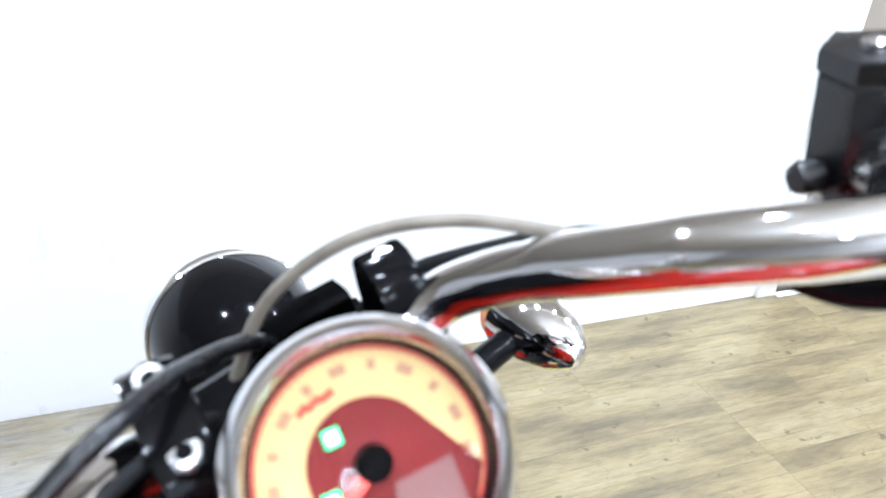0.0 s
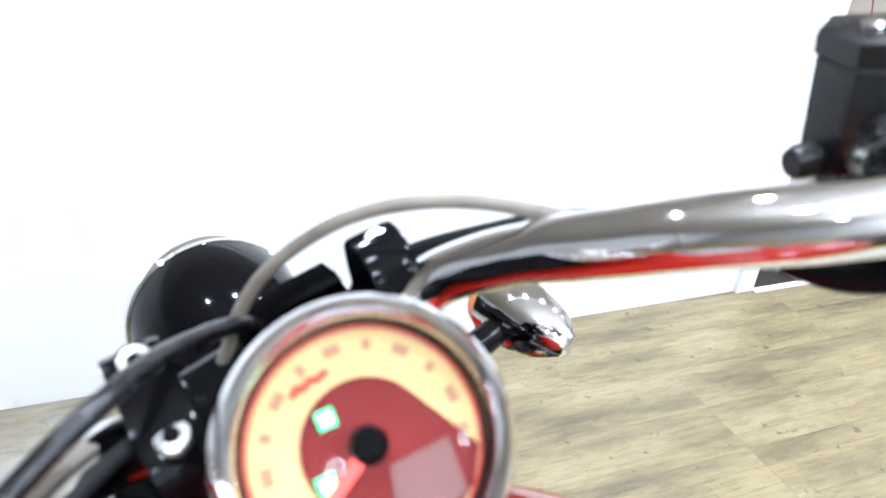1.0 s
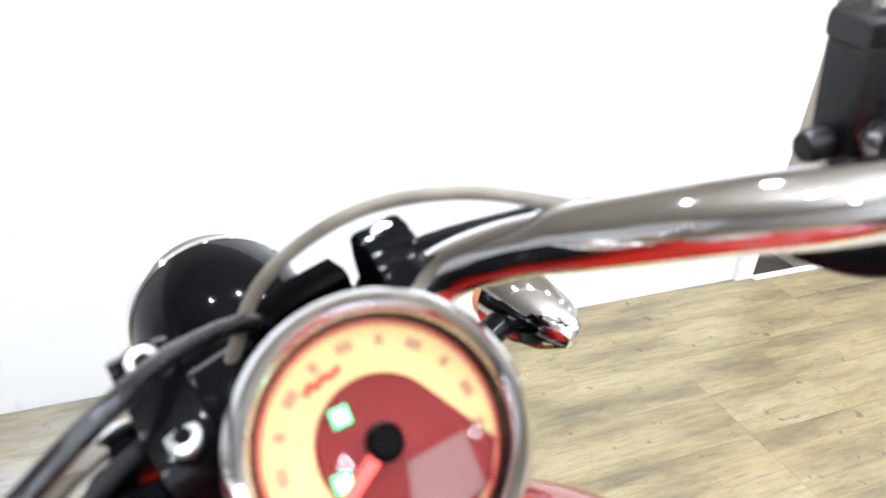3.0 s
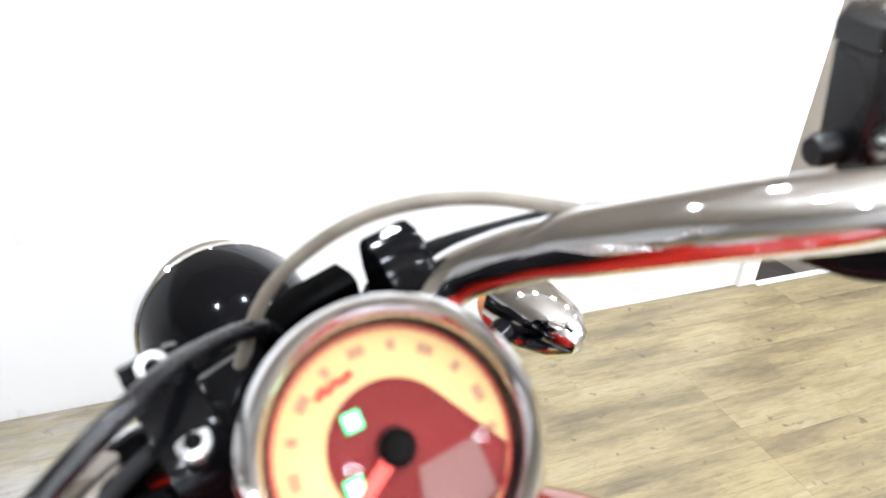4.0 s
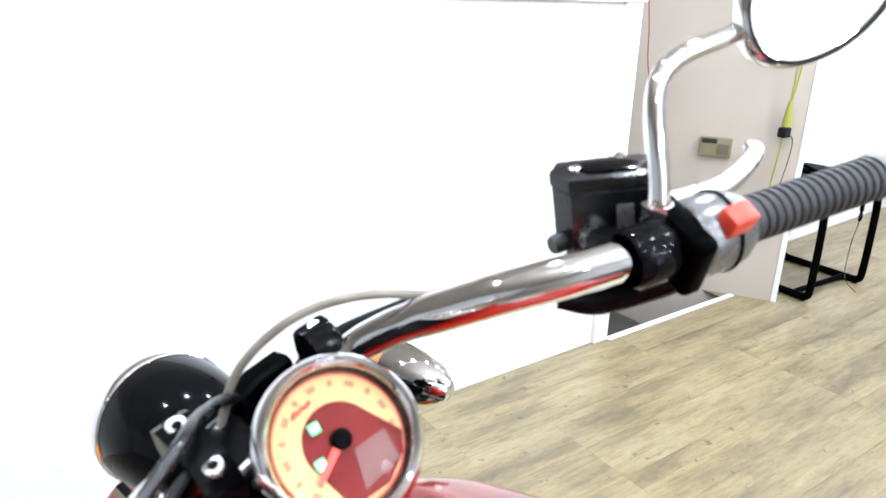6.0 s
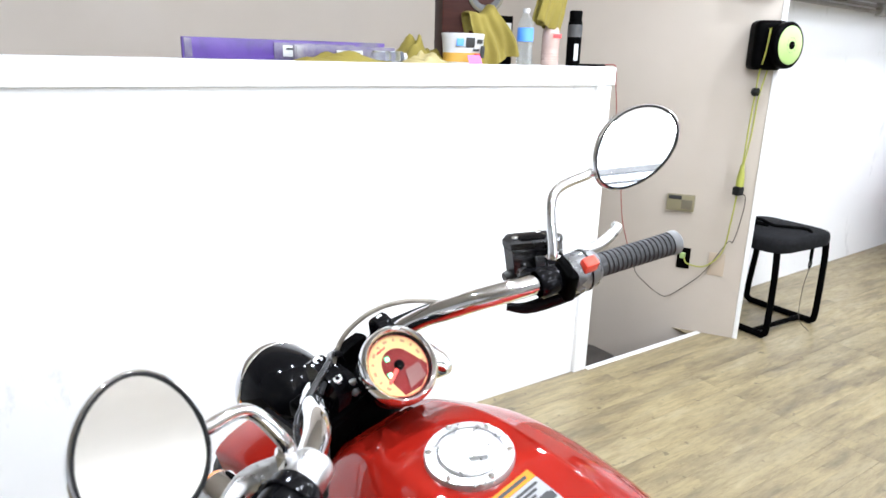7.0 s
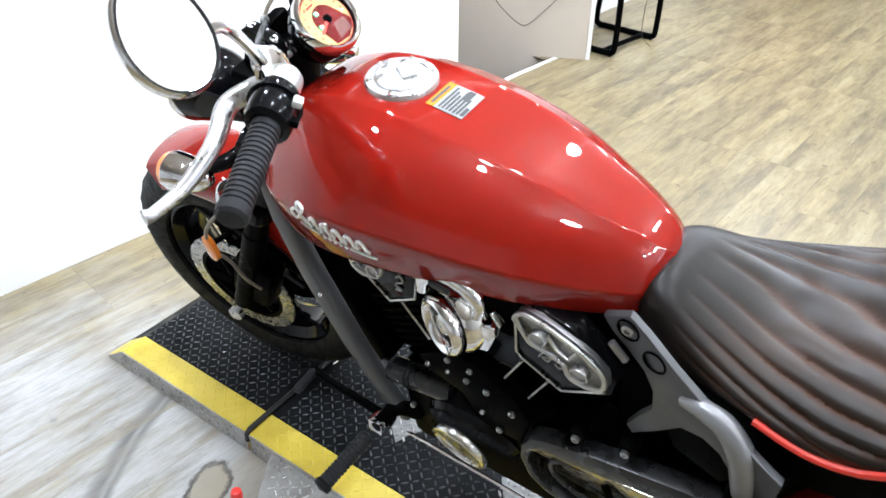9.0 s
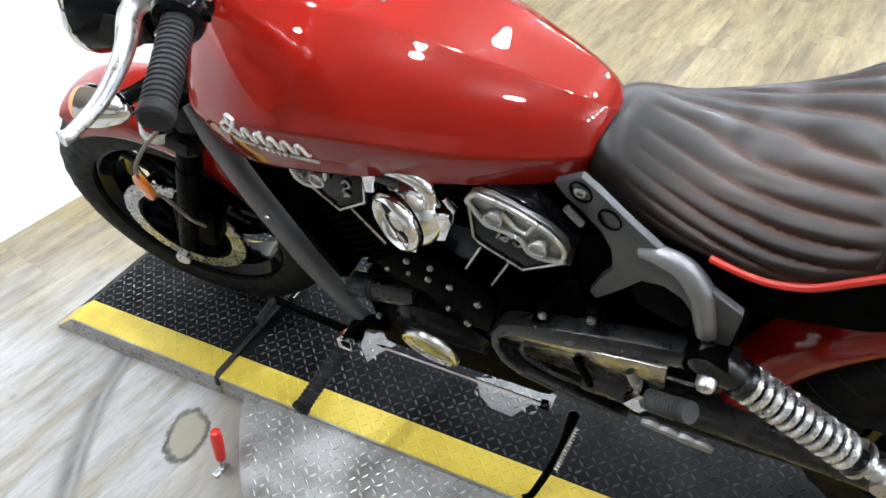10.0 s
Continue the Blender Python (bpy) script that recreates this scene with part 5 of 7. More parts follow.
# --- frame
for s in (-1, 1):
    bm = bmesh.new()
    rings = []
    for x, y, z, w, t in [(0.088, 0.215, 0.715, 0.020, 0.012), (0.098, 0.190, 0.665, 0.034, 0.014), (0.108, 0.150, 0.570, 0.036, 0.015), (0.114, 0.095, 0.440, 0.034, 0.015), (0.112, 0.045, 0.320, 0.030, 0.014), (0.108, 0.020, 0.270, 0.022, 0.012)]:
        d = Vector((0, 0.92, -0.38))
        ring = []
        for k in range(16):
            a = math.tau * k / 16
            c, sn = math.cos(a), math.sin(a)
            ring.append(Vector((s * x, y, z)) + d * (w / 2 * math.copysign(abs(c) ** 0.45, c)) + X * (t * math.copysign(abs(sn) ** 0.45, sn)))
        rings.append(ring)
    add_loft(bm, rings)
    bpart("down_tube", bm, M_FRAMEGREY, label="satin grey cast frame member", sharp=50)
bolt((-0.124, 0.128, 0.545), (-1, 0, 0), 0.004)


def cast_x(y):
    return -0.072 - 0.075 * min(1.0, max(0.0, (-0.31 - y) / 0.23))


def side_plate(outline, thick, bevel, proud=0.0):
    """A cast plate along the bike's flank, from (y, z) points, leaning outwards towards the rear."""
    bm = bmesh.new()
    add_plate(bm, outline, thick, I4, bevel)
    for v in bm.verts:
        y, z, h = v.co
        v.co = Vector((cast_x(y) - h - proud, y, z))
    return bm


CASTING = [(-0.316, 0.715), (-0.349, 0.743), (-0.372, 0.732), (-0.408, 0.710), (-0.460, 0.684), (-0.492, 0.673), (-0.519, 0.663), (-0.530, 0.660), (-0.530, 0.645), (-0.527, 0.600), (-0.512, 0.590), (-0.497, 0.595),
           (-0.486, 0.619), (-0.470, 0.636), (-0.450, 0.640), (-0.426, 0.629), (-0.402, 0.591), (-0.371, 0.547), (-0.362, 0.556), (-0.374, 0.588), (-0.390, 0.622), (-0.387, 0.654), (-0.374, 0.675), (-0.349, 0.692), (-0.329, 0.702)]
casting = bpart("rear_frame", side_plate(CASTING, 0.010, 0.003, 0.012), M_SATIN, label="satin grey cast rear frame plate", sharp=40)
bpart("frame_rib", tube([(x, y, z) for x, y, z in ((-0.128, -0.421, 0.675), (-0.136, -0.444, 0.684), (-0.143, -0.468, 0.681), (-0.150, -0.488, 0.660), (-0.154, -0.498, 0.625), (-0.154, -0.503, 0.600))], [0.007, 0.011, 0.013, 0.014, 0.013, 0.012], 14), M_ALUSATIN, casting, "lighter rib", sharp=60)
# black colour stands in for the shade inside each hole
for y, z, deep in ((-0.349, 0.722, 0.003), (-0.384, 0.702, 0.008)):
    bpart("frame_hole", lathe([(0.0145, 0), (0.0145, 0.0012), (0.0125, 0.0018), (0.0115, -deep), (0, -deep)], axis((cast_x(y) - 0.0225, y, z), (-1, 0.25, 0)), 20), M_BLACK, casting)
bolt((cast_x(-0.349) - 0.0225, -0.349, 0.722), (-1, 0, 0), 0.0075, 0.004, M_STEELBOLT, casting)
bpart("frame_web", side_plate([(-0.404, 0.588), (-0.440, 0.625), (-0.480, 0.622), (-0.492, 0.590), (-0.478, 0.560), (-0.420, 0.556)], 0.008, 0.002, proud=-0.004), M_BLACK, casting)
bpart("stay_bracket", tube([(-0.112, -0.334, 0.698), (-0.112, -0.352, 0.677)], 0.0045, 8, smooth=False), M_DULLALU, label="small silver stay")

# --- engine
def engine_box(name, size, at, rx=0, bevel=0.015, material=M_GLOSSBLACK, parent=bike, label=""):
    return bpart(name, box(size, Matrix.Translation(at) @ pose(0, 0, 0, rx, 0, 0), bevel, 3), material, parent, label)


engine_box("crankcase", (0.20, 0.34, 0.20), (0.0, -0.14, 0.30), 0, 0.03, M_BLACK, label="black engine crankcase")
engine_box("gearbox", (0.17, 0.18, 0.16), (0.0, -0.33, 0.33), 0, 0.03, M_BLACK)
for y, tilt, zc in ((0.0, -28, 0.49), (-0.245, 28, 0.49)):
    bm = bmesh.new()
    add_box(bm, (0.13, 0.10, 0.15), Matrix.Translation((0, y, zc)) @ pose(0, 0, 0, tilt, 0, 0), 0.01)
    barrel = bpart("cylinder", bm, M_BLACK, label="black finned cylinder")
    for k in range(9):
        bpart("cooling_fin", box((0.140, 0.112, 0.008), Matrix.Translation((0, y, zc)) @ pose(0, 0, 0, tilt, 0, 0) @ Matrix.Translation((0, 0, -0.06 + 0.015 * k)), 0.003), M_BLACK, barrel)


def head(outline, trim, silver, at_x):
    """A black cylinder head cover with silver trim lines, in (y, z)."""
    to = Matrix(((0, 0, -1, at_x), (1, 0, 0, 0), (0, 1, 0, 0), (0, 0, 0, 1)))
    hd = bpart("cylinder_head", plate(outline, 0.030, to, 0.006), M_GLOSSBLACK, label="gloss black cylinder head cover with silver trim")
    x = at_x - 0.0315
    bpart("head_trim", tube([(x, a, b) for a, b in trim], 0.0018, 8, smooth=False), M_ALU, hd, "bright machined edge")
    bpart("head_cover", plate(silver, 0.008, to @ Matrix.Translation((0, 0, 0.028)), 0.002), M_DULLALU, hd, "cast silver cover")
    return hd, x


def cover_frame(hd, outline, bosses, x):
    """The raised rim, ribs and ring bosses of a cast head cover."""
    bpart("cover_rim", tube([(x, y, z) for y, z in outline + outline[:1]], 0.0036, 8, 4), M_ALU, hd, "bright raised rim", sharp=60)
    for y, z, r in bosses:
        bpart("head_boss", lathe([(r, -0.008), (r, 0.003), (r * 0.93, 0.0055), (r * 0.76, 0.0055), (r * 0.70, 0.001), (0, 0.001)], axis((x, y, z), (-1, 0, 0)), 28), M_ALU, hd)


hd, hx = head([(-0.216, 0.692), (-0.208, 0.608), (-0.217, 0.596), (-0.277, 0.560), (-0.340, 0.598), (-0.346, 0.630), (-0.290, 0.690), (-0.240, 0.704)],
                   [(-0.215, 0.680), (-0.214, 0.609), (-0.220, 0.600), (-0.277, 0.567), (-0.333, 0.603)],
                   [(-0.216, 0.682), (-0.223, 0.695), (-0.234, 0.700), (-0.250, 0.699), (-0.273, 0.690), (-0.299, 0.677), (-0.318, 0.665), (-0.335, 0.648), (-0.339, 0.629), (-0.333, 0.612), (-0.317, 0.610), (-0.303, 0.610), (-0.289, 0.615), (-0.283, 0.631), (-0.262, 0.642), (-0.243, 0.645), (-0.234, 0.655), (-0.230, 0.670)], -0.082)
cover_frame(hd, [(-0.219, 0.684), (-0.226, 0.695), (-0.238, 0.698), (-0.272, 0.687), (-0.298, 0.674), (-0.317, 0.662), (-0.332, 0.646), (-0.335, 0.630), (-0.329, 0.615), (-0.305, 0.613), (-0.290, 0.619), (-0.283, 0.636), (-0.262, 0.646), (-0.241, 0.650), (-0.232, 0.662)], [(-0.251, 0.665, 0.0125), (-0.304, 0.632, 0.0125)], hx - 0.009)
bpart("cover_rib", tube([(hx - 0.009, -0.262, 0.676), (hx - 0.009, -0.275, 0.656), (hx - 0.009, -0.290, 0.650), (hx - 0.009, -0.300, 0.668)], 0.003, 8, smooth=False), M_ALU, hd)
bpart("head_emblem", tube([(hx - 0.001, y, z) for y, z in ((-0.247, 0.620), (-0.254, 0.633), (-0.263, 0.631), (-0.259, 0.617), (-0.252, 0.622), (-0.266, 0.626), (-0.274, 0.628), (-0.281, 0.622), (-0.275, 0.613), (-0.268, 0.618))], 0.0017, 6), M_DULLALU, hd, "small silver emblem")
for a, b in (((-0.221, 0.590), (-0.190, 0.527)), ((-0.258, 0.572), (-0.226, 0.505))):
    bpart("head_trim", tube([(hx + 0.002, *a), (hx + 0.006, *b)], 0.0017, 8, smooth=False), M_ALU, hd)
hd, hx = head([(0.046, 0.690), (0.042, 0.652), (0.010, 0.614), (-0.010, 0.588), (-0.062, 0.618), (-0.076, 0.690)],
                   [(0.040, 0.647), (0.012, 0.616), (-0.010, 0.593), (-0.058, 0.622), (-0.072, 0.685)],
                   [(0.036, 0.690), (0.040, 0.660), (0.030, 0.642), (0.010, 0.640), (-0.012, 0.650), (-0.020, 0.690)], -0.082)
cover_frame(hd, [(0.034, 0.690), (0.037, 0.660), (0.028, 0.646), (0.010, 0.644), (-0.010, 0.654), (-0.018, 0.690)], [(-0.003, 0.660, 0.0125), (0.024, 0.662, 0.007)], hx - 0.009)
bpart("head_boss", lathe([(0.012, 0), (0.011, 0.006), (0.008, 0.009), (0.007, 0.006), (0, 0.006)], axis((hx - 0.002, -0.056, 0.690), (-1, 0, 0)), 24), M_ALU, hd)
bpart("head_emblem", tube([(hx - 0.001, y, z) for y, z in ((-0.032, 0.652), (-0.040, 0.658), (-0.043, 0.648), (-0.033, 0.642), (-0.030, 0.636), (-0.038, 0.630), (-0.028, 0.627))], 0.0017, 6), M_DULLALU, hd, "small silver emblem")
bpart("head_trim", tube([(hx + 0.002, -0.030, 0.600), (hx + 0.004, -0.067, 0.537)], 0.0016, 8, smooth=False), M_ALU, hd)

# --- chrome horn
HORN = axis((-0.150, -0.130, 0.647), (-0.90, 0.40, 0.06)) @ Matrix.Scale(0.90, 4)
horn = bpart("horn", lathe([(0.030, -0.020), (0.043, -0.014), (0.047, -0.004), (0.0455, 0.005), (0.040, 0.009), (0.034, 0.006), (0.031, -0.002), (0.031, -0.010)], HORN, 48), M_CHROME, label="chrome horn on the engine", sharp=50)
bpart("horn_cup", lathe([(0.046, -0.012), (0.052, -0.020), (0.053, -0.036), (0.044, -0.044)], HORN, 40), M_CHROME, horn, sharp=50)
bpart("horn_grille", lathe([(0.032, -0.010), (0.012, -0.008), (0, -0.008)], HORN, 32), M_PRINT, horn, "dark slotted face")
for i in range(6):
    bpart("horn_fin", box((0.011, 0.0075, 0.004), HORN @ pose(0, 0, 0, 0, 0, 60 * i + 15) @ Matrix.Translation((0.020, 0, -0.006)), 0.0012), M_CHROME, horn)
bpart("horn_hub", lathe([(0.016, -0.008), (0.016, -0.001), (0.012, 0.002), (0.006, 0.003), (0, 0.001)], HORN, 24), M_POLALU, horn)
bpart("horn_shell", tube([(-0.132, -0.093, 0.680), (-0.132, -0.100, 0.703), (-0.130, -0.118, 0.716), (-0.130, -0.140, 0.718), (-0.130, -0.162, 0.710), (-0.131, -0.176, 0.694), (-0.134, -0.174, 0.674)], [0.009, 0.011, 0.011, 0.011, 0.011, 0.010, 0.009], 14), M_CHROME, horn, sharp=60)
# dark inset painted in for the shade of the shell's slot
bpart("shell_slot", box((0.004, 0.030, 0.010), Matrix.Translation((-0.142, -0.128, 0.708)) @ pose(0, 0, 0, 8, 0, 0), 0.0018), M_PRINT, horn)
bracket_to = Matrix(((0, 0, -1, -0.128), (1, 0, 0, 0), (0, 1, 0, 0), (0, 0, 0, 1)))
bpart("horn_bracket", plate([(-0.150, 0.650), (-0.168, 0.662), (-0.186, 0.668), (-0.202, 0.671), (-0.203, 0.656), (-0.190, 0.622), (-0.176, 0.618), (-0.172, 0.632), (-0.162, 0.628), (-0.153, 0.610), (-0.141, 0.580), (-0.125, 0.580), (-0.126, 0.598), (-0.138, 0.622)], 0.014, bracket_to, 0.004), M_CHROME, horn, sharp=50)
# flat dark disc drawn for the shade inside the bracket's hole
bpart("bracket_hole", lathe([(0.0085, 0), (0.0085, 0.0012), (0.006, 0.0016), (0, 0.0012)], axis((-0.1425, -0.174, 0.645), (-1, 0, 0)) @ Matrix.Diagonal((0.6, 1.2, 1, 1)), 20), M_PRINT, horn)
for i, (y, z) in enumerate(((-0.170, 0.690), (-0.183, 0.684), (-0.200, 0.680))):
    bpart("horn_fin", box((0.010, 0.005, 0.022), Matrix.Translation((-0.130, y, z)) @ pose(0, 0, 0, -8 - 10 * i, 0, 0), 0.0015), M_CHROME, horn)

# --- covers on the left flank
STATOR = axis((-0.128, -0.106, 0.306), (-1, 0.08, -0.16))
stator = bpart("stator_cover", lathe([(0.052, -0.006), (0.0525, 0.004), (0.051, 0.0065), (0.0465, 0.007), (0.0445, 0.004), (0.030, 0.003), (0, 0.003)], STATOR, 56), M_POLALU, label="polished silver round alternator cover")
for r, a0, a1 in ((0.036, 0.2, 2.2), (0.030, 2.9, 4.9), (0.036, 4.2, 5.9)):
    bpart("cover_rib", tube([STATOR @ Vector((r * math.cos(a0 + (a1 - a0) * i / 10), r * math.sin(a0 + (a1 - a0) * i / 10), 0.0035)) for i in range(11)], 0.0022, 6, smooth=False), M_POLALU, stator)
bpart("stator_housing", lathe([(0.090, -0.06), (0.088, -0.010), (0.080, 0.0), (0, 0.0)], axis((-0.108, -0.118, 0.318), (-1, 0, -0.25)), 40), M_GLOSSBLACK)
starter = bpart("starter_motor", tube([(-0.092, 0.043, 0.374), (-0.092, -0.085, 0.397)], 0.022, 24, smooth=False), M_RESBLACK, label="black cylindrical starter motor")
for y in (0.006, -0.003):
    bpart("starter_ring", tube([(-0.092, y, 0.3806 - y * 0.18), (-0.092, y - 0.004, 0.3813 - y * 0.18)], 0.0235, 24, smooth=False), M_RUBBER, starter)
bpart("clutch_cover", plate([(-0.045, 0.498), (-0.095, 0.536), (-0.150, 0.538), (-0.205, 0.500), (-0.232, 0.460), (-0.215, 0.392), (-0.150, 0.395), (-0.118, 0.450), (-0.060, 0.470)], 0.03, Matrix(((0, 0, -1, -0.088), (1, 0, 0, 0), (0, 1, 0, 0), (0, 0, 0, 1))), 0.007), M_BLACK, label="black side cover held by bolts")
for y, z, r in ((-0.064, 0.490, 0.0042), (-0.103, 0.523, 0.005), (-0.100, 0.494, 0.0035), (-0.140, 0.521, 0.0045), (-0.132, 0.493, 0.005), (-0.165, 0.489, 0.0055), (-0.205, 0.464, 0.0058), (-0.182, 0.405, 0.0058), (-0.154, 0.431, 0.0042), (-0.011, 0.340, 0.0048)):
    bolt((-0.119, y, z), (-1, 0, 0), r, 0.004, M_STEELBOLT)
engine_box("side_cover", (0.05, 0.13, 0.14), (-0.078, -0.20, 0.41), 8, 0.02, M_BLACK)
# belt guard: a long loop round a polished cover
GUARD = [(-0.429, 0.286), (-0.351, 0.300), (-0.307, 0.309), (-0.262, 0.322), (-0.236, 0.346), (-0.223, 0.386), (-0.225, 0.420), (-0.241, 0.449), (-0.264, 0.462), (-0.307, 0.476), (-0.361, 0.490), (-0.446, 0.508), (-0.500, 0.516), (-0.545, 0.520),
         (-0.545, 0.490), (-0.500, 0.480), (-0.484, 0.475), (-0.421, 0.460), (-0.369, 0.450), (-0.306, 0.437), (-0.256, 0.430), (-0.238, 0.412), (-0.237, 0.385), (-0.249, 0.352), (-0.272, 0.336), (-0.300, 0.325), (-0.351, 0.314), (-0.429, 0.299)]
to = Matrix(((0, 0, -1, -0.108), (1, 0, 0, 0), (0, 1, 0, 0), (0, 0, 0, 1)))
guard = bpart("belt_guard", plate(GUARD, 0.026, to, 0.006), M_GUARD, label="glossy grey-black drive belt guard")
bm = plate([(-0.470, 0.310), (-0.351, 0.316), (-0.300, 0.322), (-0.250, 0.344), (-0.233, 0.382), (-0.234, 0.414), (-0.256, 0.434), (-0.369, 0.456), (-0.470, 0.478)], 0.012, to, 0.003)
for v in bm.verts:      # leans in towards its foot
    v.co.x -= 0.26 * (v.co.z - 0.40)
bpart("pulley_cover", bm, M_POLISHED, guard, "dark polished pulley cover")
bpart("cover_lip", tube([(-0.122, y, z) for y, z in ((-0.440, 0.330), (-0.351, 0.336), (-0.305, 0.347), (-0.274, 0.366), (-0.268, 0.392), (-0.286, 0.410), (-0.350, 0.425), (-0.440, 0.444))], 0.0045, 8), M_GUARD, guard, sharp=60)
bpart("guard_stay", tube([(-0.128, -0.352, 0.415), (-0.128, -0.372, 0.355)], 0.006, 8, smooth=False), M_BLACK, guard)
for y, z in ((-0.306, 0.500), (-0.371, 0.521), (-0.297, 0.466), (-0.365, 0.478)):
    bpart("guard_lug", box((0.030, 0.020, 0.024), Matrix.Translation((-0.112, y, z)), 0.006), M_BLACK, guard)
    bolt((-0.129, y, z), (-1, 0, 0), 0.0058, 0.004, M_STEELBOLT)
# swing arm and belt
bpart("swing_arm", tube([(-0.105, -0.36, 0.345), (-0.110, -0.60, 0.345), (-0.115, -0.94, 0.318)], 0.027, 14), M_GUARD)
bpart("swing_arm", tube([(0.105, -0.36, 0.345), (0.110, -0.60, 0.345), (0.115, -0.94, 0.318)], 0.022, 14), M_BLACK)
bm = bmesh.new()
add_plate(bm, [(-0.25, 0.352), (-0.94, 0.405), (-0.94, 0.398), (-0.25, 0.345)], 0.022, Matrix(((0, 0, -1, -0.060), (1, 0, 0, 0), (0, 1, 0, 0), (0, 0, 0, 1))))
add_plate(bm, [(-0.25, 0.214), (-0.94, 0.236), (-0.94, 0.229), (-0.25, 0.207)], 0.022, Matrix(((0, 0, -1, -0.060), (1, 0, 0, 0), (0, 1, 0, 0), (0, 0, 0, 1))))
bpart("drive_belt", bm, M_RUBBER)
# radiator between the down tubes
bpart("radiator", box((0.17, 0.045, 0.30), Matrix.Translation((0, 0.135, 0.50)) @ pose(0, 0, 0, -22, 0, 0), 0.008), M_BLACK, label="black radiator")
bpart("steering_head", tube([(0, 0.235, 0.80), (0, 0.30, 0.69)], 0.045, 20, smooth=False), M_BLACK)
bpart("main_frame", box((0.09, 0.46, 0.06), Matrix.Translation((0, -0.08, 0.690)), 0.015), M_BLACK)
# plain dark bodies added to close see-through gaps below the tank and seat
bpart("gap_filler", box((0.12, 0.26, 0.22), Matrix.Translation((0.01, -0.50, 0.44)), 0.03), M_BLACK)
bpart("air_box", box((0.13, 0.30, 0.16), Matrix.Translation((0, -0.16, 0.625)), 0.03), M_BLACK)
bpart("inner_cover", box((0.11, 0.16, 0.22), Matrix.Translation((0, -0.36, 0.585)), 0.03), M_BLACK)
bpart("under_seat_body", box((0.15, 0.22, 0.16), Matrix.Translation((0, -0.44, 0.54)), 0.03), M_BLACK)

# --- amber reflector and thin hose on the fork
rf = bpart("side_reflector", lathe([(0.0, -0.004), (0.016, -0.004), (0.016, 0.004), (0.013, 0.006), (0, 0.0065)], axis((-0.150, 0.341, 0.572), (-1, 0.1, 0)) @ Matrix.Diagonal((1.0, 1.7, 1, 1)), 20), M_AMBER, label="round amber side reflector")
bpart("reflector_stay", tube([(-0.146, 0.341, 0.577), (-0.112, 0.352, 0.565)], 0.005, 8, smooth=False), M_BLACK, rf)
bpart("brake_hose", tube([(-0.120, 0.190, 0.760), (-0.148, 0.218, 0.719), (-0.152, 0.281, 0.666), (-0.153, 0.331, 0.611), (-0.146, 0.343, 0.560), (-0.128, 0.345, 0.520), (-0.110, 0.352, 0.455), (-0.085, 0.362, 0.400)], 0.0032, 8), M_LINE, label="thin grey brake hose", sharp=60)
bpart("fork_collar", lathe([(0.0235, -0.012), (0.026, -0.009), (0.026, 0.009), (0.0235, 0.012)], axis((-0.100, 0.300, 0.662), STEER_DIR), 24), M_ALU, label="silver fork collar", sharp=60)

# --- shocks
for s in (-1, 1):
    top, low = Vector((s * 0.164, -0.510, 0.570)), Vector((s * 0.168, -0.726, 0.432))
    d = (low - top).normalized()
    sh = bpart("shock_absorber", lathe([(0.0, -0.022), (0.016, -0.020), (0.022, -0.010), (0.022, 0.022), (0.019, 0.040), (0.0235, 0.043), (0.0235, 0.050), (0.013, 0.052), (0.013, 0.215), (0, 0.215)], axis(top, d), 24), M_RESBLACK, label="rear shock absorber with chrome spring", sharp=40)
    m = axis(top + d * 0.052, d)
    turns = 11
    pts = [m @ Vector((0.0190 * math.cos(math.tau * i / 16), 0.0190 * math.sin(math.tau * i / 16), 0.146 * i / (turns * 16))) for i in range(turns * 16 + 1)]
    bpart("spring", tube(pts, 0.0046, 8, smooth=False), M_SPRING, sh, "bright coil spring")
    bpart("spring_seat", lathe([(0.024, 0.206), (0.024, 0.212), (0.016, 0.216), (0, 0.216)], axis(top, d), 24), M_ALU, sh)
    bpart("threaded_body", lathe([(0.0135, 0.212)] + [(0.0135 - 0.0015 * (k % 2), 0.216 + 0.003 * k) for k in range(10)] + [(0.012, 0.248), (0, 0.248)], axis(top, d), 20), M_ALU, sh)
    bpart("shock_eye", tube([low + Vector((-0.016, 0, 0)), low + Vector((0.016, 0, 0))], 0.019, 20, smooth=False), M_ALU, sh)
    bpart("shock_bolt", lathe([(0.011, -0.006), (0.011, 0.006), (0.0085, 0.011), (0, 0.012)], axis(top + Vector((s * 0.022, -0.005, -0.014)), (s, 0, 0)), 14), M_ALU, sh)
    bpart("shock_mount", tube([top + Vector((-s * 0.04, 0, 0)), top + Vector((s * 0.016, 0, 0))], 0.024, 20, smooth=False), M_BLACK, sh)

# --- foot controls
pegroot, pegtip = Vector((-0.150, 0.048, 0.282)), Vector((-0.278, 0.070, 0.258))
ribbed(pegroot.lerp(pegtip, 0.22), pegtip, 0.0140, 12, "footpeg", steer=False)
bpart("peg_end", lathe([(0.0140, 0), (0.0165, 0.004), (0.0155, 0.012), (0, 0.016)], axis(pegtip, pegtip - pegroot), 16), M_RUBBER)
bpart("peg_clevis", box((0.030, 0.030, 0.026), Matrix.Translation(pegroot) @ pose(0, 0, 0, 0, 10, 0), 0.004), M_CHROME)
bpart("peg_bracket", tube([(-0.095, 0.000, 0.275), (-0.120, 0.030, 0.300), (-0.148, 0.045, 0.285)], 0.014, 12), M_BLACK)
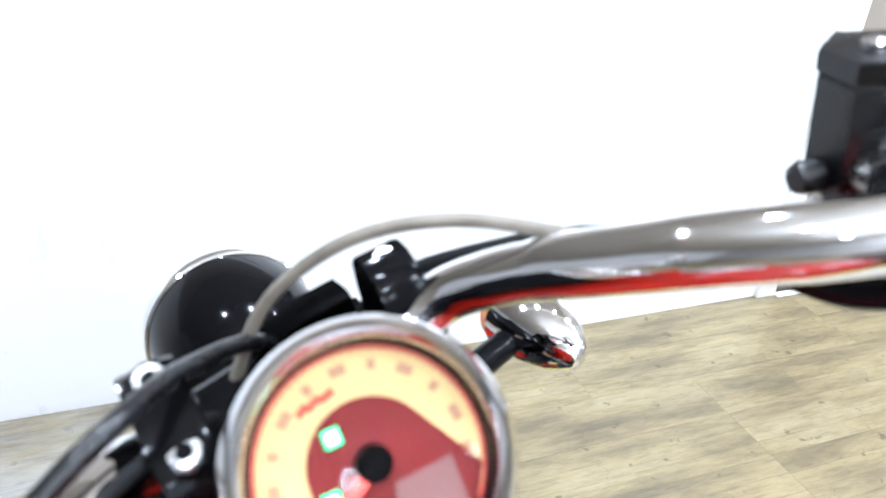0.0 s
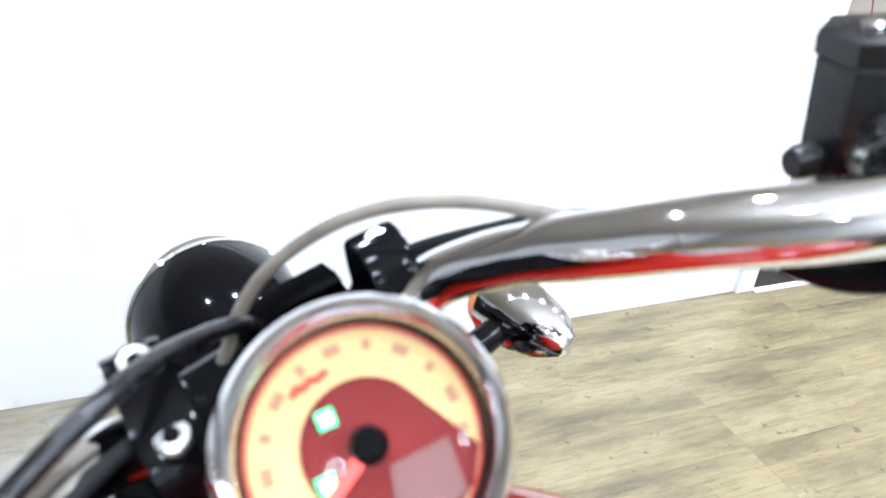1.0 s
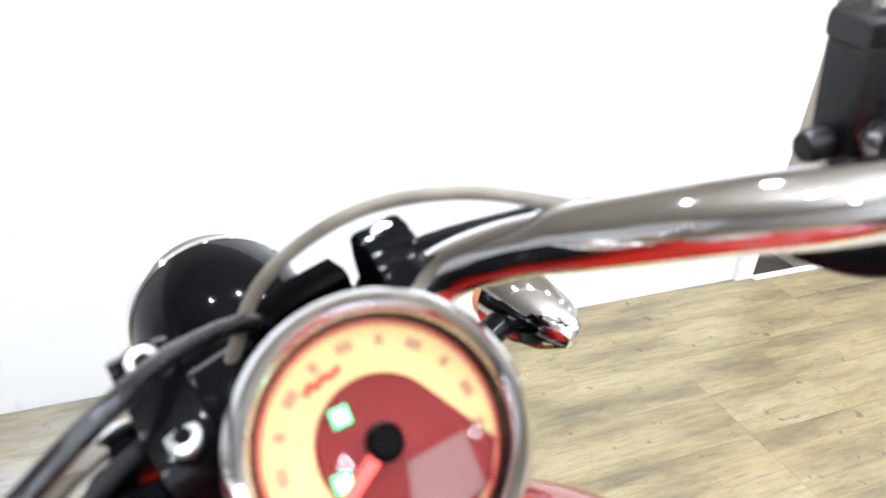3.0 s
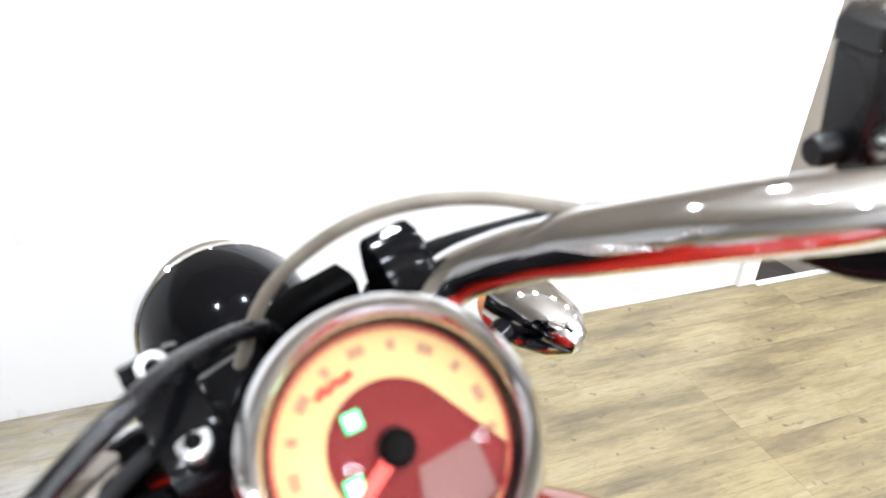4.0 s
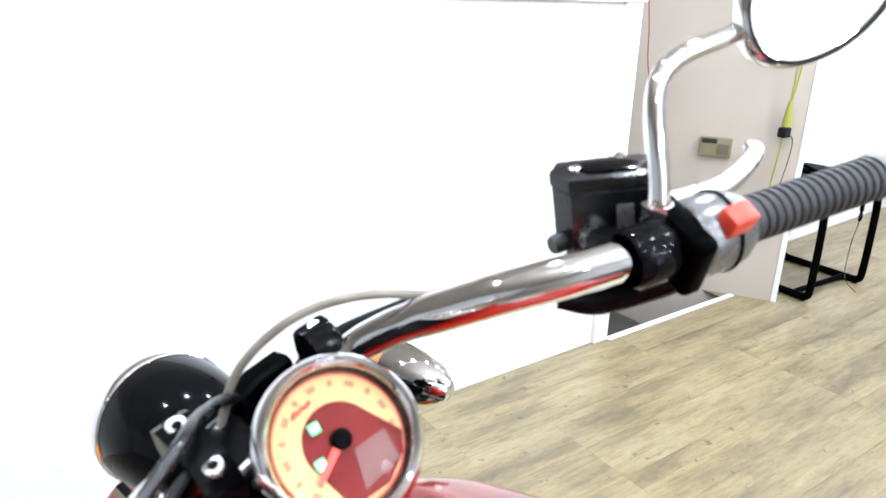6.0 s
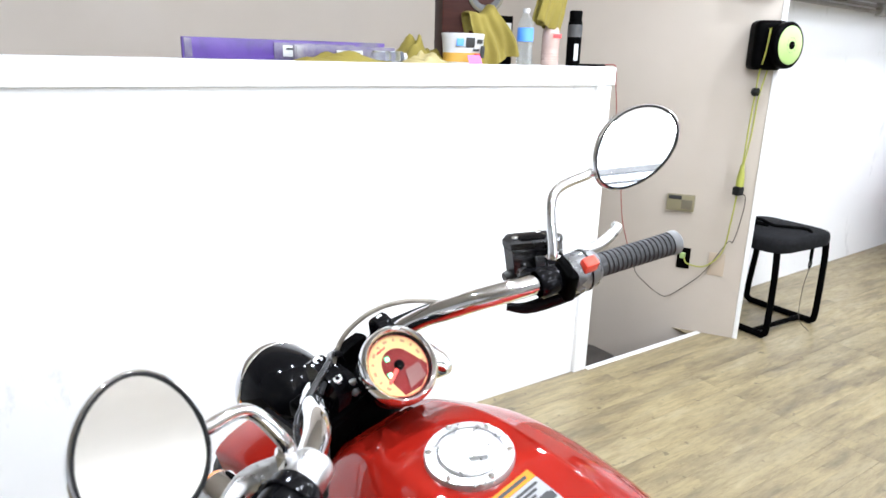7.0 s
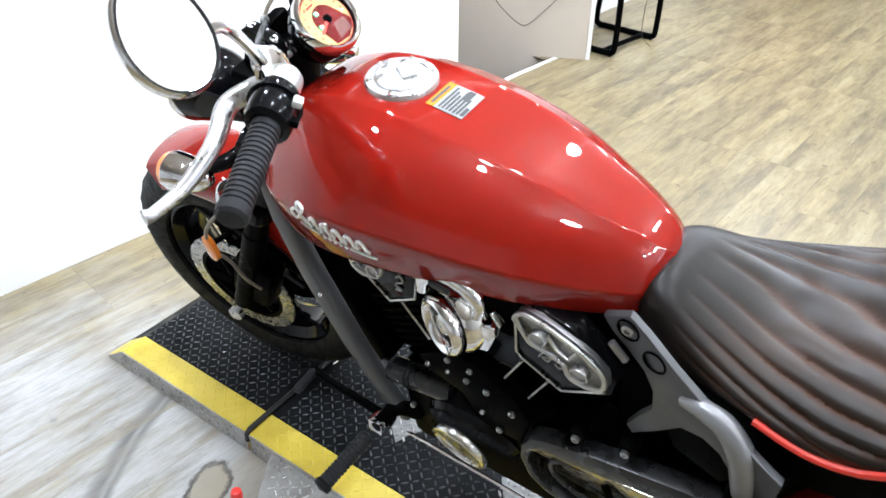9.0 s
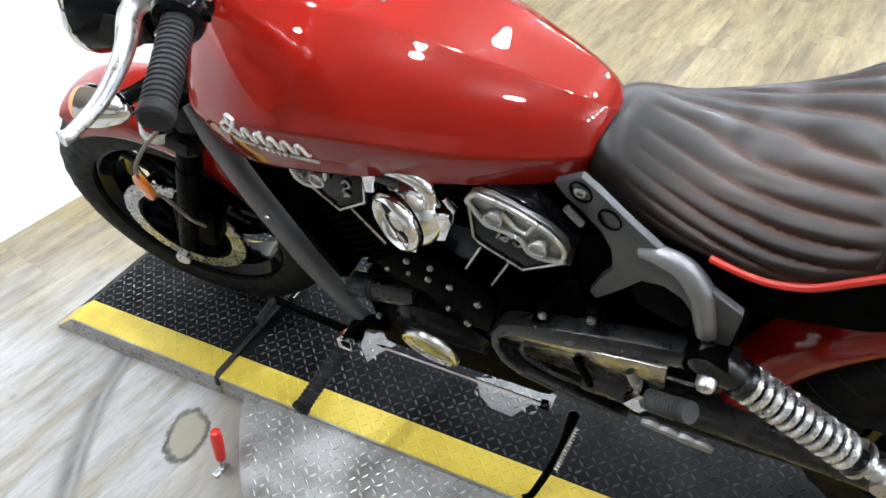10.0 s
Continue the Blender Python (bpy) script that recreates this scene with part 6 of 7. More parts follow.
bpart("shift_lever", tube([(-0.135, 0.030, 0.275), (-0.138, 0.090, 0.295), (-0.140, 0.160, 0.310), (-0.140, 0.200, 0.318)], [0.009, 0.008, 0.007, 0.008], 10), M_BLACK)
ribbed((-0.142, 0.200, 0.318), (-0.192, 0.196, 0.322), 0.0085, 8, "shift_peg", steer=False)
bpart("shift_rod", tube([(-0.120, 0.020, 0.232), (-0.120, -0.297, 0.222)], 0.0032, 8, smooth=False), M_CHROME)
bpart("rod_end", lathe([(0.008, -0.006), (0.009, 0), (0.008, 0.006)], axis((-0.120, -0.297, 0.222), (-1, 0, 0)), 14), M_CHROME)
# side stand
bpart("side_stand", tube([(-0.115, -0.344, 0.210), (-0.150, -0.330, 0.128), (-0.205, -0.300, 0.050), (-0.222, -0.287, 0.045)], [0.009, 0.0075, 0.0065, 0.008], 12), M_BLACK, label="black side stand with a return spring")
m = axis((-0.128, -0.354, 0.196), Vector((-0.052, 0.024, -0.088)))
bpart("stand_spring", tube([m @ Vector((0.0040 * math.cos(math.tau * i / 8), 0.0040 * math.sin(math.tau * i / 8), 0.100 * i / 112)) for i in range(113)], 0.0013, 6, smooth=False), M_CHROME)
# rear passenger peg, folded
ribbed((-0.182, -0.456, 0.468), (-0.205, -0.508, 0.512), 0.0135, 10, "rear_footpeg", M_GRIPGREY, steer=False)
bpart("peg_clevis", box((0.026, 0.026, 0.04), Matrix.Translation((-0.178, -0.450, 0.462)) @ pose(0, 0, 0, 30, 0, 0), 0.004), M_CHROME)

bpart("peg_stay", tube([(-0.168, -0.431, 0.496), (-0.172, -0.440, 0.480)], 0.0065, 12, smooth=False), M_STEELBOLT)
bpart("lever_linkage", tube([(-0.148, -0.452 - 0.012 * k, 0.337 - 0.0025 * k + 0.004 * (k % 2)) for k in range(9)], [0.006, 0.009, 0.006, 0.008, 0.006, 0.009, 0.006, 0.008, 0.005], 8), M_DULLALU, label="worn steel linkage below the footpeg")

# ---------------------------------------------------------------- lift deck
DECK = pose(-1.529, -1.390, 0.0, 0, 0, 8.04)       # x across, y along the bike
deck = tagged(empty("lift_deck", DECK), "dark tread plate lift deck with a yellow edge", "lift")
DL, DR, DZ = -0.229, 0.34, 0.06
FRONT, JOINT, REAR = 0.955, 0.415, -1.45


def tread(cells, length=0.0195, wide=0.0056, high=0.0017):
    """Raised lozenges, turned by turns, at (x, y, z, slope)."""
    verts, faces = [], []
    for x, y, zz, turn, sl in cells:
        c, s = math.cos(turn), math.sin(turn)
        b = len(verts)
        for u, v, h in ((-length / 2, 0, 0), (-length / 6, -wide / 2, 0), (length / 6, -wide / 2, 0), (length / 2, 0, 0), (length / 6, wide / 2, 0), (-length / 6, wide / 2, 0), (-length / 5, 0, high), (length / 5, 0, high)):
            px, py = x + u * c - v * s, y + u * s + v * c
            verts.append((px, py, zz + h - 0.0003 + sl * (py - y)))
        faces += [(b + i, b + j, b + k) for i, j, k in ((0, 1, 6), (5, 0, 6))] + [(b + 1, b + 2, b + 7, b + 6), (b + 2, b + 3, b + 7), (b + 3, b + 4, b + 7), (b + 4, b + 5, b + 6, b + 7)]
    return verts, faces


def mesh_of(name, verts, faces, material, parent, label="", kind="stuff"):
    me = bpy.data.meshes.new(name)
    me.from_pydata(verts, [], faces)
    me.materials.append(material)
    ob = new(name, me)
    ob.parent = parent
    return tagged(ob, label=label, kind=kind)


def deck_z(y):
    """Height of the deck; the nose slopes to the floor."""
    return DZ * min(1.0, max(0.05, (FRONT - y) / 0.085))


def deck_piece(name, x0, x1, y0, y1, material, label, lift=0.0):
    bm = bmesh.new()
    ys = sorted({y0, y1} | {y for y in (FRONT - 0.085,) if y0 < y < y1})
    rings = [[Vector((x0, y, 0.0)), Vector((x1, y, 0.0)), Vector((x1, y, deck_z(y) + lift)), Vector((x0, y, deck_z(y) + lift))] for y in ys]
    add_loft(bm, rings)
    return part(name, bm, material, deck, label, sharp=20)


YW = 0.069
for y0, y1 in ((JOINT + 0.005, FRONT), (REAR, JOINT - 0.005)):
    deck_piece("deck_plate", DL + YW, DR - YW, y0, y1, M_DECK, "dark painted tread plate")
    deck_piece("deck_edge", DL + 0.002, DL + YW - 0.0005, y0, y1, M_YELLOWPLATE, "yellow painted edge strip")
    deck_piece("deck_edge", DR - YW + 0.0005, DR, y0, y1, M_YELLOWPLATE, "yellow painted edge strip")
    bm = bmesh.new()
    ys = sorted({y0, y1} | {y for y in (FRONT - 0.085,) if y0 < y < y1})
    add_loft(bm, [[Vector((DL - 0.001, y, 0.0)), Vector((DL + 0.002, y, 0.0)), Vector((DL + 0.002, y, deck_z(y) - 0.001)), Vector((DL - 0.001, y, deck_z(y) - 0.001))] for y in ys])
    part("deck_side", bm, M_PLATE, deck, "bare tread plate side", sharp=20)
cells_dark, cells_yellow = [], []
P_T = 0.0172
for j in range(int((FRONT - REAR) / P_T)):
    for i in range(int((DR - DL) / P_T)):
        x, y = DL + P_T * (i + 0.5), REAR + P_T * (j + 0.5)
        if abs(y - JOINT) < 0.02 or y > FRONT - 0.02:
            continue
        sl = -DZ / 0.085 if y > FRONT - 0.085 else 0.0
        turn = radians(45 if (i + j) % 2 else -45)
        (cells_yellow if x < DL + YW or x > DR - YW else cells_dark).append((x, y, deck_z(y), turn, sl))
mesh_of("deck_tread", *tread(cells_dark), M_DECKWORN, deck, "worn raised treads")
mesh_of("deck_tread", *tread(cells_yellow), M_YELLOWPLATE, deck, "yellow raised treads")
# the bare side carries the same raised pattern
side_v, side_f = [], []
for j in range(int((FRONT - REAR) / 0.0172)):
    for i in range(3):
        y, z = REAR + 0.0172 * (j + 0.5), 0.013 + 0.0172 * i
        if y > FRONT - 0.06 or abs(y - JOINT) < 0.015:
            continue
        v, f = tread([(y, z, 0.0, radians(45 if (i + j) % 2 else -45), 0.0)])
        b = len(side_v)
        side_v += [(DL - 0.001 - h, p, q) for p, q, h in v]
        side_f += [tuple(reversed([b + n for n in g])) for g in f]
mesh_of("side_tread", side_v, side_f, M_TREADBRIGHT, deck, "raised treads on the side")
part("hinge_rod", tube([(DL - 0.001, JOINT, 0.040), (DL + 0.001, JOINT, 0.060), (DL + 0.010, JOINT, 0.066), (DR - 0.010, JOINT, 0.066), (DR, JOINT, 0.058)], 0.0062, 8, smooth=False), M_PRINT, deck, "black hinge rod")
part("hinge_pin", tube([(0.085, 0.385, 0.078), (0.022, 0.39, 0.078)], 0.004, 10, smooth=False), M_CHROME, deck, "bright steel pin")

# bare worn patch of the deck beneath the side stand
for outline in ([(-0.011, -0.099), (0.001, -0.142), (0.023, -0.196), (0.013, -0.239), (0.01, -0.267), (-0.023, -0.267), (-0.03, -0.228), (-0.073, -0.203), (-0.07, -0.157), (-0.05, -0.126)],
                [(0.008, 0.183), (0.027, 0.129), (0.003, 0.098), (-0.038, 0.123), (-0.066, 0.132), (-0.031, 0.171)]):
    patch = part("bare_patch", plate(outline, 0.0012, Matrix.Translation((0, 0, DZ)), 0.0), M_PATCH, deck, "bare worn patch of tread plate")
    xs, ys = [p[0] for p in outline], [p[1] for p in outline]
    cells = [(x, y, z + 0.0012, t, sl) for x, y, z, t, sl in cells_dark if min(xs) + 0.012 < x < max(xs) - 0.012 and min(ys) + 0.014 < y < max(ys) - 0.014]
    mesh_of("patch_tread", *tread(cells), M_TREADBRIGHT, patch)

# turntable plate beneath
table = tagged(empty("turntable", pose(-1.46, -1.585, 0)), "round bare tread plate turntable under the lift deck", "turntable")
bm = bmesh.new()
add_lathe(bm, [(0.607, 0.0), (0.607, 0.046), (0.604, 0.049), (0.0, 0.049)], I4, 96)
part("table_plate", bm, M_PLATE, table, sharp=30)
cells = []
for j in range(-34, 35):
    for i in range(-34, 35):
        x, y = i * P_T, j * P_T
        if math.hypot(x, y) < 0.59:
            cells.append((x, y, 0.049, radians(45 if (i + j) % 2 else -45) + 0.3, 0.0))
mesh_of("table_tread", *tread(cells), M_TREADBRIGHT, table, "raised treads")

# lever with a red knob beside the turntable
lever = tagged(empty("floor_lever", pose(-1.942, -1.152, 0)), "floor lever with a red plastic handle", "lever")
part("handle", lathe([(0.0, 0.034), (0.0095, 0.034), (0.0105, 0.038), (0.0115, 0.075), (0.012, 0.100), (0.0095, 0.112), (0, 0.115)], pose(0, 0, 0, 2, 9, 0), 16), mat("red_handle_plastic", (0.65, 0.03, 0.02), 0.35), lever, "red handle")
part("stem", tube([(0, 0, 0), (0.004, 0, 0.038)], 0.004, 8, smooth=False), M_ALU, lever)
part("base_clip", box((0.036, 0.014, 0.008), Matrix.Translation((-0.004, 0, 0.004)), 0.002), M_ALU, lever)

# ---------------------------------------------------------------- floor planks
flo = tagged(part("floor", slab(-7.0, 9.5, -7.0, -0.0, -0.12, -0.004), M_GAP, None), "washed pale wood plank floor", "floor", kind="structure")
part("floor_base", slab(0.86, 9.5, 0.0, 0.9, -0.12, -0.004), M_GAP, flo)
PW, PL = 0.152, 0.92
rnd = random.Random(5)
plank_meshes = {}


def plank_mesh(length):
    key = round(length, 2)
    if key not in plank_meshes:
        bm = bmesh.new()
        w, l, b = PW - 0.0003, key - 0.0003, 0.0003
        add_loft(bm, [[Vector((sx * (l / 2 - q), sy * (w / 2 - q), z)) for sx, sy in ((-1, -1), (1, -1), (1, 1), (-1, 1))] for q, z in ((0, -0.004), (0, -b), (b, 0))])
        bmesh.ops.recalc_face_normals(bm, faces=bm.faces)
        me = bpy.data.meshes.new("plank")
        bm.to_mesh(me)
        bm.free()
        me.materials.append(M_WOOD)
        plank_meshes[key] = me
    return plank_meshes[key]


near, rest_v, rest_f = [], [], []
row = 0
y = -6.994
while y < 0.55:
    x = -7.0 - rnd.choice((0, 0.31, 0.62))
    while x < 9.5:
        a, b = max(x, -7.0 if y + PW / 2 < 0 else 0.74), min(x + PL, 9.5)
        cx, cy = (a + b) / 2, y + PW / 2
        x += PL
        if b - a < 0.1:
            continue
        if -2.9 < cx < 4.2 and cy > -2.3:
            near.append((math.hypot(cx + 0.6, cy + 0.8), cx, cy, b - a))
        else:
            near.append((99, cx, cy, b - a))
    y += PW
near.sort()
for n, (d, cx, cy, ln) in enumerate(near):
    if n < 300 and d < 90:
        ob = new("plank", plank_mesh(ln))
        ob.parent = flo
        ob.location = (cx, cy, 0)
    else:
        w, l = PW / 2 - 0.0006, ln / 2 - 0.0006
        s = len(rest_v)
        rest_v += [(cx - l, cy - w, 0), (cx + l, cy - w, 0), (cx + l, cy + w, 0), (cx - l, cy + w, 0)]
        rest_f.append((s, s + 1, s + 2, s + 3))
mesh_of("floor_planks", rest_v, rest_f, M_WOOD, flo)

# ---------------------------------------------------------------- things on the half wall
TOP = WALL_H


def thing(name, label, category, m, group=""):
    return tagged(empty(name, m), label, category, group)


def folds(name, m, size, seed, material, label, lump=0.5):
    """A crumpled cloth: a closed sheet with soft folds."""
    r = random.Random(seed)
    bm = bmesh.new()
    nx, ny = 26, 18
    ph = [r.uniform(0, 6.3) for _ in range(8)]
    grid = []
    for side in (0, 1):
        g = []
        for j in range(ny + 1):
            row = []
            for i in range(nx + 1):
                u, v = i / nx - 0.5, j / ny - 0.5
                edge = max(0.0, 1 - (2 * abs(u)) ** 3) * max(0.0, 1 - (2 * abs(v)) ** 3)
                h = size[2] * (0.12 + edge * (0.45 + 0.30 * math.sin(9 * u + ph[0] + 3 * v) + lump * 0.35 * math.sin(13 * v - 7 * u + ph[1]) + 0.18 * math.sin(23 * u + 11 * v + ph[2])))
                h = max(0.0015, h)
                x = size[0] * (u + 0.05 * math.sin(8 * v + ph[3]))
                y = size[1] * (v + 0.07 * math.sin(9 * u + ph[4]))
                row.append(bm.verts.new((x, y, h if side else 0.0)))
            g.append(row)
        grid.append(g)
    for side, g in enumerate(grid):
        for j in range(ny):
            for i in range(nx):
                bm.faces.new((g[j][i], g[j][i + 1], g[j + 1][i + 1], g[j + 1][i]))
    a, b = grid
    edge = [(0, i) for i in range(nx)] + [(j, nx) for j in range(ny)] + [(ny, i) for i in range(nx, 0, -1)] + [(j, 0) for j in range(ny, 0, -1)]
    for (j, i), (l, k) in zip(edge, edge[1:] + edge[:1]):
        bm.faces.new((a[j][i], a[l][k], b[l][k], b[j][i]))
    return tagged(part(name, bm, material, None, sharp=80, m=m), label, "cloth", kind="")


def draped(name, m, w, h, depth, seed, material, label, flare=0.0):
    """A cloth hung over something: two hanging sides joined by a rounded top, with running folds."""
    r = random.Random(seed)
    ph = [r.uniform(0, 6.3) for _ in range(6)]
    nx, ny = 30, 36
    bm = bmesh.new()
    skins = []
    for t in (0.0, 0.003):
        g = []
        for j in range(ny + 1):
            v = j / ny * 2 - 1
            row = []
            for i in range(nx + 1):
                u = i / nx - 0.5
                down = max(0.0, abs(v) - 0.12) / 0.88
                wave = depth * (0.10 + 0.42 * down) * (0.6 * math.sin(11 * u + ph[0] + 2.2 * v) + 0.4 * math.sin(23 * u + ph[1] - 3 * v)) + 0.0014 * math.sin(17 * v + 9 * u + ph[4])
                y = (depth * 0.5 * math.copysign(min(1.0, abs(v) / 0.12) ** 0.5, v) if v else 0.0) * (1 + flare * down) + wave * 0.55
                x = w * u * (1 + flare * down + 0.06 * math.sin(5 * v + ph[2])) + 0.02 * flare * math.sin(4 * down + ph[5])
                z = -h * down * (1 + 0.05 * math.sin(7 * u + ph[3])) + (0.008 + t) * math.cos(min(1.0, abs(v) / 0.12) * 1.57) + 0.010 * math.sin(6 * u + ph[1]) * (1 - down)
                row.append(bm.verts.new((x, y + math.copysign(t, v), max(z, -h * 1.0))))
            g.append(row)
        skins.append(g)
    for g in skins:
        for j in range(ny):
            for i in range(nx):
                bm.faces.new((g[j][i], g[j][i + 1], g[j + 1][i + 1], g[j + 1][i]))
    a, b = skins
    rim = [(0, i) for i in range(nx)] + [(j, nx) for j in range(ny)] + [(ny, i) for i in range(nx, 0, -1)] + [(j, 0) for j in range(ny, 0, -1)]
    for (j, i), (l, k) in zip(rim, rim[1:] + rim[:1]):
        bm.faces.new((a[j][i], a[l][k], b[l][k], b[j][i]))
    return tagged(part(name, bm, material, None, sharp=80, m=m), label, "cloth", kind="")


# long purple packs
for x0, x1, y, mt, h, txt in ((-1.55, -0.89, 0.20, M_PURPLE, 0.060, "long flat purple card package on the wall cap"), (-1.24, -0.89, 0.13, M_LILAC, 0.046, "clear wrapped flat purple package on the wall cap")):
    pk = thing("package", txt, "package", pose((x0 + x1) / 2, y, TOP))
    part("card", box((x1 - x0, 0.016, h), Matrix.Translation((0, 0, h / 2)), 0.003), mt, pk)
    part("wrap", box(((x1 - x0) * 0.42, 0.003, h * 0.8), Matrix.Translation(((x1 - x0) * 0.12, -0.0105, h * 0.45)), 0.001), M_LILAC, pk, "clear wrap")
    part("label", box((0.09, 0.002, h * 0.55), Matrix.Translation(((x1 - x0) * 0.02, -0.0138, h * 0.45))), M_WHITECARD, pk, "white label")
    part("print_bar", box((0.07, 0.001, h * 0.10), Matrix.Translation(((x1 - x0) * 0.02, -0.0155, h * 0.55))), M_PRINT, pk)
    part("end_tab", box((0.022, 0.018, h * 0.9), Matrix.Translation((-(x1 - x0) / 2 + 0.016, -0.003, h * 0.5)), 0.002), M_LILAC, pk)
folds("cloth", pose(-1.10, 0.075, TOP, 0, 0, 4), (0.30, 0.08, 0.028), 3, M_CLOTH, "crumpled olive yellow cleaning cloth on the wall cap")
pt = thing("squeeze_tube", "small clear squeeze tubes lying on the wall cap", "tube", pose(-0.945, 0.06, TOP))
part("body", tube([(-0.06, 0, 0.018), (-0.01, 0, 0.018)], 0.017, 16, smooth=False), M_CLEARPLASTIC, pt)
part("body", tube([(0.0, 0.01, 0.018), (0.05, 0.01, 0.018)], 0.017, 16, smooth=False), M_CLEARPLASTIC, pt)
part("cap", tube([(0.05, 0.01, 0.018), (0.064, 0.01, 0.018)], 0.012, 12, smooth=False), M_WHITECARD, pt)
folds("cloth", pose(-0.82, 0.05, TOP, 0, 0, -4), (0.15, 0.07, 0.034), 8, M_CLOTHPALE, "folded pale yellow cloth on the wall cap")
folds("cloth", pose(-0.79, 0.14, TOP, 0, 0, 10), (0.20, 0.10, 0.085), 12, M_CLOTH, "crumpled olive yellow cloth on the wall cap")
# printed tub
tub = thing("plastic_tub", "printed plastic tub of cleaning wipes on the wall cap", "tub", pose(-0.642, 0.085, TOP, 0, 0, -4))
part("body", lathe([(0.060, 0.0), (0.062, 0.004), (0.068, 0.088), (0.070, 0.092), (0.070, 0.100), (0.0, 0.101)], Matrix.Diagonal((1.15, 0.8, 1, 1)), 36), M_WHITECARD, tub)
part("label_band", lathe([(0.0632, 0.006), (0.0636, 0.006), (0.0650, 0.036), (0.0646, 0.036)], Matrix.Diagonal((1.15, 0.8, 1, 1)), 36), M_YELLOWCARD, tub, "yellow printed band")
for dx, dz, w, h, mt in ((-0.042, 0.070, 0.026, 0.024, M_BLUELABEL), (-0.004, 0.070, 0.034, 0.032, M_PRINT), (0.036, 0.074, 0.024, 0.014, M_PRINT), (0.048, 0.040, 0.018, 0.040, M_PRINT), (0.020, 0.046, 0.026, 0.008, M_PRINT), (0.026, 0.028, 0.020, 0.012, M_REDPRINT)):
    part("print_bar", box((w, 0.003, h), Matrix.Translation((dx, -0.0545 + 0.25 * dx * dx * 8, dz)) @ pose(0, 0, 0, 5, 0, dx * 250), 0.001), mt, tub)
note = tagged(part("paper_note", box((0.055, 0.002, 0.030), pose(0, 0, 0.014, -25, 0, 0), 0.0005), M_PINKNOTE, None, m=pose(-0.655, -0.004, TOP + 0.001, 0, 0, 4)), "bright pink paper note on the wall cap", "note")
# dark loudspeaker behind
spk = thing("loudspeaker", "dark wood loudspeaker standing behind the half wall", "loudspeaker", pose(-0.550, 0.205, TOP, 0, 0, -22))
part("cabinet", box((0.20, 0.14, 0.42), Matrix.Translation((0, 0, 0.21)), 0.006), M_DARKWOOD, spk)
for z in (0.238,):
    part("cone", lathe([(0.058, 0.0), (0.056, 0.006), (0.046, 0.004), (0.020, -0.012), (0.016, -0.002), (0, 0.0)], axis((0.055, -0.071, z), (0, -1, 0)), 32), M_CONE, spk, "dark grey loudspeaker cone")
    part("cone_ring", lathe([(0.066, 0.0), (0.066, 0.005), (0.056, 0.007), (0.056, 0.0)], axis((0.055, -0.071, z), (0, -1, 0)), 32), M_LIDDARK, spk)
    part("dust_cap", lathe([(0.017, -0.004), (0.012, 0.003), (0, 0.006)], axis((0.055, -0.071, z), (0, -1, 0)), 20), M_LIDDARK, spk, "grey dust cap")
part("badge_bar", box((0.03, 0.004, 0.018), Matrix.Translation((0.05, -0.072, 0.125)), 0.001), M_GREYPLASTIC, spk)
# draped cloth in front of it
draped("cloth", pose(-0.555, 0.105, TOP + 0.172, 0, -17, -6), 0.105, 0.175, 0.060, 21, M_CLOTH, "olive yellow microfibre cloth draped over a box", 0.55)
bx = thing("cardboard_box", "small black and white box on the wall cap", "box", pose(-0.45, 0.16, TOP))
part("carton", box((0.11, 0.08, 0.17), Matrix.Translation((0, 0, 0.085)), 0.003), M_BLACK, bx)
part("panel", box((0.05, 0.002, 0.05), Matrix.Translation((0.02, -0.042, 0.12))), M_WHITECARD, bx)


def bottle(name, x, y, label, r, h, body, cap_m, band=None):
    b = thing(name, label, "bottle", pose(x, y, TOP))
    part("body", lathe([(0, 0.0), (r * 0.9, 0.0), (r, 0.006), (r, h * 0.30), (r * 0.94, h * 0.34), (r, h * 0.38), (r, h * 0.66), (r * 0.85, h * 0.78), (r * 0.42, h * 0.90), (r * 0.40, h * 0.93)], I4, 24), body, b, sharp=60)
    part("cap", lathe([(r * 0.46, h * 0.92), (r * 0.46, h * 0.995), (0, h)], I4, 16), cap_m, b)
    for k in range(4):
        part("rib", lathe([(r * 0.99, h * (0.08 + 0.055 * k)), (r * 1.03, h * (0.093 + 0.055 * k)), (r * 0.99, h * (0.106 + 0.055 * k))], I4, 24), body, b)
    if band:
        part("label_band", lathe([(r * 1.005, h * 0.42), (r * 1.02, h * 0.42), (r * 1.02, h * 0.66), (r * 1.005, h * 0.66)], I4, 24), band, b)
    return b


bottle("water_bottle", -0.385, 0.060, "clear plastic water bottle with blue label", 0.029, 0.195, M_CLEARPLASTIC, M_WHITECARD, M_BLUELABEL)
sp = bottle("spray_bottle", -0.255, 0.065, "pinkish cleaner bottle under a yellow cloth", 0.033, 0.17, M_PINKFLUID, M_WHITECARD)
part("print_bar", box((0.040, 0.002, 0.014), Matrix.Translation((0.0, -0.0335, 0.105)), 0.0005), M_REDPRINT, sp)
draped("cloth", pose(-0.255, 0.060, TOP + 0.258, 0, 17, 6), 0.120, 0.130, 0.030, 33, M_CLOTH, "olive yellow cloth folded in a square over a bottle")
can = thing("spray_can", "black aerosol can with grey label on the wall cap", "can", pose(-0.140, 0.060, TOP))
part("body", lathe([(0, 0), (0.026, 0), (0.027, 0.004), (0.027, 0.155), (0.025, 0.162), (0.018, 0.168)], I4, 24), M_BLACK, can)
part("cap", lathe([(0.024, 0.160), (0.0245, 0.195), (0.022, 0.200), (0, 0.200)], I4, 20), M_BLACK, can)
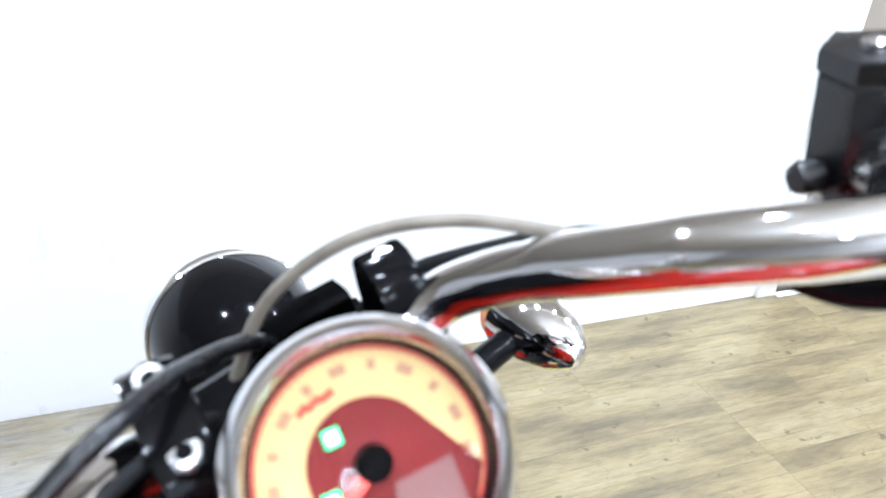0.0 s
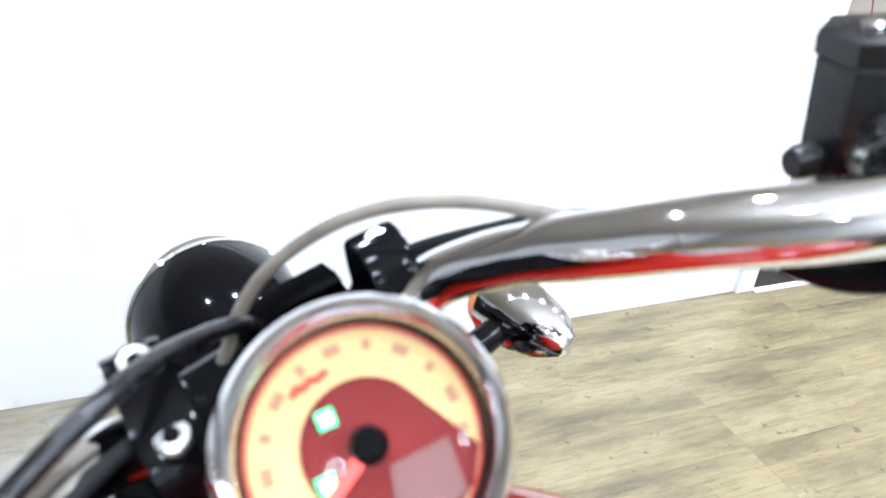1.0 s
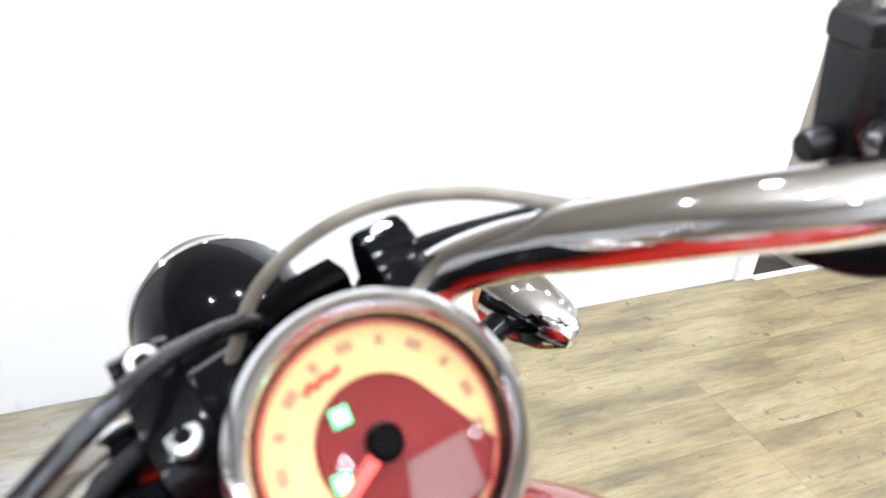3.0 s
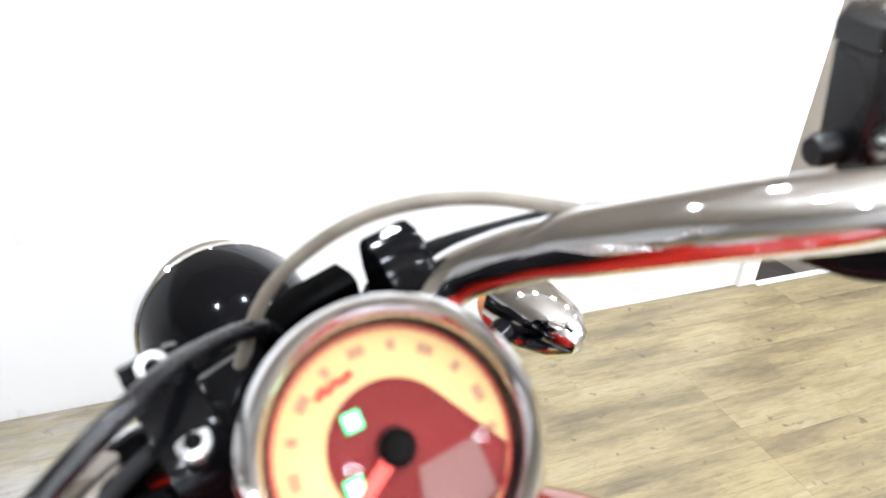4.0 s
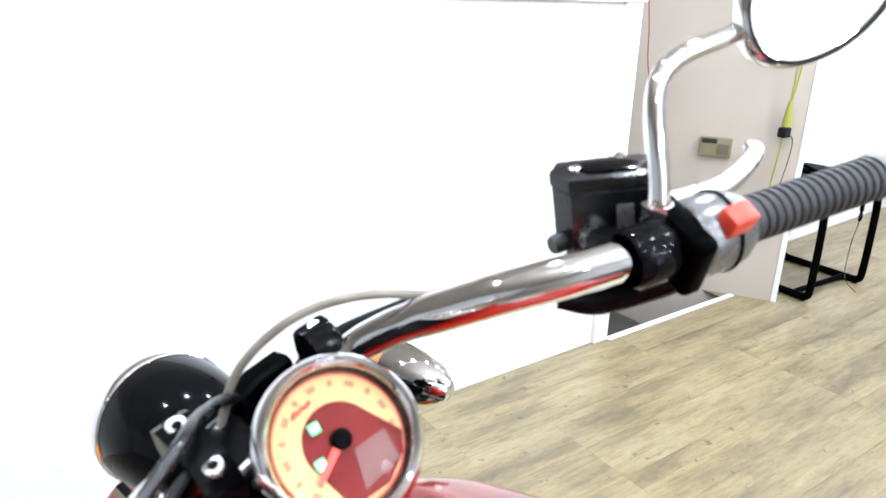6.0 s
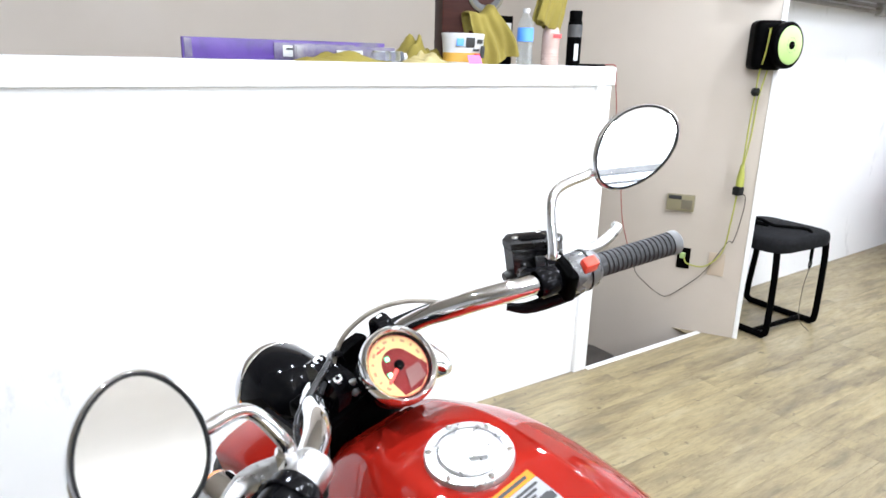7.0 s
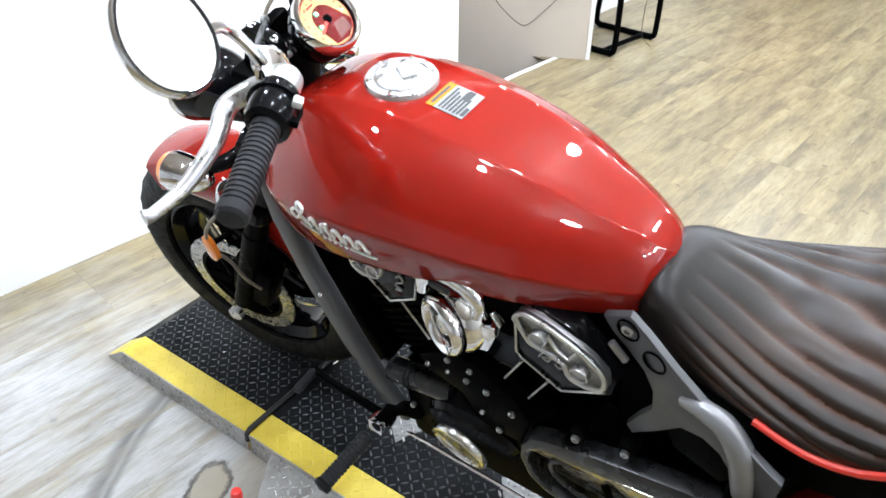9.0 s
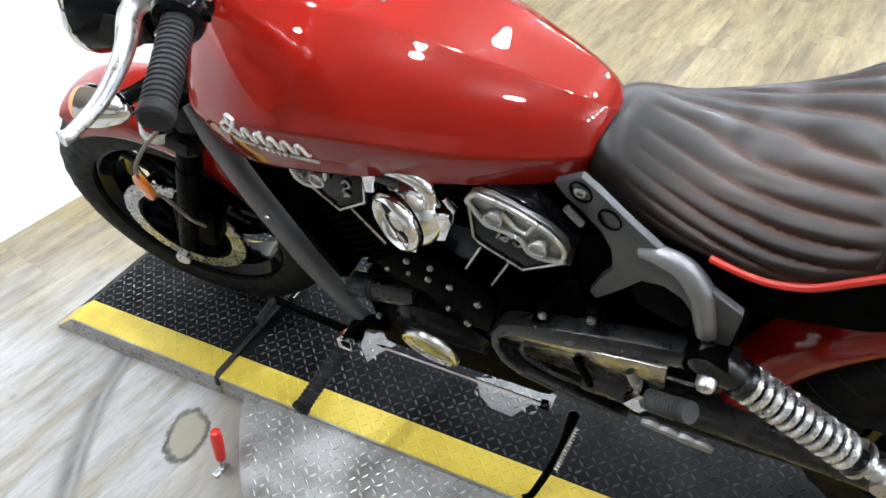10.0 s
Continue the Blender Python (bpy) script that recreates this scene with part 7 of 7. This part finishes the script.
part("label_band", lathe([(0.0272, 0.105), (0.0276, 0.105), (0.0276, 0.150), (0.0272, 0.150)], I4, 24), M_CONE, can)
part("print_bar", box((0.02, 0.001, 0.06), Matrix.Translation((-0.012, -0.0262, 0.05))), M_WHITECARD, can)
ph = thing("phone", "black phone lying on the wall cap", "phone", pose(-0.055, 0.045, TOP, 0, 0, 5))
part("case", box((0.10, 0.06, 0.009), Matrix.Translation((0, 0, 0.0045)), 0.003), M_BLACK, ph)

# orange-red cord down the end of the half wall
SIDE_A, SIDE_D = Vector((0.885, -0.150, 0)), Vector((-0.511, 0.860, 0)).normalized()


def on_side(s, z, off=0.004):
    """A place on the splayed stair wall: s along it from its free end, off from its face."""
    return SIDE_A + SIDE_D * s + Vector((-0.860, -0.511, 0)) * off + Vector((0, 0, z))


tagged(part("cord", tube([(-0.01, 0.03, TOP + 0.006), (0.018, -0.014, TOP + 0.003), (0.024, -0.020, 1.22), (0.038, -0.022, 1.13), (0.050, -0.022, 1.03), (0.098, -0.020, 0.885), (0.112, -0.018, 0.82), (0.135, -0.014, 0.717), (0.168, -0.005, 0.632), (0.236, 0.012, 0.520), (0.305, 0.030, 0.425)], 0.0019, 8), M_CORD), "thin orange-red cord hanging down the wall", "cord")


def side_box(s, z):
    m = Matrix(((SIDE_D.x, 0, -0.860, 0), (SIDE_D.y, 0, -0.511, 0), (0, 1, 0, 0), (0, 0, 0, 1)))
    m.translation = on_side(s, z, 0)
    return m


th = thing("thermostat", "beige and grey wall thermostat", "thermostat", side_box(0.318, 0.653))
part("case", box((0.128, 0.080, 0.024), Matrix.Translation((0, 0, 0.012)), 0.004), M_OLIVE, th)
part("dark_window", box((0.060, 0.020, 0.003), Matrix.Translation((0.026, 0.026, 0.0245)), 0.001), M_PRINT, th)
part("lid", box((0.050, 0.044, 0.003), Matrix.Translation((-0.030, -0.006, 0.0245)), 0.001), M_LIDDARK, th)
ot = thing("outlet", "black wall outlet with a lime cord plugged in", "outlet", side_box(0.273, 0.375))
part("cover_plate", box((0.062, 0.105, 0.006), Matrix.Translation((0, 0, 0.003)), 0.002), M_BLACK, ot)
part("plug", box((0.026, 0.026, 0.03), Matrix.Translation((0.004, 0.018, 0.02)), 0.006), M_LIME, ot)
bp = thing("blank_plate", "beige blank cover plate on the wall", "cover plate", side_box(0.120, 0.365))
part("plate", box((0.075, 0.115, 0.005), Matrix.Translation((0, 0, 0.0025)), 0.002), M_PEACH, bp)

# cord reel on the end of the stair wall
RM = Matrix.Translation((0.818, -0.148, 1.388)) @ pose(0, 0, 0, 0, 0, -38) @ Matrix.Scale(0.90, 4)
reel = thing("cord_reel", "black cord reel with a lime green drum cover", "cord reel", RM)
part("housing", box((0.15, 0.12, 0.23), pose(0.0, 0.02, 0, 0, 0, 0), 0.035, 4), M_BLACK, reel)
RF = axis((0.042, -0.020, 0.0), (0.55, -0.83, 0.02))
part("drum_rim", lathe([(0.0, 0.015), (0.095, 0.015), (0.108, 0.025), (0.108, 0.050), (0.100, 0.058), (0.088, 0.058)], RF, 40), M_BLACK, reel)
part("drum_cover", lathe([(0.092, 0.050), (0.088, 0.060), (0.072, 0.064), (0.030, 0.066), (0, 0.066)], RF, 40), M_LIME, reel, "lime green drum cover")
part("drum_hub", lathe([(0.019, 0.064), (0.018, 0.070), (0.010, 0.071), (0, 0.070)], RF, 24), M_BLACK, reel)
for i in range(10):
    a = math.tau * i / 10
    part("drum_mark", box((0.008, 0.002, 0.0022), RF @ Matrix.Translation((0.034 * math.cos(a), 0.034 * math.sin(a), 0.0658)) @ pose(0, 0, 0, 0, 0, math.degrees(a) + 90), 0.001), M_PRINT, reel)
lc = thing("reel_cord", "lime green cord hanging from the reel with a black stop ball", "cord", I4)
part("cord", tube([(0.757, -0.185, 1.455), (0.762, -0.176, 1.36), (0.790, -0.142, 1.27), (0.812, -0.125, 1.19), (0.810, -0.120, 1.02), (0.808, -0.118, 0.85)], 0.0036, 8), M_LIMECORD, lc)
part("cord", tube([(0.826, -0.160, 1.30), (0.818, -0.140, 1.17), (0.814, -0.134, 1.00), (0.808, -0.122, 0.86)], 0.0032, 8), M_LIMECORD, lc)
part("stop_ball", lathe([(0, -0.02), (0.014, -0.016), (0.021, 0), (0.014, 0.016), (0, 0.02)], Matrix.Translation((0.812, -0.125, 1.190)), 20), M_RUBBER, lc, "black stop ball")
part("connector", lathe([(0.0, 0.10), (0.008, 0.10), (0.017, 0.03), (0.018, 0.0), (0, 0)], Matrix.Translation((0.808, -0.118, 0.765)), 14), M_LIMECORD, lc)
part("plug", box((0.040, 0.036, 0.040), Matrix.Translation((0.806, -0.115, 0.742)), 0.006), M_RUBBER, lc, "black plug")
part("cord", tube([(0.802, -0.115, 0.73), (0.795, -0.11, 0.60), tuple(on_side(0.10, 0.44, 0.03)), tuple(on_side(0.17, 0.355, 0.03)), tuple(on_side(0.25, 0.36, 0.04)), tuple(on_side(0.27, 0.39, 0.03))], 0.0036, 8), M_LIMECORD, lc)
part("thin_wire", tube([(0.812, -0.120, 0.74), (0.842, -0.135, 0.71), (0.836, -0.135, 0.62), (0.812, -0.125, 0.50), tuple(on_side(0.085, 0.485, 0.03)), tuple(on_side(0.169, 0.325, 0.02)), tuple(on_side(0.25, 0.235, 0.02)), tuple(on_side(0.327, 0.170, 0.02)), (0.590, 0.105, 0.215), (0.450, 0.070, 0.300), (0.340, 0.036, 0.372), (0.305, 0.030, 0.425)], 0.002, 6), M_WIRE, lc)
eb = thing("wall_box", "pale utility box high on the stair wall", "utility box", pose(0.800, -0.100, 1.600, 0, 0, -59))
part("case", box((0.13, 0.05, 0.10), Matrix.Translation((0, 0, 0.05)), 0.006), M_GREYPLASTIC, eb)
part("sticker", box((0.03, 0.002, 0.045), Matrix.Translation((0.03, -0.0265, 0.06))), M_YELLOWCARD, eb)


# ---------------------------------------------------------------- stool
def build_stool():
    ch = thing("stool", "black sled base stool with padded fabric seat", "stool", pose(1.232, -0.040, 0, 0, 0, -3) @ Matrix.Diagonal((1.03, 1.0, 1.07, 1)))
    for s in (-1, 1):
        x = s * 0.20
        part("leg_frame", tube([(x, -0.205, 0.415), (x, -0.213, 0.30), (x, -0.215, 0.06), (x, -0.200, 0.022), (x, -0.160, 0.016), (x, 0.10, 0.016), (x, 0.165, 0.020), (x, 0.185, 0.06), (x, 0.165, 0.30), (x, 0.160, 0.412)], 0.0160, 12, 6), M_BLACK, ch, sharp=60)
        for y in (-0.19, 0.15):
            part("foot", lathe([(0.012, 0), (0.014, 0.004), (0.012, 0.012), (0, 0.012)], Matrix.Translation((x, y, 0.0)), 12), M_RUBBER, ch)
    part("cross_bar", tube([(-0.20, -0.14, 0.018), (0.20, -0.14, 0.018)], 0.0125, 12, smooth=False), M_BLACK, ch)
    part("cross_bar", tube([(-0.20, 0.13, 0.38), (0.20, 0.13, 0.38)], 0.012, 12, smooth=False), M_BLACK, ch)
    bm = bmesh.new()
    rings = []
    for sc, z in ((0.90, 0.410), (0.985, 0.412), (1.0, 0.425), (1.0, 0.452), (0.975, 0.468), (0.90, 0.476), (0.5, 0.480)):
        ring = []
        for i in range(40):
            a = math.tau * i / 40
            c, s = math.cos(a), math.sin(a)
            ring.append(Vector((0.232 * sc * math.copysign(abs(c) ** 0.35, c), -0.025 + 0.215 * sc * math.copysign(abs(s) ** 0.35, s), z)))
        rings.append(ring)
    add_loft(bm, rings)
    part("seat", bm, M_FABRIC, ch, "padded black fabric seat", sharp=60)


build_stool()
st = thing("strap", "black strap with a metal clip lying on the stool", "strap", pose(1.15, -0.06, 0.515))
part("band", tube([(-0.12, 0.03, 0.012), (-0.06, 0.06, 0.035), (0.0, 0.02, 0.04), (0.05, -0.03, 0.012), (0.10, -0.10, 0.010), (0.14, -0.17, 0.004), (0.148, -0.192, -0.05), (0.150, -0.196, -0.14)], 0.0085, 8, 6), M_BLACK, st, sharp=60)
part("band", tube([(-0.14, -0.02, 0.012), (-0.08, 0.02, 0.022), (-0.02, 0.04, 0.020), (0.04, -0.01, 0.010)], 0.011, 8, 6), M_BLACK, st, sharp=60)
part("clip", tube([(0.150, -0.196, -0.14), (0.162, -0.197, -0.165), (0.150, -0.197, -0.185), (0.138, -0.197, -0.165), (0.150, -0.196, -0.142)], 0.004, 8), M_BLACK, st)
part("thin_wire", tube([(0.150, -0.197, -0.185), (0.135, -0.19, -0.30), (0.128, -0.20, -0.45), (0.150, -0.25, -0.511)], 0.0018, 6), M_WIRE, st)

# ---------------------------------------------------------------- duct and conduits along the long wall
WALLM = pose(0.95, 0.232, 0, 0, 0, 2.2)


def along(x, off, z):
    """A place by the long wall: x along it, off out from its face."""
    return tuple(WALLM @ Vector((x, -off, z)))


duct = thing("air_duct", "round galvanised air duct under the ceiling", "duct", I4)
bm = bmesh.new()
add_tube(bm, [along(0.1, 0.36, 1.775), along(1.92, 0.36, 1.775)], 0.105, 28, smooth=False)
part("pipe", bm, M_GALV, duct)
for k in range(5):
    x = 0.4 + 0.9 * k
    part("hanger", tube([along(x, 0.36, 1.86), along(x, 0.36, CEIL)], 0.006, 8, smooth=False), M_GALV, duct)
for k in range(7):
    bm = bmesh.new()
    add_tube(bm, [along(0.3 + 0.25 * k, 0.36, 1.775), along(0.312 + 0.25 * k, 0.36, 1.775)], 0.1075, 28, smooth=False)
    part("seam", bm, M_GALV, duct)
bm = bmesh.new()
add_box(bm, (0.16, 0.30, 0.30), Matrix.Translation(along(1.99, 0.36, 1.775)) @ pose(0, 0, 0, 0, 0, 2.2), 0.004)
part("junction_box", bm, M_CONDUIT, duct, "pale sheet metal junction box")
bm = bmesh.new()
add_box(bm, (2.6, 0.28, 0.20), Matrix.Translation(along(3.37, 0.36, 1.765)) @ pose(0, 0, 0, 0, 0, 2.2), 0.004)
part("trunk", bm, M_GALV, duct)
for k, (off, z, r) in enumerate(((0.03, 1.640, 0.012), (0.03, 1.672, 0.010), (0.05, 1.700, 0.014))):
    tagged(part("conduit", tube([along(0.05, off, z + 0.02), along(1.5, off, z), along(3.5, off, z - 0.01), along(7.5, off, z)], r, 10), M_CONDUIT), "grey conduit running along the wall", "conduit", group="conduits on the wall")
tagged(part("loose_cable", tube([along(0.05, 0.05, 1.80), along(0.20, 0.06, 1.72), along(0.45, 0.06, 1.69), along(0.8, 0.06, 1.695), along(1.2, 0.05, 1.68)], 0.009, 8), M_WIRE), "dark loose cables along the wall", "cable")
for x in (1.75, 2.55, 3.4, 4.4):
    jb = thing("junction_box", "grey junction box on the conduits", "junction box", Matrix.Translation(along(x, 0.035, 1.66)) @ pose(0, 0, 0, 0, 0, 2.2), group="junction boxes")
    part("case", box((0.075, 0.06, 0.09), I4, 0.004), M_CONDUIT, jb)
tagged(part("hanging_wire", tube([along(2.75, 0.02, 1.62), along(2.70, 0.015, 1.40), along(2.66, 0.012, 1.15), along(2.60, 0.012, 0.97)], 0.004, 6), M_CONDUIT), "thin grey wire hanging on the white wall", "wire")

# ---------------------------------------------------------------- ceiling lamps
for y, kind in TRACKS:
    tagged(part("track_rail", slab(-3.4, 4.6 if y > -4 else 0.7, y - 0.02, y + 0.02, CEIL - 0.035, CEIL, 0.003), M_TRIM), "white lighting track on the ceiling", "lighting track", "lighting tracks")
for x in (1.34, 1.44):
    tagged(part("ceiling_conduit", tube([(x, -5.18, CEIL - 0.03), (x, -2.1, CEIL - 0.03)], 0.034, 14, smooth=False), M_GREYTRIM), "grey conduit pipe across the ceiling", "conduit", "ceiling conduits")
for x, y, kind in LAMPS:
    cl = tagged(empty("ceiling_lamp", pose(x, y, CEIL)), "bare bulb ceiling lamp, on a white track except the added far pair", "lamp", "ceiling lamps")
    part("stem", tube([(0, 0, -0.03), (0, 0, -0.16)], 0.008, 10, smooth=False), M_TRIM, cl)
    part("socket", lathe([(0, -0.155), (0.024, -0.155), (0.026, -0.16), (0.026, -0.205), (0.022, -0.21), (0, -0.21)], I4, 20), M_TRIM, cl)


# ---------------------------------------------------------------- touring motorcycle by the long wall
def build_tourer():
    tb = thing("touring_motorcycle", "red full dress touring motorcycle with top case, seen from behind", "motorcycle", pose(3.385, -0.480, 0, 0, -10, -80))
    # local: x across (right), y ahead; the tail faces back along -y
    def p(name, bm, material, label="", parent=None, sharp=45):
        return part(name, bm, material, parent or tb, label, sharp)

    def hull(sections):
        """A rounded body through (y, half width low, half width high, z low, z high, squareness)."""
        bm = bmesh.new()
        rings = []
        for y, h0, h1, z0, z1, r in sections:
            ring = []
            for i in range(32):
                a = math.tau * (i + 0.5) / 32
                c, s = math.cos(a), math.sin(a)
                u, v = math.copysign(abs(c) ** r, c), math.copysign(abs(s) ** r, s)
                ring.append(Vector(((h0 + (h1 - h0) * (v + 1) / 2) * u, y, (z0 + z1) / 2 + (z1 - z0) / 2 * v)))
            rings.append(ring)
        add_loft(bm, rings)
        return bm

    def bar(name, w, h, x, y, z, material, parent=None, label="", deep=0.010):
        return p(name, box((w, deep, h), Matrix.Translation((x, y, z)), 0.002), material, label, parent)

    for yc, w in ((0.10, 0.075), (1.55, 0.065)):
        m = Matrix.Translation((0, yc, 0.30)) @ Matrix.Rotation(math.pi / 2, 4, "Y")
        bm = bmesh.new()
        add_lathe(bm, [(0.19, -w * 0.8), (0.25, -w), (0.285, -w * 0.8), (0.30, 0), (0.285, w * 0.8), (0.25, w), (0.19, w * 0.8), (0.19, -w * 0.8)], m, 40)
        p("tyre", bm, M_RUBBER, "black tyre")
    flap = p("mud_flap", box((0.200, 0.010, 0.150), pose(0, -0.262, 0.185, 6, 0, 0), 0.004), M_BLACK, "black mud flap with silver bar")
    p("flap_bar", box((0.195, 0.006, 0.034), pose(0, -0.270, 0.155, 6, 0, 0), 0.002), M_ALU, "", flap)
    fender = p("rear_fender", hull([(-0.30, 0.085, 0.090, 0.250, 0.335, 0.3), (-0.27, 0.095, 0.10, 0.245, 0.40, 0.3), (0.2, 0.11, 0.12, 0.30, 0.52, 0.5)]), M_BAGRED, "red rear fender")
    for dx in (-0.045, 0.045):
        p("fender_stud", lathe([(0.008, 0), (0.006, 0.004), (0, 0.005)], axis((dx, -0.300, 0.268), (0, -1, 0)), 12), M_CHROME, "", fender)
    for s in (-1, 1):
        bm = hull([(-0.37, 0.108, 0.082, 0.285, 0.545, 0.22), (-0.35, 0.122, 0.095, 0.262, 0.565, 0.25), (0.0, 0.130, 0.110, 0.255, 0.580, 0.3), (0.28, 0.095, 0.085, 0.28, 0.56, 0.4)])
        for v in bm.verts:
            v.co.x += s * (0.188 - 0.030 * (v.co.z - 0.42) / 0.13)
        bag = p("saddlebag", bm, M_BAGRED, "glossy red saddlebag")
        for z in (0.338, 0.366, 0.394):
            bar("chrome_strip", 0.180, 0.011, s * 0.198, -0.374, z, M_CHROME, bag)
        bar("strip_clip", 0.016, 0.070, s * 0.105, -0.376, 0.366, M_ALU, bag)
        bar("bag_trim", 0.060, 0.006, s * 0.185, -0.372, 0.435, M_ALU, bag)
        p("bag_edge", tube([(s * 0.272, -0.366, 0.415), (s * 0.250, -0.366, 0.545)], 0.004, 8, smooth=False), M_ALU, "", bag)
    p("tail_recess", hull([(-0.30, 0.090, 0.125, 0.415, 0.60, 0.25), (-0.10, 0.09, 0.125, 0.415, 0.60, 0.25)]), M_PRINT, "dark recess between the bags")
    p("tail_light", box((0.150, 0.02, 0.030), Matrix.Translation((0, -0.308, 0.445)), 0.005), M_TAILRED, "dark red tail light")
    p("tail_body", hull([(-0.365, 0.100, 0.100, 0.315, 0.415, 0.2), (-0.20, 0.105, 0.105, 0.300, 0.415, 0.2)]), M_BAGRED, "glossy red tail body")
    for z in (0.338, 0.366, 0.394):
        bar("chrome_strip", 0.180, 0.011, 0, -0.368, z, M_CHROME)
    bar("plate_holder", 0.230, 0.022, 0, -0.335, 0.603, M_CHROME)
    case = p("top_case", hull([(-0.43, 0.222, 0.205, 0.630, 0.825, 0.16), (-0.41, 0.240, 0.228, 0.618, 0.850, 0.2), (-0.05, 0.250, 0.240, 0.615, 0.862, 0.25), (0.0, 0.22, 0.21, 0.64, 0.84, 0.3)]), M_BAGRED, "glossy red top case")
    bar("lens_band", 0.440, 0.056, 0, -0.430, 0.648, M_TAILRED, case, "dark red reflector band")
    for z in (0.624, 0.648, 0.674):
        for s in (-1, 1):
            bar("chrome_strip", 0.110, 0.008, s * 0.166, -0.436, z, M_CHROME, case)
    bar("lettered_panel", 0.200, 0.050, 0, -0.436, 0.649, M_DULLALU, case, "silver framed panel")
    for k in range(7):
        bar("print_bar", 0.018, 0.026, -0.075 + 0.025 * k, -0.4415, 0.649, M_TAILRED, case, "", 0.004)
    for s in (-1, 1):
        bar("white_strip", 0.190, 0.034, s * 0.118, -0.432, 0.705, M_TRIM, case, "white stripe")
    p("case_emblem", lathe([(0.022, 0), (0.020, 0.004), (0.014, 0.005), (0, 0.004)], axis((0, -0.430, 0.708), (0, -1, 0)), 20), M_ALU, "", case)
    p("case_handle", tube([(-0.085, -0.425, 0.842), (-0.083, -0.446, 0.800), (-0.065, -0.450, 0.784), (0.065, -0.450, 0.784), (0.083, -0.446, 0.800), (0.085, -0.425, 0.842)], 0.007, 10, 4), M_CHROME, "chrome handle", case)
    bar("case_seam", 0.470, 0.016, 0, -0.26, 0.858, M_BLACK, case, "black lid seal", 0.34)
    rack = p("luggage_rack", tube([(-0.225, -0.40, 0.892), (0.225, -0.40, 0.892), (0.225, -0.10, 0.900), (-0.225, -0.10, 0.900), (-0.225, -0.40, 0.892)], 0.007, 8, smooth=False), M_CHROME, "chrome luggage rack")
    for dx in (-0.15, -0.05, 0.05, 0.15):
        p("rack_bar", tube([(dx, -0.40, 0.892), (dx, -0.10, 0.900)], 0.005, 8, smooth=False), M_CHROME, "", rack)
        p("rack_post", tube([(dx, -0.36, 0.858), (dx, -0.38, 0.892)], 0.005, 8, smooth=False), M_CHROME, "", rack)
    rest = p("backrest", hull([(-0.06, 0.135, 0.085, 0.875, 1.035, 0.55), (-0.02, 0.155, 0.100, 0.865, 1.060, 0.6), (0.06, 0.14, 0.09, 0.88, 1.04, 0.6)]), M_BLACK, "black padded backrest")
    p("backrest_trim", hull([(-0.085, 0.072, 0.050, 0.905, 1.005, 0.4), (-0.055, 0.085, 0.060, 0.900, 1.010, 0.4)]), M_BAGRED, "red back panel", rest)
    for dx in (-0.098, -0.038, 0.038, 0.098):
        p("backrest_bar", tube([(dx * 0.62, -0.088, 1.008), (dx, -0.095, 0.905)], 0.0055, 8, smooth=False), M_CHROME, "", rest)
    p("seat", hull([(0.05, 0.17, 0.15, 0.62, 0.80, 0.5), (0.35, 0.19, 0.17, 0.60, 0.80, 0.5), (0.72, 0.14, 0.12, 0.62, 0.74, 0.5)]), M_BLACK, "black seat")
    p("tank", hull([(0.68, 0.13, 0.11, 0.56, 0.80, 0.6), (0.92, 0.17, 0.14, 0.56, 0.88, 0.6), (1.15, 0.15, 0.12, 0.58, 0.88, 0.6)]), M_BAGRED, "red tank cover")
    p("engine", box((0.48, 0.55, 0.33), Matrix.Translation((0, 0.82, 0.38)), 0.05), M_BLACK, "black engine")
    p("fairing", hull([(1.10, 0.26, 0.22, 0.48, 0.86, 0.5), (1.30, 0.29, 0.24, 0.46, 0.90, 0.5), (1.52, 0.24, 0.20, 0.52, 0.84, 0.5), (1.62, 0.14, 0.10, 0.60, 0.78, 0.5)]), M_BAGRED, "red front fairing")


build_tourer()
